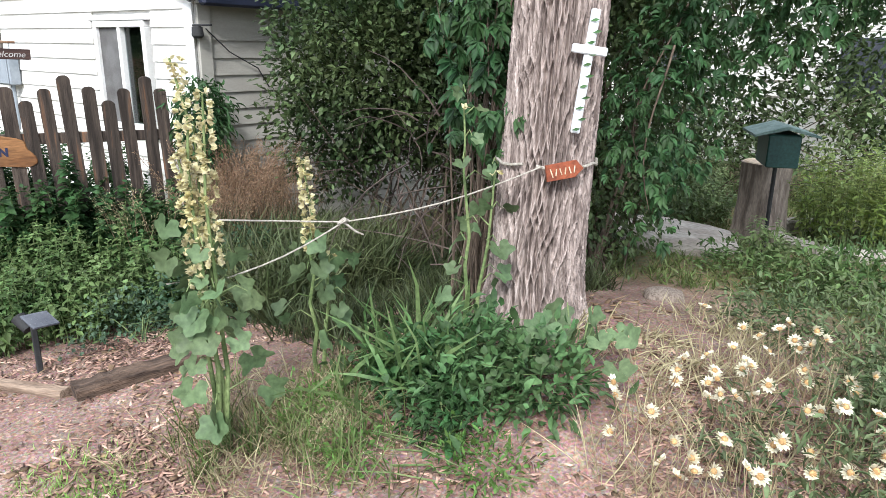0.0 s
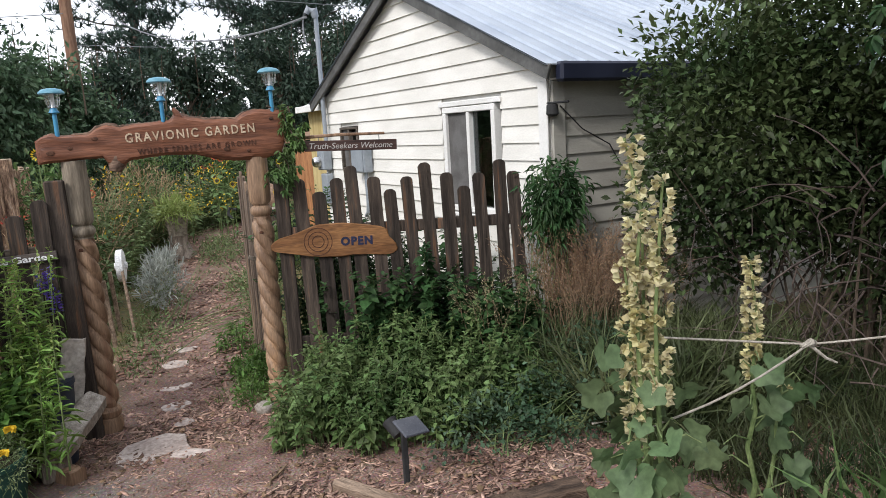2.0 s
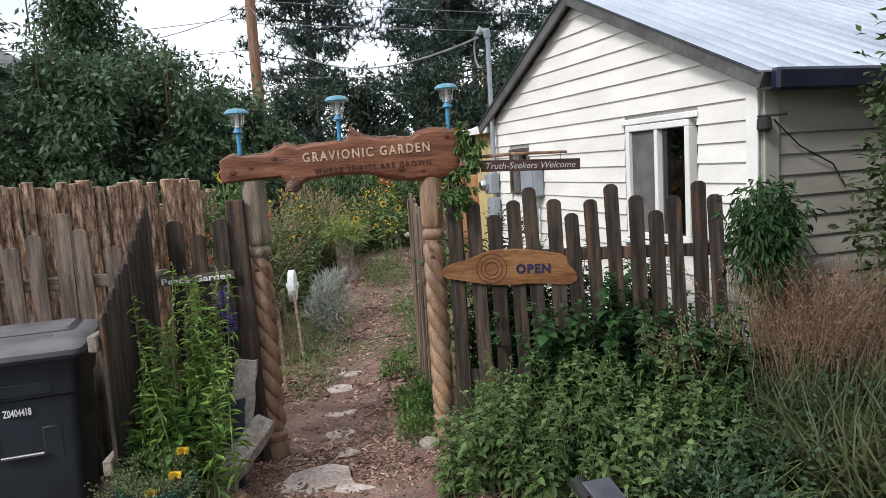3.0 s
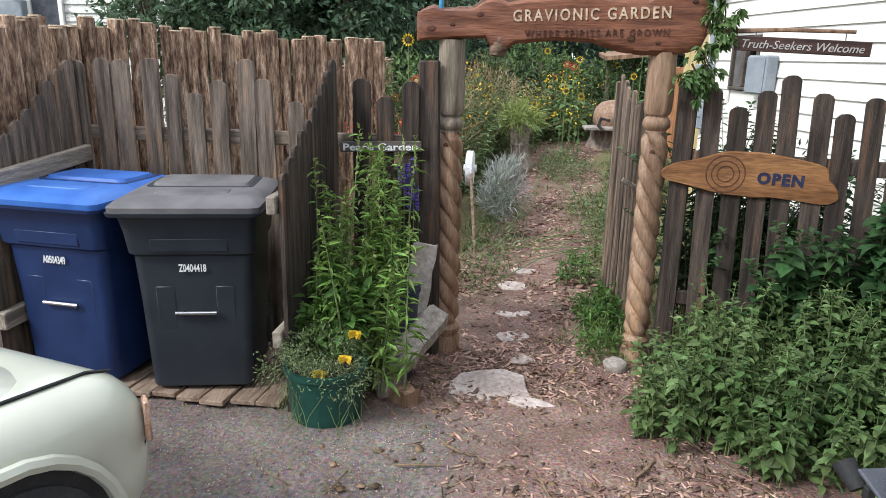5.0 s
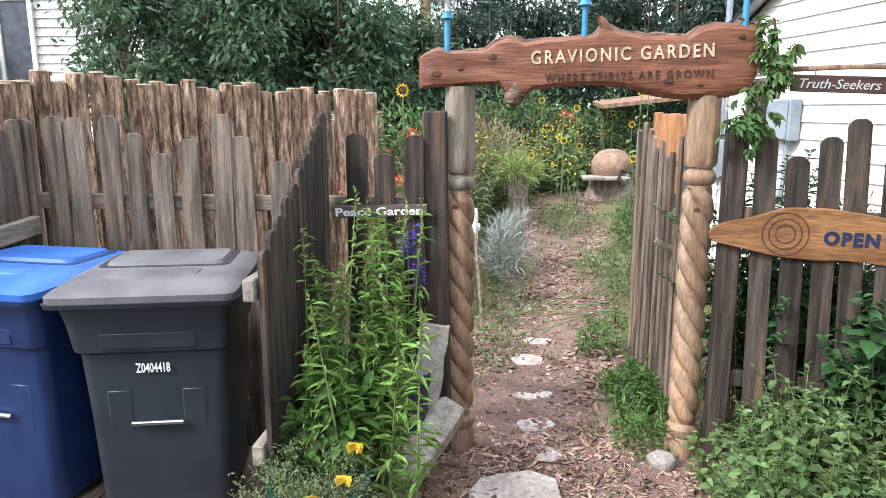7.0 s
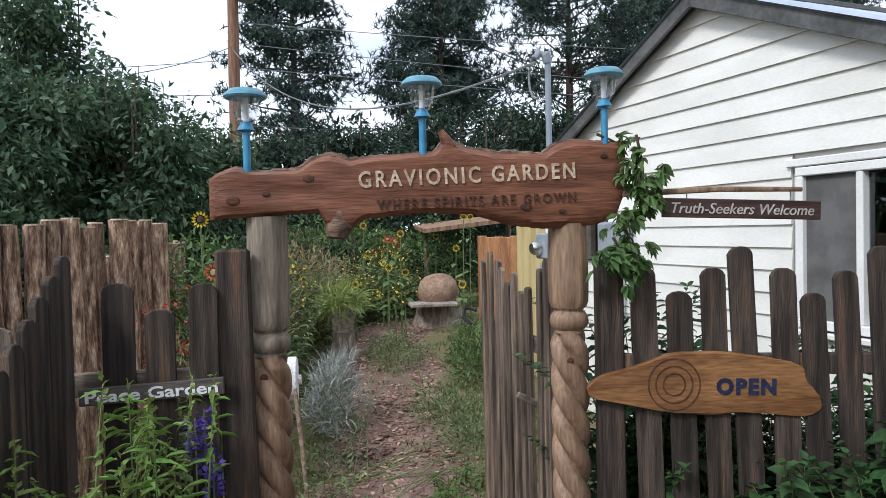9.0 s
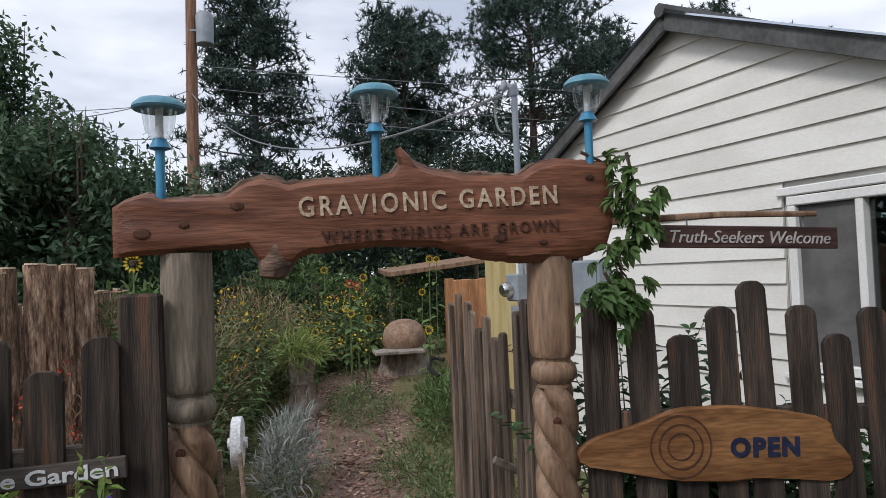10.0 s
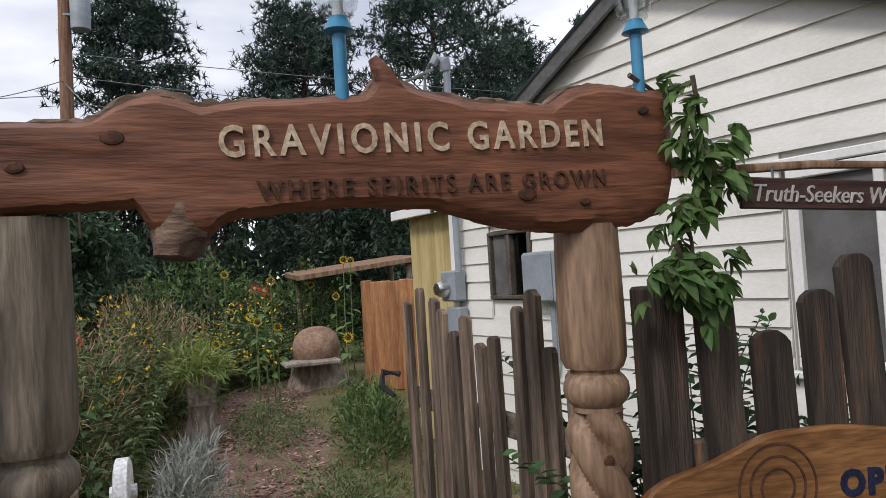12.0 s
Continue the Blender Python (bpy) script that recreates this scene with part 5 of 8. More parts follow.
def wheeled_bin(x, y, z, turn, m_body, m_lid, number, label):
    """Front towards the bin's own +x; origin on the ground under its middle."""
    t = thing("wheeled_bin", (x, y, z), label, "wheelie bin", "bins in the pen")
    M = pose(x, y, z, 0, 0, turn)

    def put(name, s, m_, parent=t, lab="", smooth=True):
        s.v = [tuple(M @ Vector(p)) for p in s.v]
        return part(name, s, m_, parent, lab, smooth)

    rings = []
    for zz, d, w, off in ((-0.03, 0.50, 0.50, 0.01), (-0.015, 0.54, 0.54, 0.01), (0.45, 0.575, 0.575, 0.005), (0.72, 0.60, 0.60, 0.01), (0.74, 0.64, 0.63, 0.02), (0.86, 0.67, 0.655, 0.025), (0.93, 0.70, 0.68, 0.03), (0.945, 0.73, 0.70, 0.03), (0.965, 0.73, 0.70, 0.03)):
        rings.append([(px + off, py, zz) for px, py in rounded_ring(d, w, 0.055)])
    body = put("body", loft(rings), m_body)
    for sy in (-0.165, 0.165):
        put("rib", Shape().box((0.268 + 0.012, sy * 0.92, 0.30), (0.016, 0.10, 0.52), pose(0, 0, 0, 0, 3.4, 0), 0.007), m_body, body)
    put("grip_recess", Shape().box((0.272, 0, 0.50), (0.03, 0.22, 0.13), pose(0, 0, 0, 0, 3.4, 0), 0.008), M_RUBBER, body)
    put("front_lip", Shape().box((0.335, 0, 0.79), (0.035, 0.40, 0.09), pose(0, 0, 0, 0, 6, 0), 0.014), m_body, body)
    put("lift_bar", Shape().tube([(0.312, -0.105, 0.412), (0.312, 0.105, 0.412)], [0.011, 0.011], 10), M_CHROME, t, "white steel lift bar")
    lid = put("lid", loft([[(px + 0.035, py, 0.962) for px, py in rounded_ring(0.78, 0.735, 0.05)], [(px + 0.035, py, 0.995) for px, py in rounded_ring(0.785, 0.74, 0.05)],
                           [(px + 0.03, py, 1.012) for px, py in rounded_ring(0.74, 0.70, 0.05)], [(px + 0.02, py, 1.035) for px, py in rounded_ring(0.60, 0.58, 0.05)]]), m_lid)
    for cx, w, d, z in ((-0.10, 0.345, 0.565, 1.037), (0.19, 0.215, 0.445, 1.029)):
        put("panel_groove", loft([[(px + cx, py, zz) for px, py in rounded_ring(w, d, 0.045)] for zz in (z - 0.02, z)]), m_body, lid)
    put("raised_panel", loft([[(px - 0.10, py, 1.03) for px, py in rounded_ring(0.30, 0.52, 0.04)], [(px - 0.10, py, 1.052) for px, py in rounded_ring(0.27, 0.49, 0.04)]]), m_lid, lid)
    put("raised_panel", loft([[(px + 0.19, py, 1.022) for px, py in rounded_ring(0.17, 0.40, 0.04)], [(px + 0.19, py, 1.040) for px, py in rounded_ring(0.145, 0.36, 0.04)]]), m_lid, lid)
    put("rim", loft([[(px + 0.035, py, 0.95) for px, py in rounded_ring(0.79, 0.745, 0.05)], [(px + 0.035, py, 0.968) for px, py in rounded_ring(0.80, 0.755, 0.05)]]), m_body, lid)
    me = text_mesh("number", number, 0.058, M_WHITE_LETTER, 0.138, 0.001)
    me.transform(M @ Matrix.Translation((0.317, 0, 0.66)) @ pose(0, 0, 0, 0, 4.5) @ pose(0, 0, 0, 90, 0, 90))
    for m in letters_of(me):
        part("digit", m, None, t, "white stamped digit")
    for sy in (-0.25, 0.25):
        w = put("wheel", Shape().tube([(-0.27, sy - 0.03, 0.125), (-0.27, sy + 0.03, 0.125)], [0.12, 0.12], 20), M_RUBBER)
        put("hub", Shape().tube([(-0.27, sy - 0.036, 0.125), (-0.27, sy + 0.036, 0.125)], [0.05, 0.05], 12), m_body, w)


wheeled_bin(-6.41, -1.33, 0.025, 12, M_BIN_GREY, M_BIN_GREY_LID, "Z0404418", "dark grey wheeled bin with a dusty closed lid")
wheeled_bin(-6.42, -2.0, 0.025, -6, M_BIN_BLUE, M_BIN_BLUE_LID, "A0504349", "dark blue wheeled bin with a faded blue lid")


# ---- parked car, nose towards the bins ----
def car():
    t = thing("parked_car", (-2.5, -2.0, gz(-2.5, -2)), "cream-coloured parked car with a rounded bonnet", "car")
    g0 = 0.12
    M = Matrix.Translation((-4.76, -0.70, g0 - 0.045)) @ pose(0, 0, 0, 0, 0, 165) @ Matrix.Translation((0, 0.0, 0))

    # own axes: -x backwards from the nose (x = 0), y = 0 the side towards the walk, +y across the car
    def put(name, s, m_, parent=t, lab="", smooth=True):
        s.v = [tuple(M @ Vector((p[0], p[1], p[2] + 0.055 * -p[0] * 0.3))) for p in s.v]
        return part(name, s, m_, parent, lab, smooth)

    W = 1.66
    # lower body in slices from nose to tail: x, half width inset, sill height, shoulder height
    secs = []
    for q in (0.03, 0.12, 0.25, 0.42, 0.62, 0.85, 1.0):
        e = math.sqrt(1 - (1 - q) ** 2)
        secs.append((-0.20 * q, 0.10 * (1 - e), 0.34 - 0.12 * e, 0.61 + 0.12 * e))
    secs += [(-0.6, 0.0, 0.22, 0.765), (-1.1, 0.0, 0.22, 0.80), (-2.2, 0.0, 0.22, 0.84), (-3.2, 0.0, 0.22, 0.86), (-3.9, 0.03, 0.26, 0.84), (-4.1, 0.12, 0.34, 0.74)]
    rings = []
    for x, ins, zl, zh in secs:
        side = [(ins + 0.06, zl), (ins + 0.012, zl + 0.08), (ins + 0.004, zl + 0.2), (ins + 0.012, zh - 0.21), (ins - 0.004, zh - 0.16)]
        side += [(ins + 0.15 - 0.15 * math.cos(radians(w)), zh - 0.14 + 0.14 * math.sin(radians(w))) for w in (12, 28, 44, 60, 76, 90)]
        rings.append([(x, y, z) for y, z in side] + [(x, W - y, z) for y, z in reversed(side)])
    put("body", loft(rings), M_CAR)
    hood = Shape()
    v, f, nx, ny = [], [], 10, 13
    for i in range(nx):
        for j in range(ny):
            x = -0.05 - 1.05 * i / (nx - 1)
            q = j / (ny - 1)
            y = 0.16 + (W - 0.32) * q
            crown = 0.075 * (1 - (2 * q - 1) ** 4)
            nose = 0.16 * (1 - i / (nx - 1)) ** 3.2
            v.append((x, y, 0.775 + 0.02 * i / (nx - 1) + crown * (0.5 + 0.5 * min(1, i / 3)) - nose))
    v += [(p[0], p[1], 0.60) for p in v]
    k = nx * ny
    for i in range(nx - 1):
        for j in range(ny - 1):
            a = i * ny + j
            f += [(a, a + 1, a + ny + 1, a + ny), (k + a, k + a + ny, k + a + ny + 1, k + a + 1)]
    rim_ = [j for j in range(ny)] + [i * ny + ny - 1 for i in range(1, nx)] + [(nx - 1) * ny + j for j in range(ny - 2, -1, -1)] + [i * ny for i in range(nx - 2, 0, -1)]
    for a, b in zip(rim_, rim_[1:] + rim_[:1]):
        f.append((a, b, k + b, k + a))
    put("bonnet", hood.add(v, f), M_CAR)
    arch = [(-0.56 + 0.36 * math.cos(a), -0.012, 0.29 + 0.36 * math.sin(a)) for a in np.linspace(0.05, math.pi - 0.05, 15)]
    put("wheel_arch", Shape().tube(arch, [0.022] * 15, 7), M_CAR, t, "flared cream wheel arch")
    put("arch_liner", loft([[(-0.56 + 0.345 * math.cos(a), y, 0.29 + 0.345 * math.sin(a)) for a in np.linspace(0, 2 * math.pi, 24, endpoint=False)] for y in (-0.006, 0.08)]), M_RUBBER, t, "black wheel housing")
    put("shut_line", Shape().tube([(-0.05, 0.158, 0.70), (-0.14, 0.156, 0.73), (-0.3, 0.152, 0.745), (-0.6, 0.150, 0.769), (-1.1, 0.148, 0.806)], [0.006] * 5, 6), M_RUBBER)
    for y in (0.36, W - 0.36):
        put("headlamp", loft([[(-0.03 + dx, y - 0.13 + 0.26 * a, 0.49 + b) for a, b in ((0, 0), (1, 0), (1, .12), (0, .12))] for dx in (-0.12, -0.008)]), M_LAMPGLASS)
    put("marker_lamp", Shape().box((-0.046, 0.026, 0.56), (0.02, 0.06, 0.14), pose(0, 0, 0, 0, 0, -39), 0.006), M_AMBER, t, "amber corner marker lamp")
    put("bumper", loft([[(x, 0.05 + e, 0.26), (x, W - 0.05 - e, 0.26), (x, W - 0.05 - e, 0.44), (x, 0.05 + e, 0.44)] for x, e in ((-0.16, 0), (-0.02, 0.05), (0.01, 0.12))]), M_RUBBER)
    cab = [(-1.05, 0.10, 0.84), (-1.75, 0.22, 1.33), (-3.0, 0.22, 1.36), (-3.7, 0.12, 0.88)]
    put("cabin", loft([[(x, i, 0.78), (x, W - i, 0.78), (x, W - i - 0.03, z), (x, i + 0.03, z)] for x, i, z in cab]), M_CAR)
    put("windscreen", loft([[(-1.09, 0.20, 0.87), (-1.09, W - .2, 0.87), (-1.70, W - .32, 1.29), (-1.70, .32, 1.29)], [(-1.06, 0.20, 0.885), (-1.06, W - .2, 0.885), (-1.67, W - .32, 1.305), (-1.67, .32, 1.305)]]), M_SOLAR)
    for x in (-0.56, -3.15):
        for y in (0.06, W - 0.06):
            w = put("wheel", Shape().tube([(x, y - 0.10, 0.29), (x, y - 0.08, 0.29), (x, y + 0.08, 0.29), (x, y + 0.10, 0.29)], [0.26, 0.30, 0.30, 0.26], 28), M_RUBBER)
            put("rim", Shape().tube([(x, y - 0.105, 0.29), (x, y + 0.105, 0.29)], [0.18, 0.18], 20), M_UTIL, w)


car()


# ---- the big furrowed tree with its cross, arrow and rope ----
TREE = Vector((-3.19, 3.69, 0.5))


def big_tree():
    t = thing("big_tree", TREE, "large tree trunk with deep grey-pink furrowed bark", "tree")
    nz, na = 460, 520
    zz = np.linspace(0.2, 4.6, nz)
    aa = np.linspace(0, 2 * np.pi, na, endpoint=False)
    A, Z = np.meshgrid(aa, zz)
    r = 0.236 - 0.012 * np.clip(Z - 0.6, 0, 4) + 0.10 * np.exp(-np.clip(Z - 0.45, 0, 9) / 0.16) + 0.045 * np.clip(Z - 2.2, 0, 2) ** 1.5 * 0.4
    # braided ridges: upright furrows that wander, fork and meet
    wob = 0.06 * np.sin(5.5 * Z + 3 * np.sin(2 * A)) + 0.045 * np.sin(13 * Z + 5 * A) + 0.02 * np.sin(29 * Z - 9 * A)
    r1 = np.abs(np.sin(22 * (A + wob) + 0.8 * np.sin(9 * Z)))
    r2 = np.abs(np.sin(22 * (A - wob * 1.1) + 1.3 * np.sin(6 * Z + 2)))
    ridge = np.minimum(1, 1.2 * (1 - np.minimum(r1, r2)))
    plates = 0.5 + 0.5 * np.sin(33 * Z + 9 * np.sin(7 * A) + 4 * np.sin(17 * A))
    rng = np.random.default_rng(3)
    r = r + 0.055 * ridge * (0.94 + 0.06 * plates) + rng.normal(0, 0.0016, r.shape) - 0.042 + 0.012 * np.sin(3 * A + 0.5)
    lean = np.clip(Z - 0.6, -0.5, 2.2)
    v = np.stack([TREE.x + r * np.cos(A) + 0.028 * lean, TREE.y + r * np.sin(A) + 0.032 * lean, Z], -1).reshape(-1, 3)
    i = np.arange(nz * na).reshape(nz, na)
    j = np.roll(i, -1, axis=1)
    q = np.stack([i[:-1], j[:-1], j[1:], i[1:]], -1).reshape(-1, 4)
    part("trunk", tri_mesh("trunk", v, np.concatenate([q[:, [0, 1, 2]], q[:, [0, 2, 3]]]), M_TRUNK, True), None, t)
    limbs = Shape()
    for a, e, ln in ((20, 50, 2.6), (140, 60, 3.0), (250, 48, 2.4), (320, 70, 3.2)):
        d = Vector((math.cos(radians(a)) * math.cos(radians(e)), math.sin(radians(a)) * math.cos(radians(e)), math.sin(radians(e))))
        p0 = TREE + Vector((-0.05, -0.05, 3.9))
        limbs.tube([p0 + d * (ln * k / 5) + Vector((random.uniform(-.08, .08), random.uniform(-.08, .08), 0.03 * k * k)) for k in range(6)], [0.17, 0.14, 0.11, 0.08, 0.05, 0.02], 9, wob=0.06)
    part("limb", limbs, M_TRUNK, t, "", True)
    # unseen crown, added wide and off-centre to shade the shrubs below
    rng = np.random.default_rng(33)
    n = 15000
    d = unit(rng.normal(0, 1, (n, 3)))
    pos = np.array([-4.2, 5.4, 6.0]) + d * np.array([3.3, 3.3, 1.35]) * rng.uniform(0.3, 1, (n, 1)) ** 0.5
    way = d + rng.normal(0, 0.6, (n, 3)) + [0, 0, -0.4]
    part("crown", tri_mesh("crown", *blades(pos, way, rng.uniform(.14, .24, n), .13, SMALL, seed=34), L_CREEPER), None, t)


big_tree()


def on_trunk(turn, z, off=0.0):
    """A place on the bark at a compass turn (degrees from +x)."""
    r = 0.250 - 0.012 * max(0, z - 0.6) + off
    a = radians(turn)
    return Vector((TREE.x + 0.028 * (z - 0.6) + r * math.cos(a), TREE.y + 0.032 * (z - 0.6) + r * math.sin(a), z))


def trunk_things():
    # a white wooden cross with dark leaf tips crossing it
    c = on_trunk(-18, 1.82, 0.035)
    t = thing("wooden_cross", c, "white painted wooden cross hung on the trunk", "cross")
    M = Matrix.Translation(c) @ pose(0, 0, 0, -7, -3, -40)
    up, bar = Shape().box((0, 0, 0), (0.022, 0.043, 0.57), M.to_3x3(), 0.005), Shape().box((0.006, 0, 0.10), (0.03, 0.165, 0.04), bev=0.005)
    up.v = [tuple(Vector(p) + c) for p in up.v]
    bar.v = [tuple(M @ Vector(p)) for p in bar.v]
    part("upright", up, M_CREAM_PAINT, t)
    part("crossbar", bar, M_CREAM_PAINT, t)
    tips_ = np.array([M @ Vector((0.02, 0.02 + 0.02 * (k % 2), -0.26 + 0.05 * k)) for k in range(11)])
    part("foliage", tri_mesh("foliage", *blades(tips_, np.tile([[-0.62, -0.7, -0.15]], (11, 1)), 0.045, 0.016, SMALL, 0.3, (1, -1, 0.2), 5), L_CREEPER), None, t, "dark vine leaf tips crossing the white paint")
    # rust-red pointer
    c = on_trunk(-32, 1.36, 0.05)
    t = thing("arrow_sign", c, "rust-red wooden pointer sign on the trunk", "sign")
    M = Matrix.Translation(c) @ pose(0, 0, 0, 10, 0, -32)
    s = Shape().prism([(-0.09, -0.038), (0.05, -0.041), (0.098, -0.005), (0.066, 0.041), (-0.09, 0.041)], 0.02, M, 0.003)
    part("plank", s, M_RED_SIGN, t)
    for k in range(6):
        b = Shape().box((0.012, -0.065 + 0.023 * k, 0.0), (0.003, 0.006, 0.034 + 0.01 * (k == 0)), pose(0, 0, 0, 12 * (-1) ** k), 0.001)
        b.v = [tuple(M @ Vector(p)) for p in b.v]
        part("letter_bar", b, M_CARVED, t)
    # rope from the trunk to the hollyhock stems
    t = thing("rope", on_trunk(-60, 1.36), "pale rope tied from the trunk to the hollyhocks", "rope")
    a, k, h = on_trunk(-55, 1.37, 0.03), Vector((-3.60, 2.74, 1.10)), Vector((-3.53, 2.04, 0.96))
    pts = [a + (k - a) * q + Vector((0, 0, -0.04 * math.sin(math.pi * q))) for q in np.linspace(0, 1, 9)]
    part("strand", Shape().tube(pts, [0.004] * 9, 7), M_ROPE, t, "", True)
    part("strand", Shape().tube([k + (h - k) * q + Vector((0, 0, -0.03 * math.sin(math.pi * q))) for q in np.linspace(0, 1, 7)] + [h + Vector((-.08, -.05, .0)), h + Vector((-.10, -.16, 0.0))], [0.004] * 9, 7), M_ROPE, t, "", True)
    h2 = Vector((-3.85, 2.22, 1.14))
    part("strand", Shape().tube([k + (h2 - k) * q for q in np.linspace(0, 1, 5)], [0.0042] * 5, 6), M_ROPE, t, "", True)
    kn = Shape().tube([k + Vector((0.0, 0.03, 0.0)), k + Vector((0.012, 0.0, 0.012)), k + Vector((0, -0.035, -0.004))], [0.009, 0.014, 0.009], 8)
    part("knot", kn, M_ROPE, t, "", True)
    part("loose_end", Shape().tube([k, k + Vector((0.03, 0.05, -0.05)), k + Vector((0.04, 0.09, -0.07))], [0.007, 0.006, 0.004], 6), M_ROPE, t, "", True)
    part("loop", Shape().tube([on_trunk(x, 1.37 + 0.01 * math.sin(x), 0.02) for x in range(-60, 300, 15)], [0.008] * 24, 6), M_ROPE, t, "", True)


trunk_things()


# ---- plants ----
def cloud(n, blobs, rng, shell=0.55):
    """Points and outward ways inside a union of ellipsoids (centre, radii, weight)."""
    w = np.array([b[2] if len(b) > 2 else b[1][0] * b[1][1] * b[1][2] for b in blobs], float)
    pick = rng.choice(len(blobs), n, p=w / w.sum())
    c, r = np.array([b[0] for b in blobs], float)[pick], np.array([b[1] for b in blobs], float)[pick]
    d = unit(rng.normal(0, 1, (n, 3)))
    q = shell + (1 - shell) * rng.random((n, 1)) ** 0.6
    return c + d * r * q, d


def clumped(n, blobs, rng, shell=0.5, per=14, spread=0.09):
    """As cloud, but gathered in sprays with gaps between them."""
    c, d = cloud(max(1, n // per), blobs, rng, shell)
    k = np.repeat(np.arange(len(c)), per)
    return c[k] + rng.normal(0, spread, (len(k), 3)), d[k]


def above_ground(pos, *more, lift=0.02):
    ok = pos[:, 2] > ground_z(pos[:, 0], pos[:, 1]) + lift
    return (pos[ok], *[m[ok] for m in more])


def twigs(n, blobs, rng, base, r0=0.006, steps=5):
    s = Shape()
    p, _ = cloud(n, blobs, rng, 0.6)
    for q in p:
        b = Vector(base[rng.integers(len(base))]) + Vector((rng.normal(0, .12), rng.normal(0, .12), 0))
        b.z = gz(b.x, b.y) - 0.03
        e = Vector(q)
        s.tube([b + (e - b) * t + Vector((0, 0, 0.25 * (e.z - b.z) * math.sin(math.pi * t) * 0.4)) + Vector(rng.normal(0, .012, 3)) for t in np.linspace(0, 1, steps)], [r0 * (1 - 0.75 * t) for t in np.linspace(0, 1, steps)], 5, cap=False)
    return s


def bush(name, label, blobs, n, ln, wd, material, seed, outline=OVATE, droop=-0.3, per=12, spread=0.07, stems=60, stem_mat=None, category="shrub", shell=0.5, base=None, stem_r=0.006):
    rng = np.random.default_rng(seed)
    c = blobs[0][0]
    t = thing(name, (c[0], c[1], gz(c[0], c[1])), label, category)
    pos, d = clumped(n, blobs, rng, shell, per, spread)
    pos, d = above_ground(pos, d)
    way = d * 0.7 + rng.normal(0, 0.55, pos.shape) + [0, 0, droop]
    k = len(pos)
    part("foliage", tri_mesh("foliage", *blades(pos, way, rng.uniform(*ln, k), rng.uniform(*wd, k), outline, 0.5, seed=seed + 1), material), None, t)
    if stems:
        part("stem_growth", twigs(stems, blobs, rng, base or [(b[0][0], b[0][1], 0) for b in blobs], stem_r), stem_mat or M_STEM, t)
    return t


def leafy_stems(name, label, spots, per, seed, ln, ratio, material, category="plant", outline=OVATE, node=0.05, spread=0.35, bare=0.2, stem_mat=None, droop=-0.12, group=""):
    """Leaning stems that carry leaves in crossed pairs; each spot is x, y, radius, height."""
    rng = np.random.default_rng(seed)
    t = thing(name, (spots[0][0], spots[0][1], gz(spots[0][0], spots[0][1])), label, category, group)
    st, pos, way, size = Shape(), [], [], []
    for sx, sy, rad, high in spots:
        for _ in range(max(3, int(per * rad * rad / 0.09))):
            a, q = rng.uniform(0, 6.28), math.sqrt(rng.random())
            bx, by = sx + rad * q * math.cos(a), sy + rad * q * math.sin(a)
            h = high * (1.08 - 0.45 * q * q) * rng.uniform(0.62, 1.12)
            lean = Vector((math.cos(a), math.sin(a), 0)) * (spread * h * q * rng.uniform(0.3, 1.2)) + Vector((rng.normal(0, .07), rng.normal(0, .07), 0)) * h
            b = Vector((bx, by, gz(bx, by) - 0.02))
            line = [b + Vector((0, 0, h)) * (1 - (1 - u) ** 1.5 * 1.0) * 0.98 + lean * u * u for u in np.linspace(0, 1, 6)]
            st.tube(line, [0.0042, 0.004, 0.0035, 0.003, 0.0024, 0.0015], 4, cap=False)
            n = max(4, int(h / node))
            turn = rng.uniform(0, 3.14)
            for k in range(n + 1):
                u = bare + (1 - bare) * k / n
                j = min(4, int(u * 5))
                p = line[j] + (line[j + 1] - line[j]) * (u * 5 - j)
                for side in (0, math.pi):
                    d = turn + k * 1.57 + side + rng.normal(0, .35)
                    tip = 1 - u
                    pos.append(p)
                    way.append((math.cos(d), math.sin(d), droop + rng.normal(0, .22) + 0.7 * max(0, 0.25 - tip) / 0.25))
                    size.append(rng.uniform(*ln) * (0.42 + 0.75 * min(1, tip / 0.35)))
    pos, way, size = np.array(pos), np.array(way), np.array(size)
    pos, way, size = above_ground(pos, way, size)
    part("foliage", tri_mesh("foliage", *blades(pos, way, size, size * ratio, outline, 0.3, seed=seed + 1), material), None, t)
    part("stem_growth", st, stem_mat or M_STEM, t)
    return t


leafy_stems("leafy_bush", "dense green leafy bush in front of the picket fence",
            [(-6.25, 1.50, 0.36, 0.62), (-6.35, 1.95, 0.40, 0.70), (-5.92, 1.72, 0.34, 0.50), (-5.78, 2.15, 0.36, 0.52), (-6.25, 2.40, 0.42, 0.72), (-5.85, 2.62, 0.36, 0.52), (-6.62, 1.60, 0.26, 0.74), (-6.72, 1.32, 0.18, 0.5), (-6.1, 1.24, 0.24, 0.42)],
            54, 101, (0.042, 0.08), 0.56, L_BUSH, "shrub")
leafy_stems("leafy_bush", "darker broad-leaved growth climbing against the pickets",
            [(-6.78, 1.92, 0.16, 1.08), (-6.74, 2.25, 0.18, 1.06), (-6.66, 2.60, 0.18, 0.98), (-6.58, 2.90, 0.16, 0.92), (-6.5, 2.78, 0.22, 0.80)],
            62, 102, (0.075, 0.125), 0.72, L_CREEPER, "shrub")
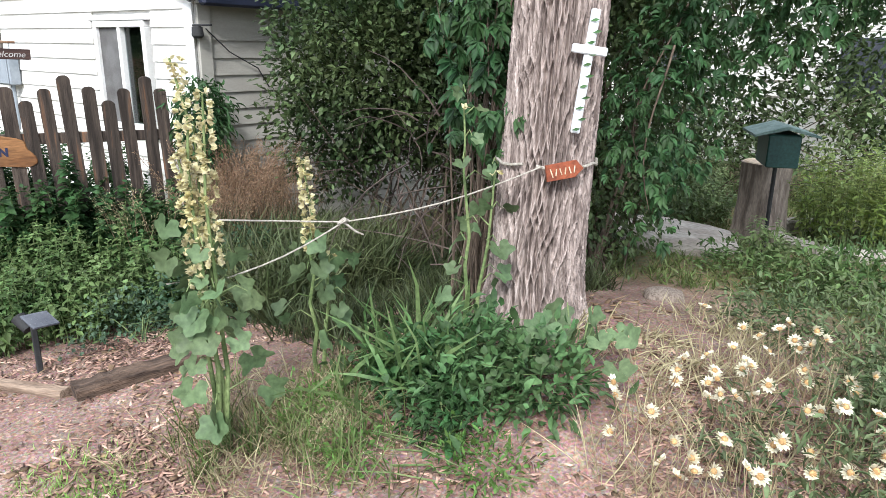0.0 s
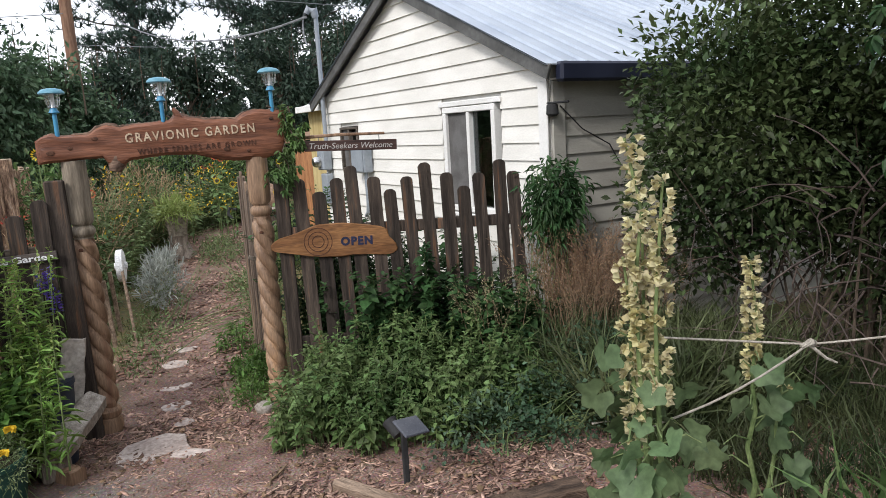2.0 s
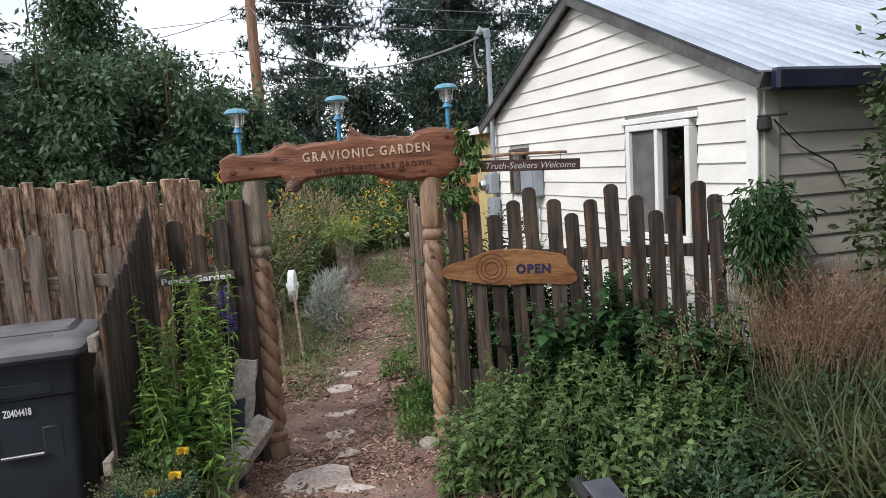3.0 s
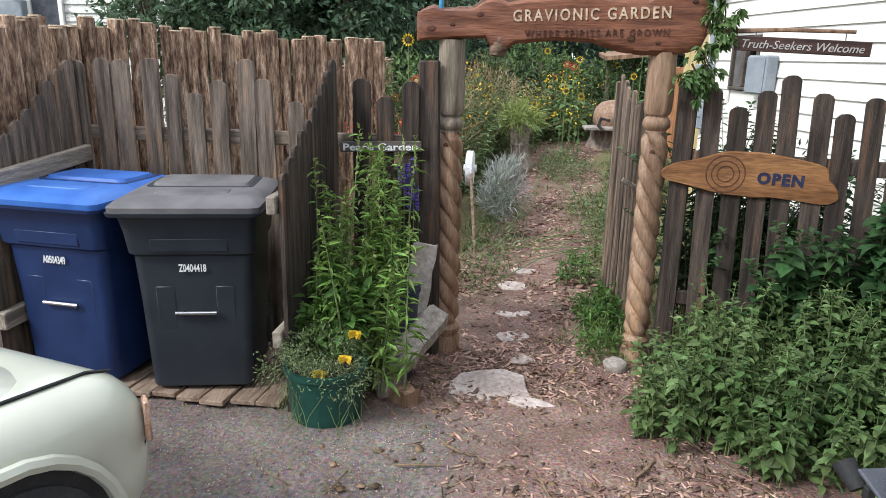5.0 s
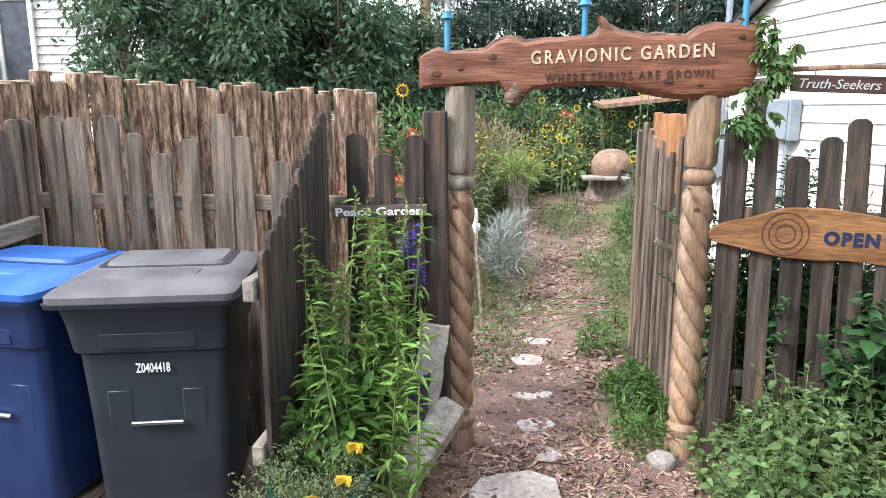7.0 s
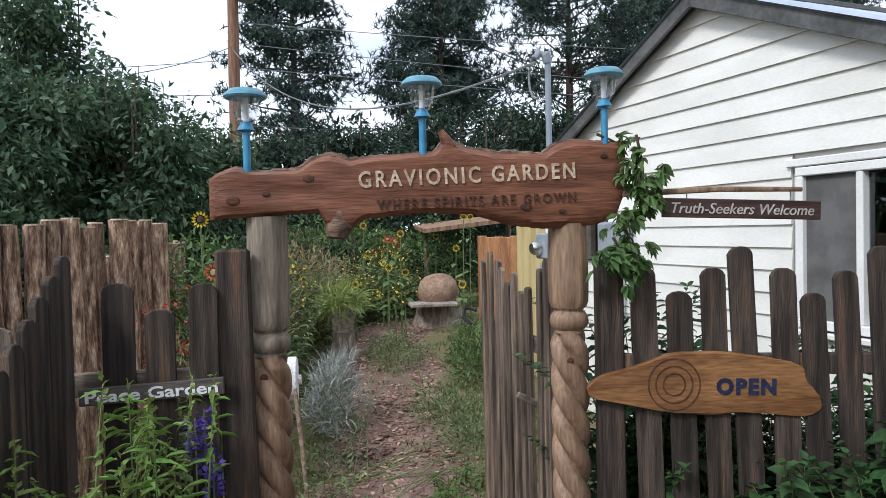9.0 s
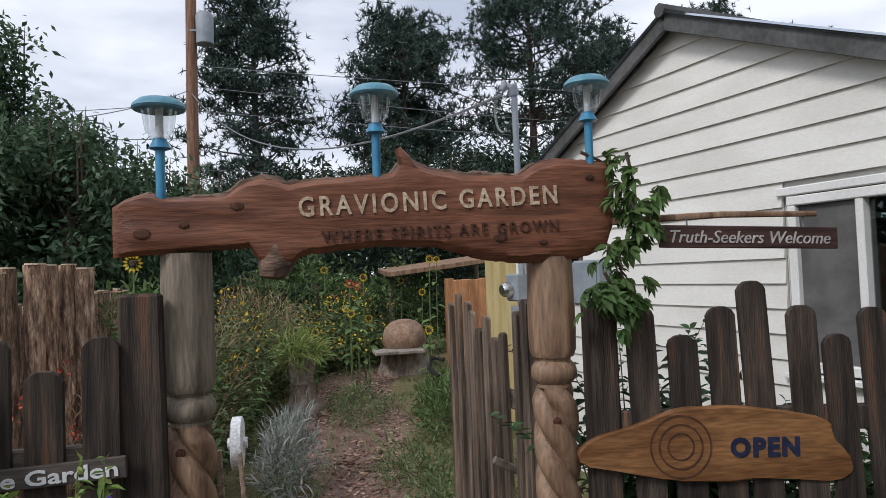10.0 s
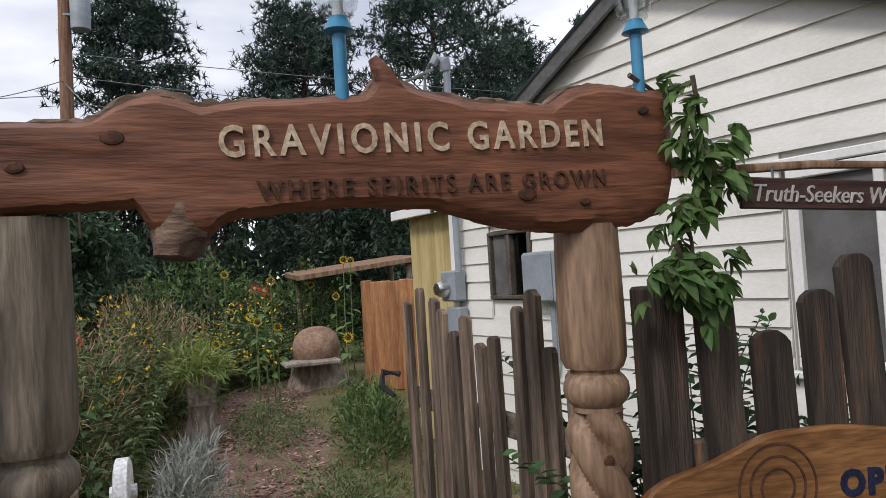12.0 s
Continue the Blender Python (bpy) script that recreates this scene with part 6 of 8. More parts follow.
bush("catmint_patch", "low blue-green leafy patch at the edge of the bark", [((-5.45, 2.75, 0.12), (0.35, 0.55, 0.30)), ((-5.35, 2.2, 0.10), (0.22, 0.40, 0.24)), ((-5.7, 3.2, 0.2), (0.4, 0.4, 0.36))],
     6500, (0.02, 0.05), (0.015, 0.03), leafmat("catmint_leaf", (0.045, 0.092, 0.045), (0.095, 0.15, 0.088)), 103, SMALL, per=10, spread=0.05, stems=80, category="plant")
bush("shrub", "tall dark-leaved shrub against the house corner",
     [((-5.75, 4.55, 1.75), (0.75, 0.95, 0.85)), ((-5.5, 5.2, 2.3), (0.9, 0.95, 0.75)), ((-6.0, 4.3, 1.2), (0.5, 0.6, 0.6)), ((-5.3, 5.6, 1.3), (0.9, 0.9, 1.0)), ((-5.8, 4.1, 2.2), (0.45, 0.55, 0.45)), ((-5.0, 6.2, 2.6), (1.0, 1.0, 1.0))],
     52000, (0.044, 0.085), (0.026, 0.048), L_LILAC, 105, SMALL, 0.0, per=9, spread=0.085, stems=45, stem_mat=M_BRANCH, shell=0.35, stem_r=0.012,
     base=[(-5.6, 4.7, 0), (-5.4, 5.3, 0), (-5.2, 5.0, 0), (-5.8, 4.4, 0)])
bush("shrub", "dark thicket with bare brown twigs behind the big tree",
     [((-4.6, 6.2, 1.6), (1.0, 1.0, 1.6)), ((-4.4, 5.6, 0.9), (0.8, 0.7, 0.8)), ((-4.9, 6.6, 3.2), (1.4, 1.2, 1.0)), ((-3.9, 5.4, 2.7), (0.9, 0.7, 0.9))],
     30000, (0.04, 0.08), (0.024, 0.045), L_LILAC, 107, SMALL, -0.2, per=9, spread=0.09, stems=45, stem_mat=M_BRANCH, shell=0.3, stem_r=0.014, base=[(-4.5, 6.0, 0), (-4.2, 5.5, 0), (-4.8, 6.5, 0)])
bush("round_bush", "small rounded drooping bush at the fence end", [((-6.60, 3.32, 1.38), (0.20, 0.21, 0.24)), ((-6.60, 3.30, 1.18), (0.18, 0.19, 0.24))],
     1500, (0.06, 0.10), (0.018, 0.028), L_CREEPER, 109, OVATE, -0.9, per=6, spread=0.05, stems=30)


def twig_tangle(name, label, centre, size, n, seed):
    """Bare thin twigs that droop and cross."""
    rng = np.random.default_rng(seed)
    t = thing(name, (centre[0], centre[1], gz(centre[0], centre[1])), label, "shrub")
    s = Shape()
    for _ in range(n):
        p = Vector(centre) + Vector(rng.uniform(-1, 1, 3) * size)
        d = Vector((rng.normal(0.25, .6), rng.normal(-0.35, .6), rng.normal(0, .5)))
        pts = []
        for k in range(6):
            p.z = max(p.z, gz(p.x, p.y) + 0.01)
            pts.append(p.copy())
            p = p + d * 0.13
            d = d + Vector((rng.normal(0, .2), rng.normal(0, .2), -0.16))
        s.tube(pts, [0.007, 0.006, 0.005, 0.004, 0.003, 0.002], 4, cap=False)
        if _ % 65 == 64:
            part("branchwork", s, M_PINEBARK, t)
            s = Shape()


twig_tangle("bare_twigs", "tangle of bare brown twigs under the tall shrub", (-5.2, 4.75, 0.9), (0.7, 0.7, 0.6), 130, 111)


def creeper(name, label, blobs, n, seed, size=(0.07, 0.12), stems=40, spread=0.1, leaf=None):
    """Hanging five-fingered vine leaves."""
    rng = np.random.default_rng(seed)
    c = blobs[0][0]
    t = thing(name, (c[0], c[1], gz(c[0], c[1])), label, "vine")
    k = n // 5
    pos, d = clumped(k, blobs, rng, 0.55, 6, spread)
    pos, d = above_ground(pos, d)
    k = len(pos)
    main = unit(d * 0.6 + rng.normal(0, 0.35, (k, 3)) + [0, 0, -0.75])
    side = unit(np.cross(main, rng.normal(0, 1, (k, 3)) * 0.3 + d))
    groups = []
    ln = rng.uniform(*size, k)
    for a, q in ((-1.15, 0.65), (-0.55, 0.9), (0, 1.0), (0.55, 0.9), (1.15, 0.65)):
        groups.append(blades(pos, main * math.cos(a) + side * math.sin(a), ln * q, ln * q * 0.42, OVATE, 0.25, (0.3, -0.5, 0.8), seed=seed + 2))
    part("foliage", tri_mesh("foliage", *join(*groups), leaf or L_CREEPER), None, t)
    if stems:
        part("stem_growth", twigs(stems, blobs, rng, [(c[0], c[1], 0)], 0.008), M_BRANCH, t)
    else:
        for (bx, by, bz), (rx, ry, rz) in blobs:
            pts = [(bx + rx * 0.3 * math.sin(2.2 * q + bz), by + ry * 0.5 * math.sin(1.7 * q + bx), bz + rz * (1 - q)) for q in np.linspace(0, 1.8, 9)]
            part("vine_stem", Shape().tube(pts, list(np.linspace(0.007, 0.003, 9)), 5), M_BRANCH, t, "thin brown vine stem")


creeper("creeper", "five-fingered vine climbing beside the big trunk", [((-3.62, 3.72, 2.35), (0.30, 0.34, 0.62)), ((-3.5, 3.66, 1.75), (0.22, 0.22, 0.42)), ((-3.55, 3.8, 3.1), (0.5, 0.5, 0.5)), ((-3.95, 4.25, 2.5), (0.4, 0.4, 0.6))], 9000, 121)
creeper("creeper", "curtain of vine leaves hanging beyond the trunk", [((-2.85, 5.2, 2.45), (0.6, 0.5, 0.62)), ((-2.3, 5.6, 2.72), (0.7, 0.6, 0.5)), ((-1.7, 5.9, 2.8), (0.6, 0.6, 0.5)), ((-2.6, 5.3, 3.2), (1.3, 0.7, 0.5)), ((-2.9, 4.35, 1.45), (0.16, 0.22, 0.5)), ((-3.3, 5.0, 1.6), (0.3, 0.4, 0.6))], 24000, 123, (0.05, 0.095), stems=0)
creeper("creeper", "vine leaves spilling from the end of the gate sign", [((-7.03, 1.42, 2.03), (0.05, 0.05, 0.12)), ((-7.02, 1.42, 1.88), (0.05, 0.05, 0.10)), ((-7.0, 1.33, 1.74), (0.07, 0.08, 0.09)), ((-6.99, 1.30, 1.67), (0.06, 0.06, 0.07)), ((-7.08, 1.3, 2.13), (0.05, 0.12, 0.03))], 620, 125, (0.05, 0.085), 0, 0.03, L_VINE)


def hollyhock(x, y, stalks, seed, label):
    rng = np.random.default_rng(seed)
    t = thing("hollyhock", (x, y, gz(x, y)), label, "flower", "hollyhocks")
    stem = Shape()
    lp, lw, ll, fp, fw = [], [], [], [], []
    for dx, dy, top, lx, ly, first in stalks:
        b = Vector((x + dx * 0.4, y + dy * 0.4, gz(x, y) - 0.03))
        e = Vector((x + dx + lx, y + dy + ly, top))
        pts = [b + (e - b) * q + Vector((rng.normal(0, .008), rng.normal(0, .008), 0)) for q in np.linspace(0, 1, 9)]
        stem.tube(pts, list(np.linspace(0.013, 0.004, 9)), 7)
        for q in np.concatenate([[0.2, 0.3], np.linspace(0.40, first + 0.06, 9)]):
            p = b + (e - b) * q
            a = rng.uniform(0, 6.28)
            o = Vector((math.cos(a), math.sin(a), 0.1))
            r = rng.uniform(0.05, 0.15) * (1.15 - 0.5 * q)
            stem.tube([p, p + o * r * 0.6 + Vector((0, 0, 0.03)), p + o * r], [0.004, 0.003, 0.002], 5)
            lp.append(p + o * r)
            lw.append(o * 0.7 + Vector((0, 0, -0.75)) + Vector(rng.normal(0, .35, 3)))
            ll.append(rng.uniform(0.09, 0.17) * (1.2 - 0.6 * q))
        for q in np.arange(first, 1.0, 0.0125):
            p = b + (e - b) * q
            for _ in range(2):
                a = rng.uniform(0, 6.28)
                o = Vector((math.cos(a), math.sin(a), 0.35))
                fp.append(p + o * 0.017)
                fw.append(o)
    part("stem", stem, M_STEM, t, "", True)
    lp, lw, ll = np.array(lp), np.array(lw), np.array(ll)
    part("foliage", tri_mesh("foliage", *blades(lp, lw, ll, ll * 1.05, LOBED, 0.6, (0.7, -0.6, 0.5), seed), L_MALLOW), None, t, "broad lobed leaves")
    if fp:
        fp, fw = np.array(fp), np.array(fw)
        groups = [blades(fp, unit(fw) + rng.normal(0, .5, fp.shape), 0.028, 0.026, SMALL, 0.8, seed=seed + k) for k in range(5)]
        part("blossom", tri_mesh("blossom", *join(*groups), L_FLOWER), None, t, "cream buds and blooms up the spike")


hollyhock(-3.50, 2.02, [(0, 0, 1.87, 0.0, -0.07, 0.58), (0.03, 0.05, 1.74, 0.0, -0.04, 0.56), (-0.03, 0.02, 1.62, -0.02, -0.02, 0.58), (-0.02, -0.03, 1.52, -0.01, -0.05, 0.56)], 131, "tall hollyhock with cream flower spikes and broad lobed leaves")
hollyhock(-3.76, 2.66, [(0, 0, 1.395, 0.0, -0.03, 0.62), (0.05, 0.03, 0.92, 0.03, 0.02, 0.98)], 133, "slender hollyhock with one cream flower spike")
hollyhock(-3.22, 3.22, [(0, 0, 1.66, -0.02, -0.02, 0.99), (0.04, 0.05, 1.34, 0.03, 0.06, 0.99)], 135, "pale-leaved climbing mallow beside the trunk")


def leafy_mound(name, label, x, y, r, h, n, ln, wd, material, seed, outline=OVATE, stems=40, category="plant"):
    return bush(name, label, [((x, y, gz(x, y) + h * 0.35), (r, r, h * 0.75))], n, ln, wd, material, seed, outline, 0.0, per=8, spread=0.04, stems=stems, category=category)


bush("groundcover_plant", "green leafy clump at the foot of the big tree",
     [((-2.95, 3.02, 0.50), (0.28, 0.32, 0.20)), ((-2.62, 3.12, 0.50), (0.22, 0.26, 0.18)), ((-2.78, 2.8, 0.42), (0.23, 0.26, 0.15)), ((-3.3, 2.85, 0.35), (0.26, 0.22, 0.16))],
     3600, (0.03, 0.085), (0.016, 0.042), leafmat("clump_leaf", (0.045, 0.105, 0.035), (0.10, 0.175, 0.065), island=0.5), 141, OVATE, 0.05, per=8, spread=0.05, stems=60, category="plant")


def mallow_leaves():
    rng = np.random.default_rng(143)
    t = thing("mallow", (-2.62, 3.3, gz(-2.62, 3.3)), "big round mallow leaves at the foot of the trunk", "plant")
    pos, way, st = [], [], Shape()
    for k in range(17):
        a, r = rng.uniform(0, 6.28), rng.uniform(0.05, 0.3)
        bx, by = -2.58 + r * math.cos(a), 3.35 + 0.8 * r * math.sin(a)
        z = gz(bx, by) + rng.uniform(0.10, 0.30)
        st.tube([(-2.6, 3.33, gz(-2.6, 3.33)), (bx, by, z)], [0.005, 0.003], 5)
        pos.append((bx, by, z))
        way.append((0.5 * math.cos(a) + 0.3, 0.5 * math.sin(a) - 0.5, -0.35))
    ln = rng.uniform(0.09, 0.15, len(pos))
    part("foliage", tri_mesh("foliage", *blades(pos, way, ln, ln * 1.1, LOBED, 0.5, (0.4, -0.5, 0.9), 144), L_MALLOW, True), None, t)
    part("stem_growth", st, M_STEM, t)


mallow_leaves()


def grass(name, label, n, region, ln, wd, material, seed, lean=0.5, upness=1.0, outline=STRAP, kind="stuff", tuft=14, spread=0.05):
    """Blades in tufts; region(rng, k) gives places x, y."""
    rng = np.random.default_rng(seed)
    x, y = region(rng, max(1, n // tuft))
    k = np.repeat(np.arange(len(x)), tuft)
    x, y = x[k] + rng.normal(0, spread, len(k)), y[k] + rng.normal(0, spread, len(k))
    pos = np.stack([x, y, ground_z(x, y) - 0.01], -1)
    way = rng.normal(0, lean, pos.shape)
    way[:, 2] = np.abs(rng.normal(upness, 0.25, len(k)))
    ob = new(name, tri_mesh(name, *blades(pos, way, rng.uniform(*ln, len(k)), rng.uniform(*wd, len(k)), outline, 0.7, seed=seed), material))
    return tagged(ob, label, "grass", kind=kind)


def rect(x0, x1, y0, y1):
    return lambda rng, k: (rng.uniform(x0, x1, k), rng.uniform(y0, y1, k))


def masked(x0, x1, y0, y1, keep):
    def f(rng, k):
        x, y = rng.uniform(x0, x1, k * 2), rng.uniform(y0, y1, k * 2)
        ok = rng.random(k * 2) < keep(x, y)
        return x[ok], y[ok]
    return f


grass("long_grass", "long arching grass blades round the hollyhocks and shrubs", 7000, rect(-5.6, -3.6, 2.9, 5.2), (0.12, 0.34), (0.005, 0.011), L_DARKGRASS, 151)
grass("long_grass", "grass tufts in front of the hollyhocks", 1000, masked(-4.0, -2.5, 1.75, 3.0, lambda x, y: 0.9 * np.exp(-((x + 3.3) ** 2 + (y - 2.25) ** 2) / 0.18)), (0.12, 0.30), (0.004, 0.009), L_GRASS, 153)
grass("dry_grass", "dry tan grass blades lying under the tree", 1500, rect(-2.9, -1.2, 3.3, 5.2), (0.10, 0.28), (0.004, 0.009), L_STRAW, 155, 0.9, 0.5)
grass("dry_grass", "straw-coloured grass mixed with the weeds", 3400, masked(-4.1, -2.7, 1.6, 3.0, lambda x, y: 1.4 * np.exp(-((x + 3.42) ** 2 + (y - 2.3) ** 2) / 0.13)), (0.08, 0.26), (0.003, 0.006), L_STRAW, 157, 0.6, 0.6)
def seed_grass(name, label, n, region, high, material, stalk, seed):
    """Thin stalks with loose drooping heads of small spikelets."""
    rng = np.random.default_rng(seed)
    t = thing(name, (region[0], region[2], gz(region[0], region[2])), label, "grass", kind="stuff")
    st, pos, way = Shape(), [], []
    for _ in range(n):
        x, y = rng.uniform(region[0], region[1]), rng.uniform(region[2], region[3])
        h, a = rng.uniform(*high), rng.uniform(0, 6.28)
        b = Vector((x, y, gz(x, y) - 0.02))
        lean = Vector((math.cos(a), math.sin(a), 0)) * h * rng.uniform(0.05, 0.32)
        line = [b + Vector((0, 0, h * (u - 0.10 * u * u))) + lean * u * u for u in np.linspace(0, 1, 6)]
        st.tube(line, [0.0028, 0.0026, 0.0024, 0.002, 0.0016, 0.001], 4, cap=False)
        for k in range(46):
            u = 0.66 + 0.34 * k / 46
            j = min(4, int(u * 5))
            p = line[j] + (line[j + 1] - line[j]) * (u * 5 - j)
            o = Vector(rng.normal(0, 1, 3)) * (0.030 * (1.15 - u) / 0.5)
            pos.append(p + o)
            way.append(Vector((0, 0, 0.8)) + lean.normalized() * 0.8 + o * 14 + Vector(rng.normal(0, .3, 3)))
    part("stem_growth", st, stalk, t)
    part("blossom", tri_mesh("blossom", *blades(pos, way, rng.uniform(0.016, 0.03, len(pos)), 0.006, SMALL, 0.8, seed=seed), material), None, t, "loose reddish tan seed heads")


seed_grass("seed_grass", "tall reddish tan grass heads by the fence end", 330, (-6.72, -5.95, 3.12, 3.95), (0.95, 1.42), L_HEADS, M_DRYSTEM, 159)
seed_grass("seed_grass", "greenish grass heads leaning over the leafy bush", 26, (-6.6, -6.2, 2.45, 2.9), (0.85, 1.05), L_STRAW, M_DRYSTEM, 160)
grass("tall_grass", "tall arching grey-green grass beside the leafy bush", 5200, rect(-6.5, -4.9, 2.95, 4.2), (0.35, 0.80), (0.009, 0.018), leafmat("arching_grass", (0.05, 0.072, 0.026), (0.115, 0.135, 0.058), island=0.5), 161, 0.42, 0.95, ARCH)
grass("weedy_grass", "yellow-green grass beyond the big tree", 9000, masked(-6.5, -0.5, 5.6, 11.0, lambda x, y: 0.7 + 0 * x), (0.06, 0.17), (0.008, 0.016), L_GRASS, 163, 0.6)
grass("dry_grass", "thin upright straw stalks among the daisies", 1100, rect(-2.3, -0.9, 2.9, 4.5), (0.12, 0.34), (0.003, 0.006), L_STRAW, 156, 0.3, 0.6)
grass("iris_leaves", "broad pale iris blades at the foot of the trunk", 130, lambda rng, k: (rng.normal(-3.22, 0.13, k), rng.normal(2.82, 0.13, k)), (0.32, 0.6), (0.022, 0.04), L_IRIS, 165, 0.55, 0.9, tuft=5)
grass("lawn_patch", "bright short lawn patch in the bark", 2600, masked(-4.6, -3.2, 0.7, 1.7, lambda x, y: 1.3 * np.exp(-((x + 3.68) ** 2 + (y - 1.4) ** 2) / 0.06)), (0.03, 0.07), (0.003, 0.006), L_NETTLE, 167, 0.6)
grass("garden_grass", "thin grass along the garden path", 9000, masked(-16, -7.2, -1.2, 3.2, lambda x, y: 0.12 + 0.7 * zones(x, y)[2]), (0.04, 0.12), (0.006, 0.012), L_GRASS, 169, 0.6)


# ---- dried daisies in the near bed ----
def daisy_bed():
    rng = np.random.default_rng(171)
    t = thing("daisy_clump", (-1.9, 3.6, gz(-1.9, 3.6)), "bed of faded white daisies with brown eyes", "flower", kind="stuff")
    st, eyes = Shape(), Shape()
    pos, way = [], []
    for k in range(105):
        x, y = rng.uniform(-2.3, -1.05), rng.uniform(2.75, 4.3)
        if (x + 2.32) * 0.82 + (y - 3.22) < 0.0:
            continue
        h = rng.uniform(0.14, 0.34)
        b = Vector((x, y, gz(x, y) - 0.02))
        e = b + Vector((rng.normal(0, .06), rng.normal(0, .06), h))
        st.tube([b, (b + e) / 2 + Vector((rng.normal(0, .015), rng.normal(0, .015), 0)), e], [0.003, 0.0025, 0.002], 5)
        n = Vector((rng.normal(0.2, .5), rng.normal(-0.35, .5), 0.7)).normalized()
        a = n.cross(Vector((0.3, 0.9, 0.1))).normalized()
        c = n.cross(a)
        eyes.tube([e, e + n * 0.008, e + n * 0.013], [0.013, 0.012, 0.006], 9)
        cup = rng.uniform(0.1, 1.3)
        for i in range(13):
            q = 2 * math.pi * i / 13
            o = a * math.cos(q) + c * math.sin(q)
            pos.append(e + o * 0.010)
            way.append(o * 0.8 + n * (cup + rng.normal(0, .12)))
    part("stem_growth", st, M_DRYSTEM, t)
    part("flower_centre_growth", eyes, M_SEEDHEAD, t, "brown flower eyes")
    part("petals", tri_mesh("petals", *blades(pos, way, 0.027, 0.021, SMALL, 0.15, seed=3), L_WHITE), None, t, "faded white petals")


daisy_bed()
bush("weed_bed", "sprawling grey-green weeds among the daisies", [((-1.5, 3.6, 0.40), (0.6, 0.5, 0.14)), ((-1.2, 4.3, 0.48), (0.6, 0.7, 0.26)), ((-1.9, 4.9, 0.42), (0.8, 0.5, 0.22))], 8200, (0.03, 0.075), (0.010, 0.022), leafmat("grey_green_weed", (0.075, 0.115, 0.045), (0.15, 0.19, 0.09), island=0.45), 173, OVATE, 0.1, per=8, spread=0.06, stems=80, category="plant")
bush("weed_bed", "dark green weeds beyond the daisies", [((-2.0, 6.2, 0.35), (0.9, 0.5, 0.26)), ((-3.0, 6.6, 0.2), (0.7, 0.5, 0.24))], 3000, (0.05, 0.09), (0.02, 0.035), L_BUSH, 175, OVATE, 0.1, per=8, spread=0.06, stems=60, category="plant")
bush("weed_clump", "small green weeds growing through the bark", [((-2.95, 2.35, 0.28), (0.16, 0.2, 0.1)), ((-2.45, 2.6, 0.38), (0.2, 0.14, 0.1)), ((-3.35, 2.45, 0.25), (0.25, 0.25, 0.14))], 2200, (0.02, 0.05), (0.008, 0.018), L_WEED, 177, SMALL, 0.2, per=8, spread=0.04, stems=40, category="plant")


# ---- beams, solar light and small things on the bark ----
def beam(x0, y0, x1, y1, w, h, label, material=None):
    z0, z1 = gz(x0, y0), gz(x1, y1)
    ln = math.hypot(x1 - x0, y1 - y0)
    s, n = Shape(), 15
    rings = []
    for i in range(n):
        q = i / (n - 1)
        ww, hh = w * random.uniform(0.9, 1.06), h * random.uniform(0.86, 1.08)
        x = ln * q
        rings.append([(x, -ww / 2, -0.01), (x, ww / 2, -0.01), (x, ww / 2 * random.uniform(.9, 1), hh * 0.7), (x, ww * 0.3, hh), (x, ww * 0.05, hh * random.uniform(0.8, 1.0)), (x, -ww * 0.25, hh * random.uniform(0.9, 1.05)), (x, -ww / 2 * random.uniform(.9, 1), hh * 0.7)])
    s = loft(rings)
    M = Matrix.Translation((x0, y0, z0)) @ pose(0, 0, 0, 0, -math.degrees(math.atan2(z1 - z0, ln)), math.degrees(math.atan2(y1 - y0, x1 - x0)))
    ob = new("wood_beam", mesh_of("wood_beam", s, material or M_BEAM, True))
    ob.matrix_world = M
    tagged(ob, label, "timber", "edging timbers")


beam(-4.52, 1.66, -4.50, 2.32, 0.13, 0.09, "split dark brown old timber lying on the bark", M_ROTTEN)
beam(-5.32, 1.29, -4.58, 1.64, 0.08, 0.05, "thin weathered timber edging the bark bed")


def solar_light():
    x, y = -5.10, 1.62
    g0 = gz(x, y)
    t = thing("solar_spotlight", (x, y, g0), "small black solar spotlight on a stake", "garden light")
    part("stake", Shape().box((x, y, g0 + 0.13), (0.03, 0.03, 0.34), bev=0.004), M_RUBBER, t)
    part("panel", Shape().box((x + 0.045, y + 0.03, g0 + 0.34), (0.13, 0.16, 0.014), pose(0, 0, 0, -8, 24, 20), 0.004), M_SOLAR, t, "grey tilted solar panel")
    part("lamp_head", Shape().tube([(x - 0.03, y - 0.02, g0 + 0.27), (x - 0.10, y - 0.05, g0 + 0.33)], [0.03, 0.042], 12), M_RUBBER, t, "", True)


solar_light()


# ---- fallen twigs on the gravel ----
def fallen_twig(x, y, turn, ln, r):
    rng = np.random.default_rng(int(abs(x * 100) + abs(y * 1000)))
    a = radians(turn)
    pts = []
    for q in np.linspace(-0.5, 0.5, 6):
        px, py = x + ln * q * math.cos(a) + rng.normal(0, ln * 0.03), y + ln * q * math.sin(a) + rng.normal(0, ln * 0.03)
        pts.append((px, py, gz(px, py) + r + 0.004))
    t = thing("twig", (x, y, gz(x, y)), "short dry brown twig lying on the gravel", "twig", "fallen twigs")
    part("stick", Shape().tube(pts, [r * 0.6, r, r, r * 0.9, r * 0.7, r * 0.4], 6, wob=0.15), M_DRYSTEM, t, "", True)
    fx, fy, fz = pts[3]
    part("side_shoot", Shape().tube([pts[3], (fx + ln * 0.16 * math.cos(a + 0.7), fy + ln * 0.16 * math.sin(a + 0.7), fz + 0.01)], [r * 0.6, r * 0.3], 5), M_DRYSTEM, t)


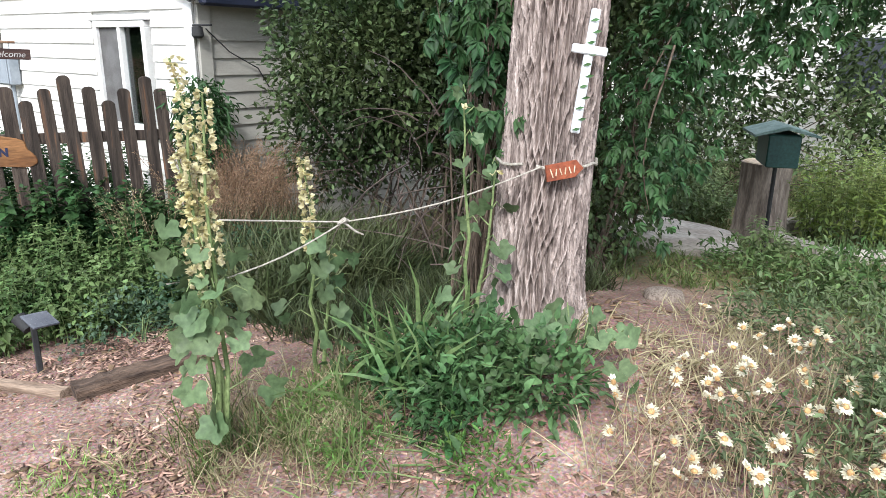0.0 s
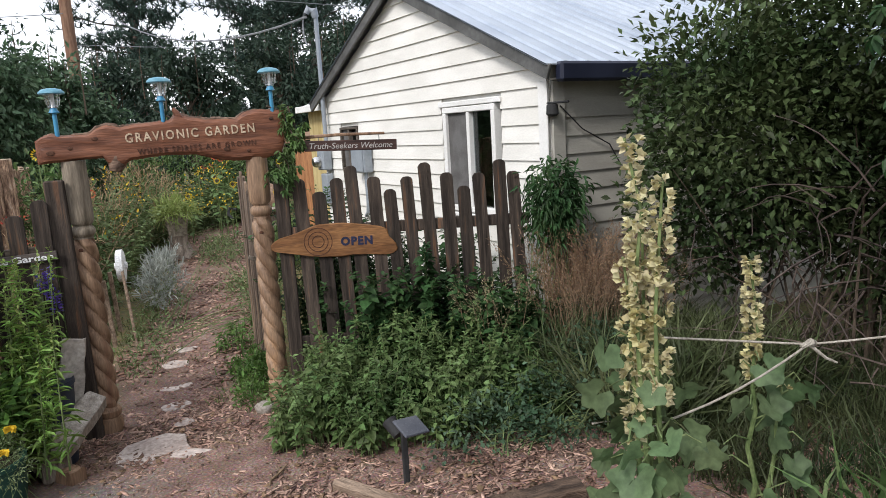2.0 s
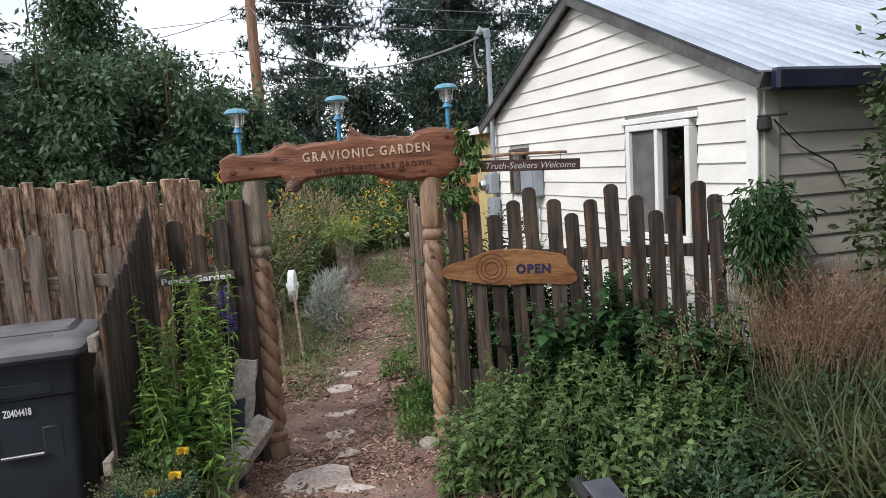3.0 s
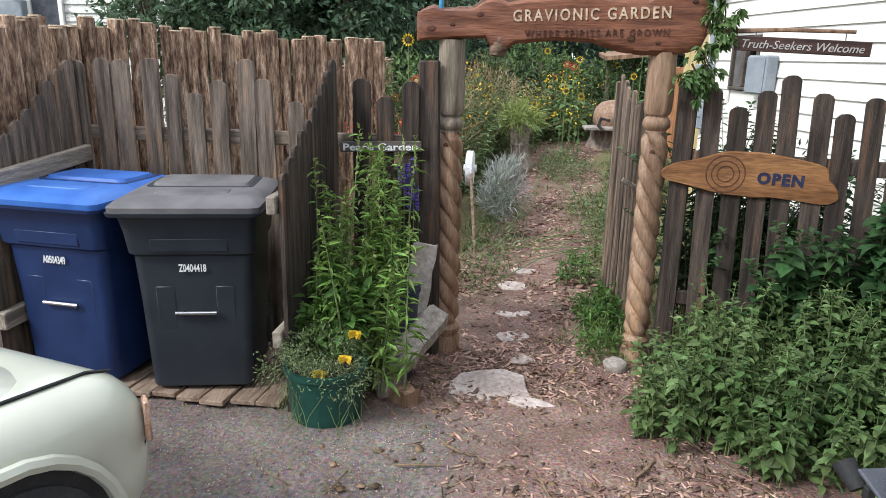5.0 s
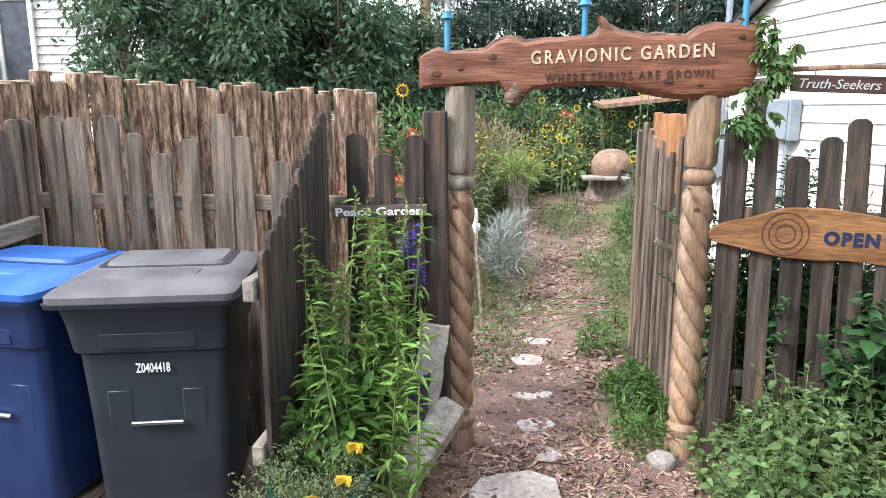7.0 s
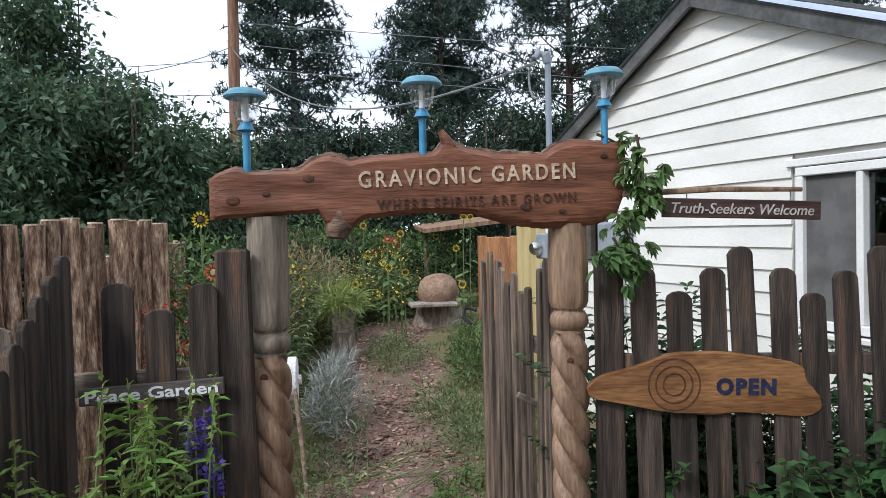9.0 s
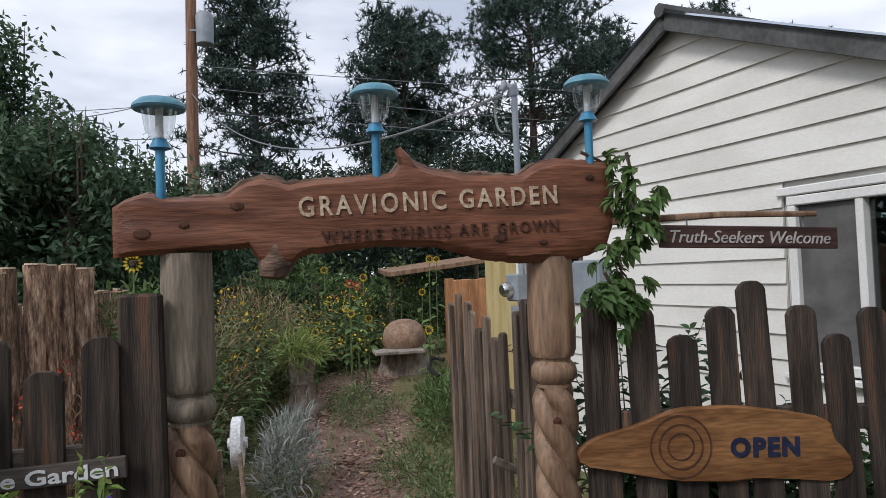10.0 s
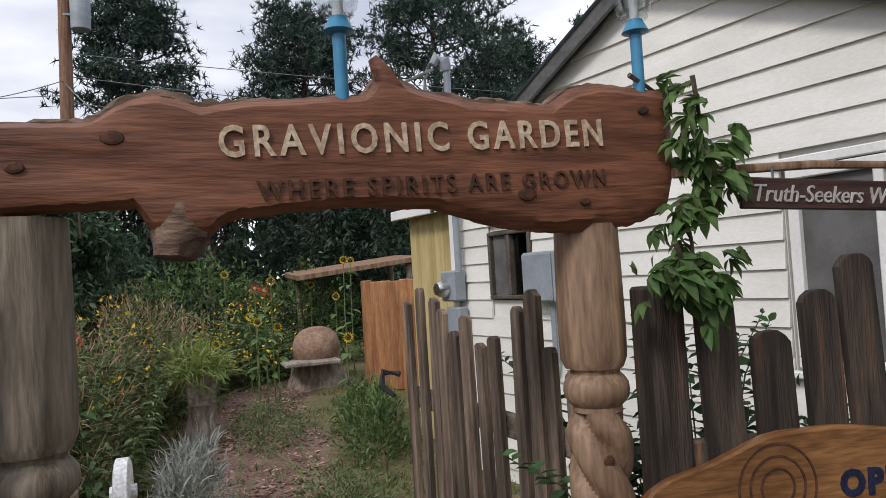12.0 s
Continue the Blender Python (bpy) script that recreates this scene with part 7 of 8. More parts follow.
for tx, ty, ta, tl, tr in ((-5.75, 0.18, 60, 0.30, 0.007), (-5.6, -0.02, 100, 0.22, 0.006), (-6.1, -1.0, 70, 0.42, 0.009), (-5.5, 0.55, 20, 0.26, 0.006), (-5.9, 0.62, 130, 0.2, 0.006), (-5.25, 0.25, 85, 0.24, 0.008),
                           (-5.35, -0.35, 30, 0.16, 0.005), (-5.7, 1.0, 150, 0.3, 0.008), (-6.4, 0.75, 40, 0.26, 0.006), (-4.9, 0.75, 110, 0.28, 0.007), (-6.35, -0.05, 15, 0.2, 0.006), (-5.1, 1.15, 65, 0.34, 0.008)):
    fallen_twig(tx, ty, ta, tl, tr)


# ---- planters beside the gate ----
def planter():
    x, y = -6.05, -0.56
    g0 = gz(x, y)
    t = thing("green_planter", (x, y, g0), "round dark green plant pot overflowing with poppies", "plant pot")
    pot = Shape().lathe([(0.155, 0.0), (0.175, 0.01), (0.19, 0.10), (0.2, 0.26), (0.212, 0.27), (0.212, 0.30), (0.195, 0.30), (0.185, 0.26)], 32, (x, y, g0))
    part("pot", pot, M_GREEN_POT, t, "", True)
    part("band", Shape().lathe([(0.178, 0.05), (0.182, 0.055), (0.184, 0.075), (0.18, 0.08)], 32, (x, y, g0), cap=False), M_GREY_SHINGLE, t, "pale scuffed band")
    part("soil", Shape().lathe([(0.19, 0.0), (0.10, 0.012)], 24, (x, y, g0 + 0.262)), M_SOIL, t)
    bush("poppy_plant", "feathery poppy foliage with yellow blooms in the green pot", [((x, y, g0 + 0.36), (0.22, 0.22, 0.12)), ((x + 0.1, y - 0.16, g0 + 0.30), (0.14, 0.16, 0.12)), ((x + 0.1, y + 0.1, g0 + 0.28), (0.16, 0.16, 0.10))],
         4200, (0.012, 0.03), (0.004, 0.008), L_POPPY, 201, SMALL, 0.1, per=14, spread=0.022, stems=60, category="flower", stem_r=0.0018)
    for k, (dx, dy, dz) in enumerate(((0.17, 0.02, 0.30), (0.13, 0.14, 0.37), (0.05, 0.17, 0.47))):
        p = np.tile(np.array([[x + dx, y + dy, g0 + dz]]), (7, 1))
        a = np.arange(7) * 2 * np.pi / 7
        w = np.stack([0.5 + 0.5 * np.cos(a), np.sin(a), 0.7 + 0.3 * np.cos(a)], -1)
        f = thing("yellow_poppy", (x + dx, y + dy, g0 + dz), "open yellow poppy bloom in the green pot", "flower", "yellow poppies")
        part("petals", tri_mesh("petals", *blades(p, w, 0.042, 0.05, SMALL, 0.2, (1, 0, .3), seed=k), L_YELLOW), None, f)
        part("stem", Shape().tube([(x + dx * .3, y + dy * .3, g0 + 0.27), (x + dx, y + dy, g0 + dz)], [0.002, 0.002], 5), M_STEM, f)
    # hemp-like tall stems rise behind it from a dark tub
    x2, y2 = -6.55, -0.46
    g2 = gz(x2, y2)
    t = thing("dark_tub", (x2 - 0.1, y2 + 0.12, g2), "dark blue plant tub behind the green pot", "plant pot")
    part("tub", Shape().lathe([(0.15, 0), (0.17, 0.3), (0.185, 0.52), (0.195, 0.53), (0.19, 0.56), (0.17, 0.55)], 28, (x2 - 0.1, y2 + 0.1, g2)), M_BLACK_POT, t, "", True)
    rng = np.random.default_rng(205)
    t = thing("tall_herb", (x2, y2, g2), "tall bright green herb with narrow leaves and flower tips", "plant")
    st, pos, way, ln, tip, tw = Shape(), [], [], [], [], []
    for k in range(46):
        b = Vector((x2 + rng.uniform(-.2, .38), y2 + rng.normal(-0.02, .16), g2 + 0.1))
        top = rng.uniform(0.75, 1.38) if k > 2 else (1.52, 1.58, 1.45)[k]
        if b.x > -6.35:
            top *= 0.68
        e = Vector((b.x + rng.normal(0, .06), b.y + rng.normal(0, .08), g2 + top))
        st.tube([b, (b + e) / 2 + Vector((rng.normal(0, .02), rng.normal(0, .02), 0)), e], [0.006, 0.005, 0.002], 5)
        for q in np.linspace(0.12, 1, 52):
            p = b + (e - b) * q
            a = rng.uniform(0, 6.28)
            pos.append(p)
            way.append((math.cos(a), math.sin(a), rng.normal(0.0, 0.35)))
            ln.append(rng.uniform(0.07, 0.15) * (1.1 - 0.5 * q))
        for q in np.linspace(0.86, 1.03, 20):
            tip.append(b + (e - b) * q)
            tw.append(Vector(rng.normal(0, 1, 3)) + Vector((0, 0, 0.6)))
    ln = np.array(ln)
    part("foliage", tri_mesh("foliage", *blades(pos, way, ln, ln * 0.21, OVATE, 0.4, seed=206), L_NETTLE), None, t)
    part("stem_growth", st, M_STEM, t)
    part("flower_tip_growth", tri_mesh("flower_tip_growth", *blades(tip, tw, 0.028, 0.016, SMALL, 0.6, seed=207), L_PALE), None, t, "pale flower tips")
    bush("nettle_clump", "broad nettle leaves between the two pots", [((-6.25, -0.55, 0.42), (0.15, 0.17, 0.16))], 330, (0.06, 0.11), (0.035, 0.055), L_WEED, 209, OVATE, 0.0, per=5, spread=0.04, stems=20, category="plant")
    rng = np.random.default_rng(211)
    t = thing("larkspur", (-6.9, -0.28, 0.5), "purple larkspur spikes under the name plaque", "flower")
    pos, way, st = [], [], Shape()
    for dx, dy, z0, z1 in ((0, 0, 0.93, 1.17), (0.02, 0.03, 0.85, 1.0), (0.0, -0.03, 1.0, 1.14)):
        st.tube([(-6.9 + dx, -0.28 + dy, 0.1), (-6.9 + dx, -0.28 + dy, z1)], [0.005, 0.003], 5)
        for q in np.linspace(0, 1, 60):
            a = rng.uniform(0, 6.28)
            pos.append((-6.9 + dx + 0.018 * math.cos(a), -0.28 + dy + 0.018 * math.sin(a), z0 + (z1 - z0) * q))
            way.append((math.cos(a), math.sin(a), 0.1))
    part("blossom", tri_mesh("blossom", *blades(pos, way, 0.026, 0.024, SMALL, 0.7, seed=212), L_PURPLE), None, t, "purple blooms")
    part("stem_growth", st, M_STEM, t)


planter()


def rock(name, at, size, turn, label, material, seed, category="stone"):
    rng = np.random.default_rng(seed)
    bm = bmesh.new()
    bmesh.ops.create_icosphere(bm, subdivisions=3, radius=0.5)
    for v in bm.verts:
        d = Vector(v.co)
        n = noise.noise(d * 2.3 + Vector((seed, 0, 0))) * 0.16 + noise.noise(d * 6 + Vector((0, seed, 0))) * 0.05
        q = max(abs(d.x), abs(d.y), abs(d.z))
        v.co = d * (0.62 + 0.38 * 0.5 / q + n)
    me = bpy.data.meshes.new(name)
    bm.to_mesh(me)
    bm.free()
    me.materials.append(material)
    me.polygons.foreach_set("use_smooth", [True] * len(me.polygons))
    ob = new(name, me)
    ob.matrix_world = Matrix.Translation(at) @ pose(0, 0, 0, *turn) @ Matrix.Diagonal((*size, 1))
    return tagged(ob, label, category)


def split_slab(name, a, b, wide, thick, roll, label, material, seed, category="stone", taper=0.85):
    """A rough split piece from a to b with a flat, slightly broken section."""
    rng = random.Random(seed)
    a, b = Vector(a), Vector(b)
    rings = []
    for k in range(7):
        q = k / 6
        w, h = wide * (1 - (1 - taper) * abs(2 * q - 1) ** 3) * rng.uniform(0.92, 1.06), thick * rng.uniform(0.85, 1.1)
        ring = [(-w / 2, -h * 0.4), (-w * 0.42, -h / 2), (w * 0.40, -h / 2), (w / 2, -h * 0.3), (w / 2, h * 0.35), (w * 0.36, h / 2), (-w * 0.1, h * rng.uniform(.42, .56)), (-w * 0.44, h / 2)]
        rings.append([((b - a).length * q + rng.uniform(-.006, .006), y + rng.uniform(-.005, .005), z + rng.uniform(-.004, .004)) for y, z in ring])
    ob = new(name, mesh_of(name, loft(rings), material, False))
    ob.matrix_world = Matrix.Translation(a) @ (b - a).to_track_quat("X", "Z").to_matrix().to_4x4() @ pose(0, 0, 0, roll)
    return tagged(ob, label, category)


split_slab("standing_stone", (-6.70, -0.23, 0.20), (-6.74, -0.15, 0.70), 0.16, 0.055, 80, "flat grey slab of stone leaning by the post", M_STONE, 21)
split_slab("driftwood", (-6.30, -0.30, 0.07), (-6.74, -0.07, 0.27), 0.17, 0.10, 24, "split weathered grey driftwood by the gate post", M_DRIFT, 22, "driftwood")
split_slab("flat_stone", (-6.50, -0.46, 0.205), (-6.34, -0.24, 0.19), 0.20, 0.045, 0, "flat pale stone stacked beside the pots", M_STONE, 23)
split_slab("base_stone", (-6.62, -0.40, 0.06), (-6.28, -0.26, 0.03), 0.20, 0.16, 4, "dark block under the stacked stone", M_STUMP, 24)
split_slab("base_stone", (-6.34, -0.26, -0.02), (-6.22, -0.14, -0.03), 0.12, 0.09, 0, "reddish brick-like block on the ground", M_POST_LOW, 25)
rock("edge_stone", (-6.98, 1.02, -0.09), (0.14, 0.13, 0.09), (0, 0, 30), "small pale stone at the foot of the gate post", M_STONE, 25)
rock("boulder", (-4.55, 7.15, 0.06), (1.7, 1.0, 0.34), (0, 0, 15), "low flat grey boulder beyond the tree", M_STONE, 26)
rock("edge_stone", (-3.2, 5.1, 0.26), (0.28, 0.2, 0.16), (0, 0, 50), "small brown stone under the tree", M_STUMP, 27)


# ---- bird feeder and stump beyond the tree ----
def feeder():
    x, y = -3.45, 7.19
    g0 = gz(x, y)
    t = thing("tree_stump", (-3.79, 7.8, gz(-3.79, 7.8)), "tall grey cut tree stump in the grass", "stump")
    part("trunk", Shape().lathe([(0.31, -0.05), (0.25, 0.15), (0.225, 0.45), (0.23, 0.80)], 26, (-3.79, 7.8, gz(-3.79, 7.8)), lambda a, z: 1 + 0.05 * math.sin(5 * a + z) + 0.03 * math.sin(13 * a)), M_STUMP, t, "", True)
    part("cut_top", Shape().lathe([(0.222, 0.798), (0.205, 0.81)], 26, (-3.79, 7.8, gz(-3.79, 7.8))), M_LOGEND, t)
    t = thing("bird_feeder", (x, y, g0), "dark green hut-shaped bird feeder on a pole", "bird feeder")
    part("pole", Shape().tube([(x, y, g0 - .05), (x, y, g0 + 0.92)], [0.018, 0.018], 8), M_RUBBER, t)
    M = pose(x, y, g0 + 0.87, 0, 0, 35)
    b = Shape().box((0, 0, 0.13), (0.26, 0.46, 0.28), bev=0.01)
    b.v = [tuple(M @ Vector(p)) for p in b.v]
    part("body", b, M_GREEN_METAL, t)
    r = Shape().prism([(-0.26, 0.255), (0.0, 0.325), (0.26, 0.255), (0.26, 0.275), (0, 0.35), (-0.26, 0.275)], 0.6, M @ pose(0, 0, 0, 0, 0, 90), 0.004)
    part("roof", r, M_GREY_SHINGLE, t, "grey-green pitched roof")
    t = thing("stone_ring", (-3.1, 8.1, gz(-3.1, 8.1)), "pale round stone planter ring in the grass", "planter")
    for k in range(18):
        a = 2 * math.pi * k / 18
        s = Shape().box((0, 0, 0), (0.16, 0.24, 0.13), bev=0.03, jit=0.01)
        M = Matrix.Translation((-3.1 + 0.62 * math.cos(a), 8.1 + 0.62 * math.sin(a), gz(-3.1, 8.1) + 0.06)) @ pose(0, 0, 0, 0, 0, math.degrees(a))
        s.v = [tuple(M @ Vector(p)) for p in s.v]
        part("block", s, M_STONE, t)


feeder()


def white_shed():
    t = thing("white_shed", (-8.5, 13.5, gz(-8.5, 13.5)), "white house seen through the trees beyond", "house")
    w = part("wall", Shape().box((-7.0, 15.2, 1.6), (9.0, 3.0, 3.4), bev=0.02), M_SIDING, t)
    for k in range(12):
        # thin strips in the shaded siding colour draw the shadow under each board
        part("clapboard", Shape().box((-7.0, 13.69, 0.1 + 0.27 * k), (9.0, 0.03, 0.02), bev=0.004), M_SIDING_SHADED, w)
    part("roof", Shape().prism([(13.3, 3.3), (15.2, 4.4), (17.0, 3.3), (17.0, 3.42), (15.2, 4.55), (13.3, 3.42)], 9.6, pose(-7.0, 0, 0), 0.01), M_DARK_TRIM, t)
    for x in (-5.0, -8.6):
        wi = part("window", Shape().box((x, 13.68, 1.7), (0.9, 0.05, 1.1)), M_TRIM, t)
        part("pane", Shape().box((x, 13.65, 1.7), (0.74, 0.03, 0.94)), M_SOLAR, wi)


white_shed()
bush("shrub", "dark leafy shrubs screening the far white house", [((-6.2, 11.0, 1.6), (1.6, 0.9, 1.5)), ((-3.6, 11.6, 2.0), (1.5, 0.9, 1.7)), ((-1.0, 11.2, 1.8), (1.6, 1.0, 1.8)), ((1.6, 10.0, 1.8), (1.4, 1.4, 1.8))], 27000, (0.08, 0.14), (0.04, 0.07), L_LILAC, 281, OVATE, -0.1, per=9, spread=0.16, stems=20, stem_mat=M_BRANCH, stem_r=0.015)

bush("shrub", "green leafy shrubs behind the bird feeder", [((-4.4, 10.4, 0.75), (0.9, 0.6, 0.85)), ((-3.3, 10.7, 0.85), (0.9, 0.6, 0.95)), ((-5.6, 9.9, 0.7), (0.7, 0.6, 0.8))], 3600, (0.07, 0.12), (0.035, 0.06), L_GARDEN, 283, OVATE, -0.1, per=9, spread=0.14, stems=20, stem_mat=M_BRANCH, stem_r=0.012)
leafy_stems("flowering_weed", "yellow-green bushy plant beside the bird feeder", [(-3.12, 8.25, 0.42, 1.0), (-2.75, 8.5, 0.36, 0.85)], 46, 285, (0.05, 0.09), 0.4, L_PALE, "plant", node=0.06)
leafy_stems("weed_clump", "green weeds in the grass by the cut stump", [(-4.75, 8.3, 0.42, 0.6), (-5.2, 8.9, 0.42, 0.7), (-3.25, 6.75, 0.2, 0.5)], 46, 287, (0.05, 0.09), 0.4, L_GARDEN, "plant", node=0.06)


# ---- inside the garden ----
def garden_things():
    # a little old barrow with a white wheel, its handle propped on the ground
    x, y = -9.4, -0.13
    g0 = gz(x, y)
    t = thing("garden_barrow", (x, y - 0.2, g0), "rickety brown wooden barrow with a white-painted wheel by the path", "barrow")
    wh = part("wheel", Shape().tube([(x, y - 0.035, 0.74), (x, y - 0.028, 0.74), (x, y + 0.028, 0.74), (x, y + 0.035, 0.74)], [0.15, 0.165, 0.165, 0.15], 24), M_CREAM_PAINT, t, "white-painted wooden wheel", True)
    part("hub", Shape().tube([(x, y - 0.06, 0.74), (x, y + 0.06, 0.74)], [0.035, 0.035], 10), M_CREAM_PAINT, wh)
    for k in range(4):
        part("board", Shape().box((x + 0.02 * k, y - 0.20 - 0.01 * k, 0.42 + 0.13 * k), (0.62, 0.022, 0.10), pose(0, 0, 0, 8, 3 - 2 * k, 4), 0.005), M_BEAM, t)
    for dx, dy in ((-.24, -.13), (.26, -.13), (-.24, -.3), (.26, -.3)):
        part("leg", Shape().box((x + dx, y + dy, g0 + 0.30), (0.045, 0.04, 0.72), pose(0, 0, 0, 3, -4, 0), 0.005), M_BEAM, t)
    part("handle", Shape().tube([(x + 0.1, y + 0.01, 0.80), (x + 0.3, y + 0.06, 0.42), (x + 0.5, y + 0.11, g0 - 0.01)], [0.014, 0.016, 0.012], 7), M_BEAM, t, "", True)
    part("cross_brace", Shape().tube([(x + 0.28, y - 0.30, g0 + 0.55), (x + 0.30, y - 0.10, g0 + 0.05)], [0.014, 0.014], 6), M_BEAM, t)
    # a carved stump with a potted plant on it
    x, y = -13.4, 0.27
    g0 = gz(x, y)
    t = thing("pedestal_stump", (x, y, g0), "root-footed stump carrying a wooden plant pot", "stump")
    part("stump", Shape().lathe([(0.26, -0.03), (0.17, 0.12), (0.13, 0.25), (0.15, 0.34)], 18, (x, y, g0), lambda a, z: 1 + 0.2 * math.sin(4 * a) * (0.35 - min(.3, z - g0))), M_STUMP, t, "", True)
    t = thing("wooden_pot", (x, y, g0 + 0.34), "square wooden plant pot on the stump", "plant pot")
    part("pot", loft([[(x + px, y + py, g0 + z) for px, py in rounded_ring(w, w, 0.03)] for z, w in ((0.34, 0.26), (0.66, 0.36), (0.66, 0.30), (0.60, 0.28))]), M_RAIL_X, t)
    leafy_mound("potted_grass", "yellow-green tufted plant in the wooden pot", x, y, 0.30, 0.2, 900, (0.12, 0.3), (0.012, 0.02), L_PALE, 301, STRAP, 0)
    ob = [o for o in bpy.data.objects if o.name.startswith("potted_grass")][0]
    ob.location.z += 0.62
    # dome-topped stump and a split one
    x, y = -15.6, 1.85
    g0 = gz(x, y)
    t = thing("domed_stump", (x, y, g0), "big stump with a domed pale wooden top", "stump")
    part("trunk", Shape().lathe([(0.46, -0.05), (0.36, 0.15), (0.33, 0.37)], 24, (x, y, g0), lambda a, z: 1 + 0.06 * math.sin(6 * a)), M_STUMP, t, "", True)
    part("dome", Shape().lathe([(0.30, 0.37), (0.33, 0.42), (0.33, 0.56), (0.29, 0.69), (0.20, 0.77), (0.09, 0.805), (0.02, 0.81)], 28, (x, y, g0), lambda a, z: 1 + 0.03 * math.sin(7 * a)), M_DOME, t, "domed pale wooden top", True)
    part("ledge", Shape().box((x + 0.35, y - 0.15, g0 + 0.35), (0.5, 0.75, 0.05), bev=0.01), M_DRIFT, t)
    # orange cedar slab screen and lean-to roof
    t = thing("cedar_screen", (-14.4, 2.75, gz(-14.4, 2.75)), "screen of orange-brown upright cedar slabs", "screen")
    for k in range(6):
        xx, yy = -14.9 + 0.12 * k, 2.45 + 0.1 * k
        part("slab", Shape().box((xx, yy, gz(xx, yy) + 0.72), (0.05, 0.15, 1.46 + random.uniform(-.05, .05)), pose(0, 0, 0, 0, 0, -30), 0.012), M_ORANGE_SLAB, t)
    t = thing("lean_to", (-16.5, 2.9, gz(-16.5, 2.9)), "low lean-to with a reddish sheet roof", "shed")
    part("roof", Shape().box((-16.9, 2.7, 1.92), (1.5, 2.0, 0.08), pose(0, 0, 0, 6, 3, 0)), M_POST_LOW, t, "reddish sheet roof")
    for xx, yy in ((-16.3, 3.5), (-17.4, 1.9), (-17.4, 3.5)):
        part("post", Shape().tube([(xx, yy, 0.2), (xx, yy, 1.9)], [0.05, 0.05], 8), M_STUMP, t)
    # beds
    leafy_stems("garden_bed", "overgrown flower bed with tall mixed plants",
                [(-9.5, -0.85, 0.34, 0.70), (-10.6, -0.80, 0.42, 0.95), (-11.8, -0.72, 0.48, 1.10), (-13.0, -0.55, 0.48, 1.20), (-14.2, -0.35, 0.5, 1.20), (-15.3, 0.05, 0.5, 1.1), (-16.1, 0.8, 0.5, 1.0), (-16.5, 1.5, 0.4, 0.8)],
                26, 311, (0.07, 0.13), 0.42, L_GARDEN, "plants", node=0.085, bare=0.12)
    bush("garden_bed", "dark green leafy plants behind the flower bed", [((-12.5, -1.2, 0.9), (1.8, 0.4, 0.9)), ((-17.0, 0.3, 1.0), (1.2, 1.2, 1.1)), ((-17.6, 2.0, 0.9), (0.9, 1.2, 1.0))], 9000, (0.07, 0.14), (0.03, 0.05), L_BUSH, 313, OVATE, 0.1, per=10, spread=0.12, stems=90, category="plants")
    bush("silver_sage", "silvery feathery sage bush beside the path", [((-10.3, 0.10, 0.34), (0.28, 0.18, 0.30)), ((-10.8, 0.18, 0.34), (0.26, 0.2, 0.30))], 1000, (0.08, 0.18), (0.010, 0.018), L_SILVER, 315, STRAP, 0.7, per=9, spread=0.05, stems=30, category="plant")
    bush("weed_clump", "green weeds at the path's edge by the open gate", [((-7.75, 1.0, -0.04), (0.3, 0.17, 0.12)), ((-7.2, 0.95, -0.06), (0.14, 0.12, 0.14))], 1500, (0.03, 0.07), (0.012, 0.025), L_WEED, 317, OVATE, 0.1, per=8, spread=0.05, stems=50, category="plant")
    leafy_stems("weed_clump", "sprawling green weeds at the path's edge by the open gate", [(-8.55, 0.92, 0.24, 0.24), (-8.0, 0.98, 0.16, 0.16), (-7.55, 0.98, 0.15, 0.2), (-9.1, 1.0, 0.2, 0.16)], 44, 351, (0.035, 0.07), 0.4, L_WEED)
    bush("weed_clump", "tufted green plant on the far side of the path", [((-11.9, 1.75, 0.25), (0.45, 0.3, 0.34)), ((-12.9, 1.9, 0.3), (0.4, 0.3, 0.3))], 2600, (0.06, 0.12), (0.012, 0.022), L_BUSH, 319, STRAP, 0.7, per=8, spread=0.06, stems=20, category="plant")
    bush("weed_clump", "low green weeds creeping over the garden path", [((-8.4, 0.08, 0.0), (0.5, 0.18, 0.16)), ((-9.6, 1.25, 0.05), (0.6, 0.25, 0.22)), ((-10.6, 1.2, 0.1), (0.5, 0.3, 0.2)), ((-9.3, 0.1, 0.05), (0.4, 0.2, 0.16)), ((-13.0, 0.9, 0.25), (0.7, 0.35, 0.2))], 5200, (0.03, 0.07), (0.01, 0.02), L_GARDEN, 323, OVATE, 0.2, per=7, spread=0.08, stems=50, category="plant")
    bush("climbing_rose", "thin leafy stems with red blooms behind the pickets", [((-7.35, 1.95, 0.9), (0.12, 0.35, 0.35)), ((-7.36, 1.52, 1.45), (0.06, 0.07, 0.3))], 300, (0.025, 0.05), (0.010, 0.02), L_GARDEN, 321, OVATE, 0.2, per=4, spread=0.05, stems=26, category="plant", stem_r=0.004)
    rng = np.random.default_rng(331)
    # sunflowers and other blooms over the beds
    spots = [(rng.uniform(-16.8, -12.6), rng.uniform(0.1, 2.5), rng.uniform(0.8, 1.75), "y") for _ in range(11)]
    spots += [(rng.uniform(-12, -9), rng.uniform(-1.4, -0.6), rng.uniform(0.8, 1.3), "r") for _ in range(9)] + [(-14.6, 0.95, 1.45, "r"), (-14.5, 1.05, 1.42, "r"), (-9.6, -0.75, 1.9, "y"), (-9.3, -0.62, 1.55, "r")]
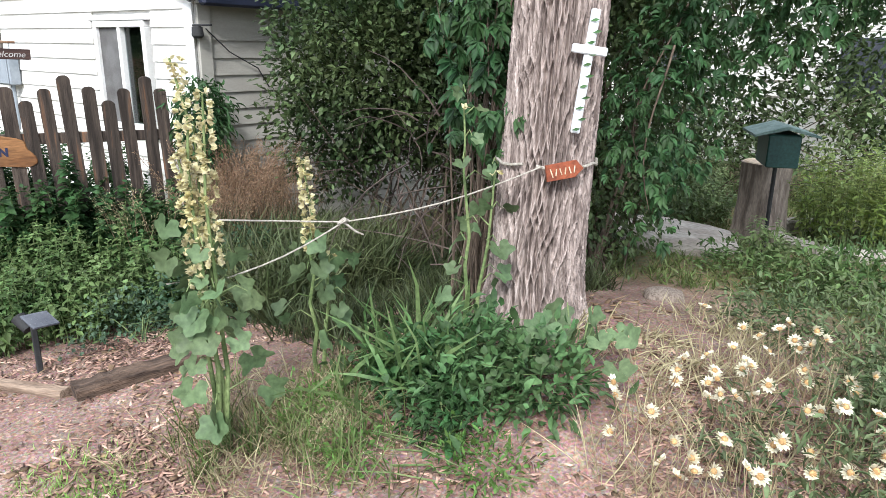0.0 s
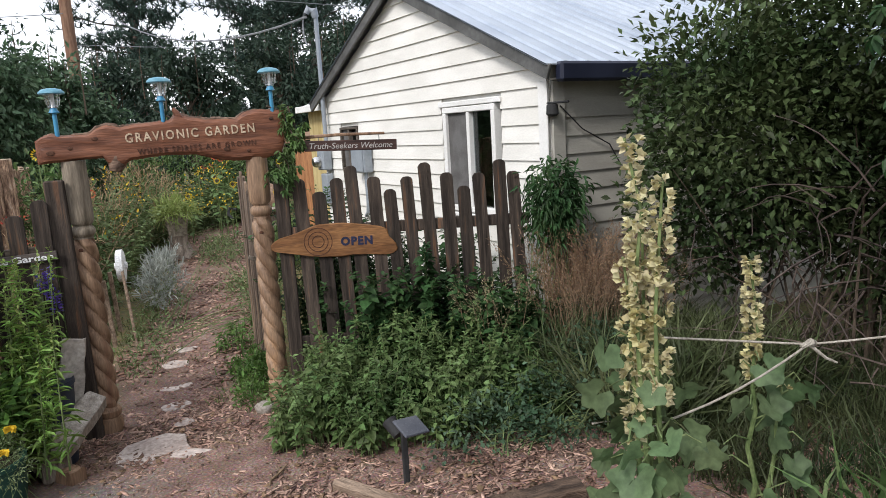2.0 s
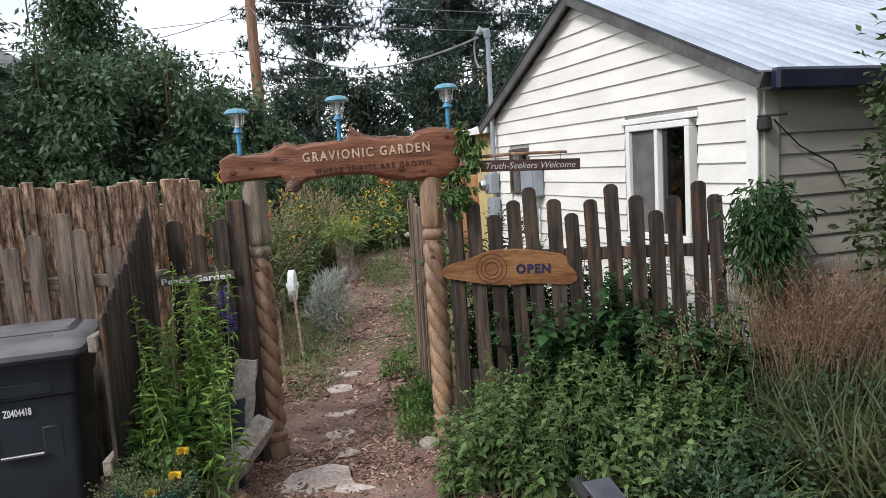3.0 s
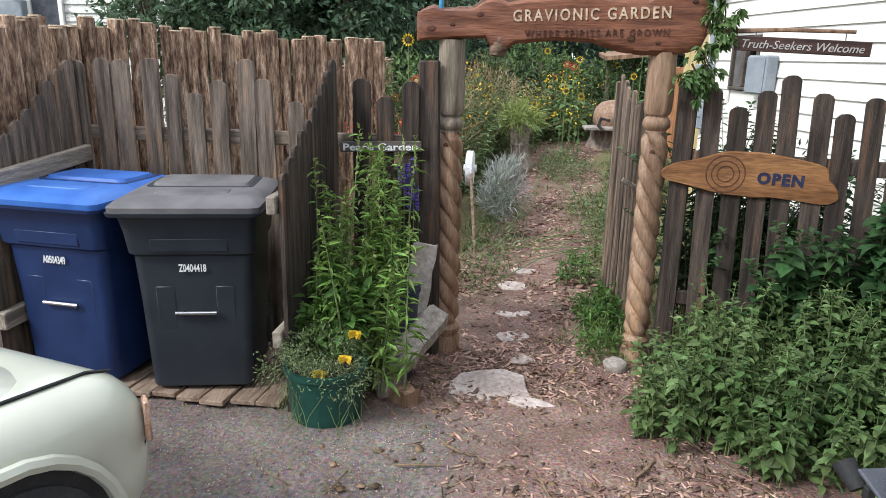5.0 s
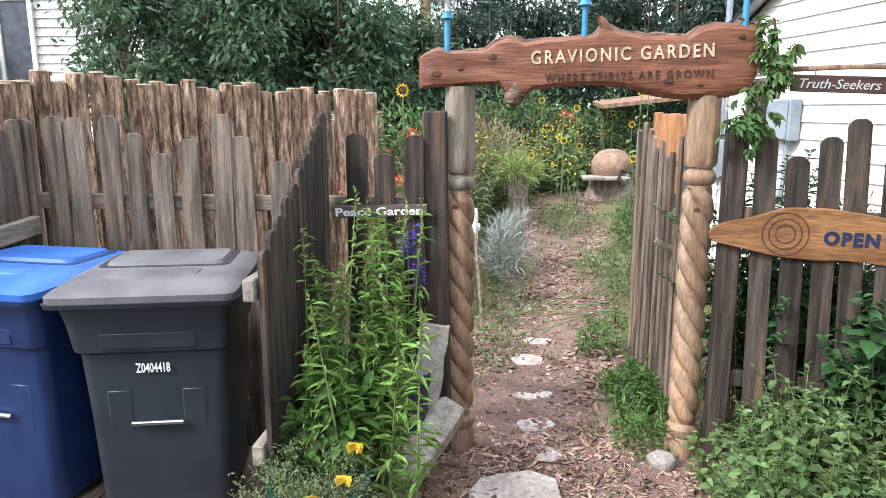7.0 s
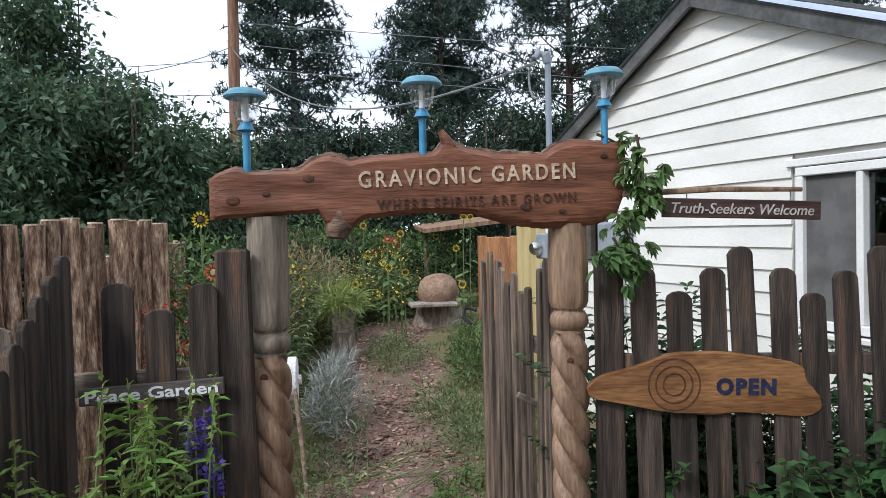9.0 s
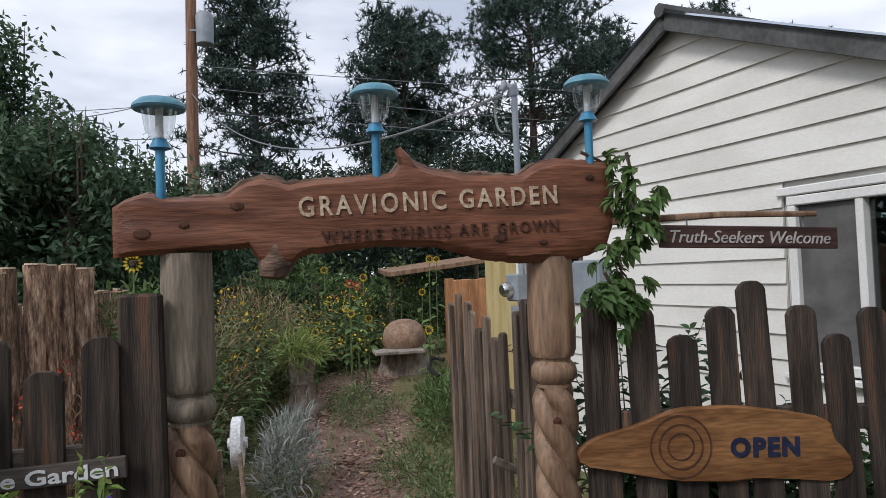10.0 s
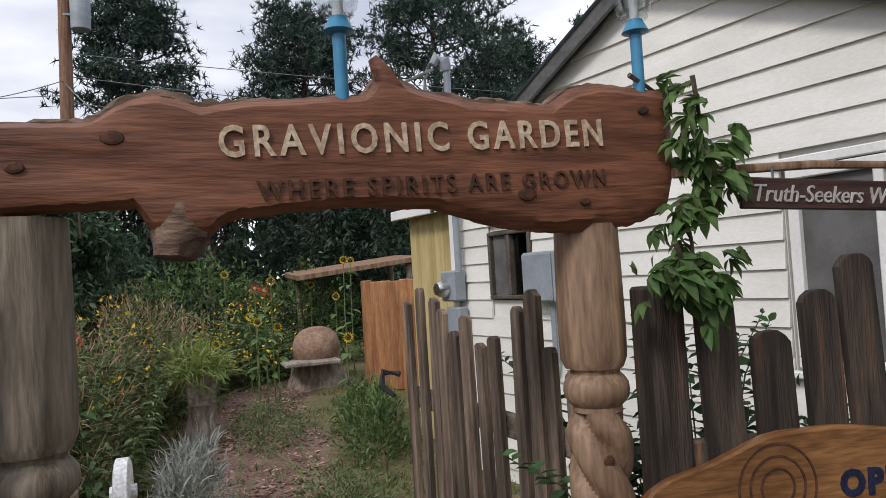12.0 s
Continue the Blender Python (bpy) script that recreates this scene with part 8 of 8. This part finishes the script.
    for k, (px, py, h, col) in enumerate(spots):
        g1 = gz(px, py)
        f = thing("sunflower" if col == "y" else "red_flower", (px, py, g1), "yellow sunflower with a dark eye on a tall stem" if col == "y" else "orange-red flower head on a thin stem", "flower", "flowers in the garden bed")
        e = Vector((px + 0.08, py, g1 + h))
        part("stem", Shape().tube([(px - 0.03, py, g1 - .03), (px, py, g1 + h * 0.6), e], [0.012, 0.009, 0.006], 5), M_STEM, f)
        a = np.arange(13) * 2 * np.pi / 13
        o = np.stack([0.25 + 0 * a, np.cos(a), np.sin(a)], -1)
        part("petals", tri_mesh("petals", *blades(np.array(e) + o * [0.0, 0.03, 0.03], o, 0.034 if col == "y" else 0.034, 0.020, SMALL, 0.2, (1, 0, 0), seed=k), L_YELLOW if col == "y" else L_RED), None, f)
        part("eye", Shape().tube([e, e + Vector((0.025, 0, 0))], [0.024, 0.018], 10), M_EYE_DARK if col == "y" else M_SEEDHEAD, f)
        lp = [Vector((px, py, g1 + h * q)) for q in np.linspace(0.25, 0.9, 7)]
        lw = [(math.cos(i * 2.4), math.sin(i * 2.4), -0.2) for i in range(7)]
        part("foliage", tri_mesh("foliage", *blades(lp, lw, 0.16, 0.10, OVATE, 0.3, seed=k), L_BUSH), None, f)


garden_things()
leafy_stems("rose_bush", "dark leafy rose with red heads behind the pickets", [(-7.42, 1.56, 0.13, 1.55), (-7.45, 1.86, 0.17, 1.30), (-7.48, 2.2, 0.15, 1.15)], 60, 347, (0.04, 0.07), 0.5, L_CREEPER, "plant", node=0.085, stem_mat=M_DRYSTEM, bare=0.3)
leafy_stems("leafy_bush", "low dark plants between the fence and the house wall", [(-7.42, 1.62, 0.22, 1.5), (-7.42, 1.95, 0.22, 1.36), (-7.42, 2.3, 0.25, 1.26), (-7.4, 2.75, 0.26, 1.15)], 80, 349, (0.06, 0.10), 0.55, L_CREEPER, "plant")


bush("dry_stalks", "dry brown and straw-coloured stalks among the garden plants", [((-12.0, -0.75, 0.8), (1.6, 0.5, 0.7)), ((-14.5, -0.3, 0.9), (1.2, 0.7, 0.8)), ((-9.4, -0.9, 0.6), (0.9, 0.3, 0.6))], 2600, (0.08, 0.2), (0.006, 0.012), L_DRY, 341, STRAP, 0.5, per=7, spread=0.08, stems=60, stem_mat=M_DRYSTEM, category="plants")
bush("yellow_blossom", "small yellow and gold blossom scattered over the beds", [((-14.6, 0.9, 1.15), (1.5, 0.8, 0.45)), ((-12.6, -0.5, 1.2), (1.4, 0.4, 0.5))], 420, (0.03, 0.05), (0.02, 0.035), L_YELLOW, 343, SMALL, 0.3, per=5, spread=0.05, stems=0, category="flowers")
bush("red_blossom", "red and rust blooms behind the pickets and in the bed", [((-7.40, 1.62, 1.66), (0.05, 0.09, 0.10)), ((-14.8, 1.0, 1.5), (0.3, 0.3, 0.15)), ((-9.2, -0.9, 1.15), (1.0, 0.3, 0.2))], 170, (0.02, 0.035), (0.014, 0.024), L_RED, 345, SMALL, 0.3, per=7, spread=0.02, stems=0, category="flowers")


# ---- distance: roadside trees, pines, pole and wires ----
def tree_frame(t, x, y, h, r, rng, material, lean=0.0, forks=6):
    g0 = gz(x, y)
    tr = Shape()
    pts = [Vector((x + lean * q * q + rng.normal(0, .03), y + rng.normal(0, .03), g0 - 0.1 + h * q)) for q in np.linspace(0, 1, 9)]
    tr.tube(pts, [r * (1 - 0.9 * q) + 0.01 for q in np.linspace(0, 1, 9)], 9, wob=0.05)
    part("trunk", tr, material, t, "", True)
    return pts


def broad_tree(x, y, h, rad, n, seed, label, material=L_DECID, low=0.15, ln=(0.10, 0.2), name="roadside_tree", spray=0.16):
    rng = np.random.default_rng(seed)
    t = thing(name, (x, y, gz(x, y)), label, "tree", "roadside trees")
    tree_frame(t, x, y, h * 0.85, 0.02 * h + 0.03, rng, M_BRANCH)
    g0 = gz(x, y)
    blobs = []
    limb = Shape()
    for k in range(26):
        q = rng.uniform(low, 1.0)
        a = rng.uniform(0, 6.28)
        rr = rad * (1.05 - 0.75 * max(0, q - 0.35) / 0.65) * rng.uniform(0.35, 1.0)
        c = Vector((x + rr * math.cos(a), y + rr * math.sin(a), g0 + h * q))
        blobs.append((tuple(c), (rad * rng.uniform(.24, .4), rad * rng.uniform(.24, .4), h * rng.uniform(.06, .12))))
        b = Vector((x, y, g0 + max(0.2, h * (q - 0.22))))
        limb.tube([b, (b + c) / 2 + Vector((0, 0, 0.1)), c], [0.03, 0.02, 0.008], 5)
    for k in range(9):
        a, rr = rng.uniform(0, 6.28), rad * rng.uniform(0.05, 0.6)
        c = Vector((x + rr * math.cos(a), y + rr * math.sin(a), g0 + h * rng.uniform(0.92, 1.08) - 0.25 * rr))
        blobs.append((tuple(c), (0.13, 0.13, 0.42)))
        limb.tube([c - Vector((0, 0, 0.9)), c, c + Vector((0.03, 0.03, 0.4))], [0.02, 0.012, 0.004], 5)
    part("branchwork", limb, M_BRANCH, t)
    pos, d = clumped(n, blobs, rng, 0.3, 9, spray)
    pos, d = above_ground(pos, d)
    way = d * 0.6 + rng.normal(0, 0.5, pos.shape) + [0, 0, -0.35]
    k = len(pos)
    l = rng.uniform(*ln, k)
    part("crown", tri_mesh("crown", *blades(pos, way, l, l * 0.42, SMALL, 0.6, seed=seed), material), None, t)


broad_tree(-15.5, -4.5, 3.7, 1.75, 13000, 401, "dense dark green deciduous tree behind the log fence")
broad_tree(-14.6, -6.15, 5.2, 1.15, 7500, 413, "small leafy tree at the old house's corner")
broad_tree(-16.5, -3.2, 3.8, 1.7, 11000, 403, "leafy young tree with upright sprays")
broad_tree(-17.6, -5.0, 5.5, 1.6, 12000, 405, "slim leafy tree by the neighbour's house")
broad_tree(-18.5, -2.2, 3.3, 1.6, 9000, 407, "lower leafy tree near the pole")
broad_tree(-20.5, -6.0, 4.9, 2.2, 11000, 409, "tall leafy tree behind the others")
broad_tree(-21.0, -10.5, 6.5, 3.2, 10000, 411, "far leafy tree to the side")
for i, (wx, wy, wh) in enumerate(((-21, 0.6, 3.8), (-22, 3.0, 4.2), (-20.5, 5.0, 4.0), (-23.5, -1.5, 3.8), (-25, 5.5, 5.0), (-24, 8.5, 5.0), (-22, -4.5, 4.8))):
    broad_tree(wx, wy, wh, 2.0, 7500, 421 + i, "dark bushy evergreen at the end of the garden", L_WOODS, 0.05, (0.12, 0.22), "evergreen_bush")


def pine(x, y, h, rad, seed, label, low=0.25, clumps=120, bare=False):
    rng = np.random.default_rng(seed)
    t = thing("pine_tree", (x, y, gz(x, y)), label, "tree", "tall pines")
    pts = tree_frame(t, x, y, h, 0.24, rng, M_PINEBARK, rng.normal(0, .2))
    g0 = gz(x, y)
    limbs, cent = Shape(), []
    for k in range(clumps):
        q = low + (1 - low) * rng.random() ** 0.9
        a = rng.uniform(0, 6.28)
        prof = math.sin(math.pi * min(1, (q - low) / (1 - low) * 0.74 + 0.22)) ** 0.6
        r = rad * prof * rng.uniform(0.45, 1.05)
        c = Vector((x + r * math.cos(a), y + r * math.sin(a), g0 + h * q + rng.normal(0, .2)))
        b = Vector((x, y, g0 + h * q - 0.25 * r))
        limbs.tube([b, (b + c) / 2 - Vector((0, 0, 0.1)), c], [0.04, 0.028, 0.01], 5)
        for s_ in (1.0, 0.75):
            cent.append(b + (c - b) * s_ + Vector(rng.normal(0, .12, 3)))
    part("branchwork", limbs, M_PINEBARK, t)
    cent = np.array(cent)
    per = 24
    tuft = np.repeat(cent, per, 0) + rng.normal(0, 1, (len(cent) * per, 3)) * [0.34, 0.34, 0.17]
    nn = 9
    pos = np.repeat(tuft, nn, 0)
    way = rng.normal(0, 1, pos.shape) + [0, 0, 0.45]
    part("needle_foliage", tri_mesh("needle_foliage", *blades(pos, way, rng.uniform(.18, .30, len(pos)), 0.05, NEEDLE, 1.0, seed=seed), L_PINE), None, t)


pine(-30, -1.1, 12.0, 2.4, 441, "tall dark pine beside the utility pole", 0.12, 100)
pine(-31, 4.4, 11.3, 2.9, 443, "broad dark pine with a rounded crown", 0.28, 120)
pine(-30, 9.2, 13.8, 3.9, 445, "large dark pine with open limbs", 0.26, 105)
pine(-33, 13.6, 12.2, 2.4, 447, "slender pine behind the house roof", 0.3, 90)
pine(-34, 19.5, 13.6, 2.6, 449, "pine top showing over the ridge", 0.3, 90)
pine(-36, 25.5, 13.2, 2.8, 451, "far pine behind the house", 0.3, 80)
pine(-38, 6.5, 11.0, 3.0, 453, "far pine filling the gap", 0.1, 40)


def utility_pole():
    x, y = -25.5, -2.6
    g0 = gz(x, y)
    t = thing("utility_pole", (x, y, g0), "brown wooden utility pole with a grey transformer", "utility pole")
    part("pole", Shape().tube([(x, y, g0 - .2), (x - 0.05, y, g0 + 6), (x - 0.1, y + 0.05, g0 + 11.5)], [0.19, 0.165, 0.14], 12), M_POLE, t, "", True)
    part("transformer", Shape().lathe([(0.12, 0), (0.24, 0.05), (0.25, 0.85), (0.2, 0.95), (0.08, 1.0)], 16, (x + 0.1, y + 0.42, 8.55)), M_UTIL, t, "", True)
    part("bracket", Shape().box((x + 0.05, y + 0.2, 9.0), (0.06, 0.4, 0.06)), M_UTIL, t)
    part("crossarm", Shape().box((x, y, 10.6), (0.1, 2.0, 0.12)), M_POLE, t)
    w = thing("overhead_wires", (x, y, g0), "thin sagging overhead wires between pole and houses", "wires")

    def span(a, b, sag, r=0.012):
        a, b = Vector(a), Vector(b)
        return Shape().tube([a + (b - a) * q - Vector((0, 0, 4 * sag * q * (1 - q))) for q in np.linspace(0, 1, 21)], [r] * 21, 5)
    mast = HOUSE @ Vector((4.48, 0.20, 3.44))
    for s in (span((x, y, 7.2), mast, 1.0, 0.014), span((x, y, 7.3), (-16, -9, 5), 0.9), span((x, y, 8.0), (-30, 40, 9.0), 0.6), span((x, y, 7.4), (-32, 40, 7.2), 0.6), span((x, y, 6.7), (-31, 40, 6.4), 0.5), span((x, y, 6.9), (-27, -45, 7.5), 1.0), span((x, y, 5.9), (-12, -14, 4.6), 0.5), span((x, y, 5.0), (-34, 40, 5.6), 0.4)):
        part("wire", s, M_WIRE, w)


utility_pole()


# ---- far woods that close the view all round ----
def far_woods():
    rng = np.random.default_rng(461)
    pos = []
    n = 26000
    a = rng.uniform(0, 2 * np.pi, n)
    r = rng.uniform(48, 60, n)
    top = 4.5 + 2.0 * np.sin(5 * a) + 1.2 * np.sin(13 * a + 1) + rng.normal(0, .5, n)
    z = 0.4 + top * rng.random(n) ** 0.7
    pos = np.stack([-5 + r * np.cos(a), r * np.sin(a), z], -1)
    ob = new("far_woods", tri_mesh("far_woods", *blades(pos, rng.normal(0, 1, pos.shape), rng.uniform(.9, 1.6, n), 0.9, SMALL, 0.8, seed=462), L_WOODS))
    tagged(ob, "dark belt of far trees round the yard", "woods", kind="stuff")


far_woods()
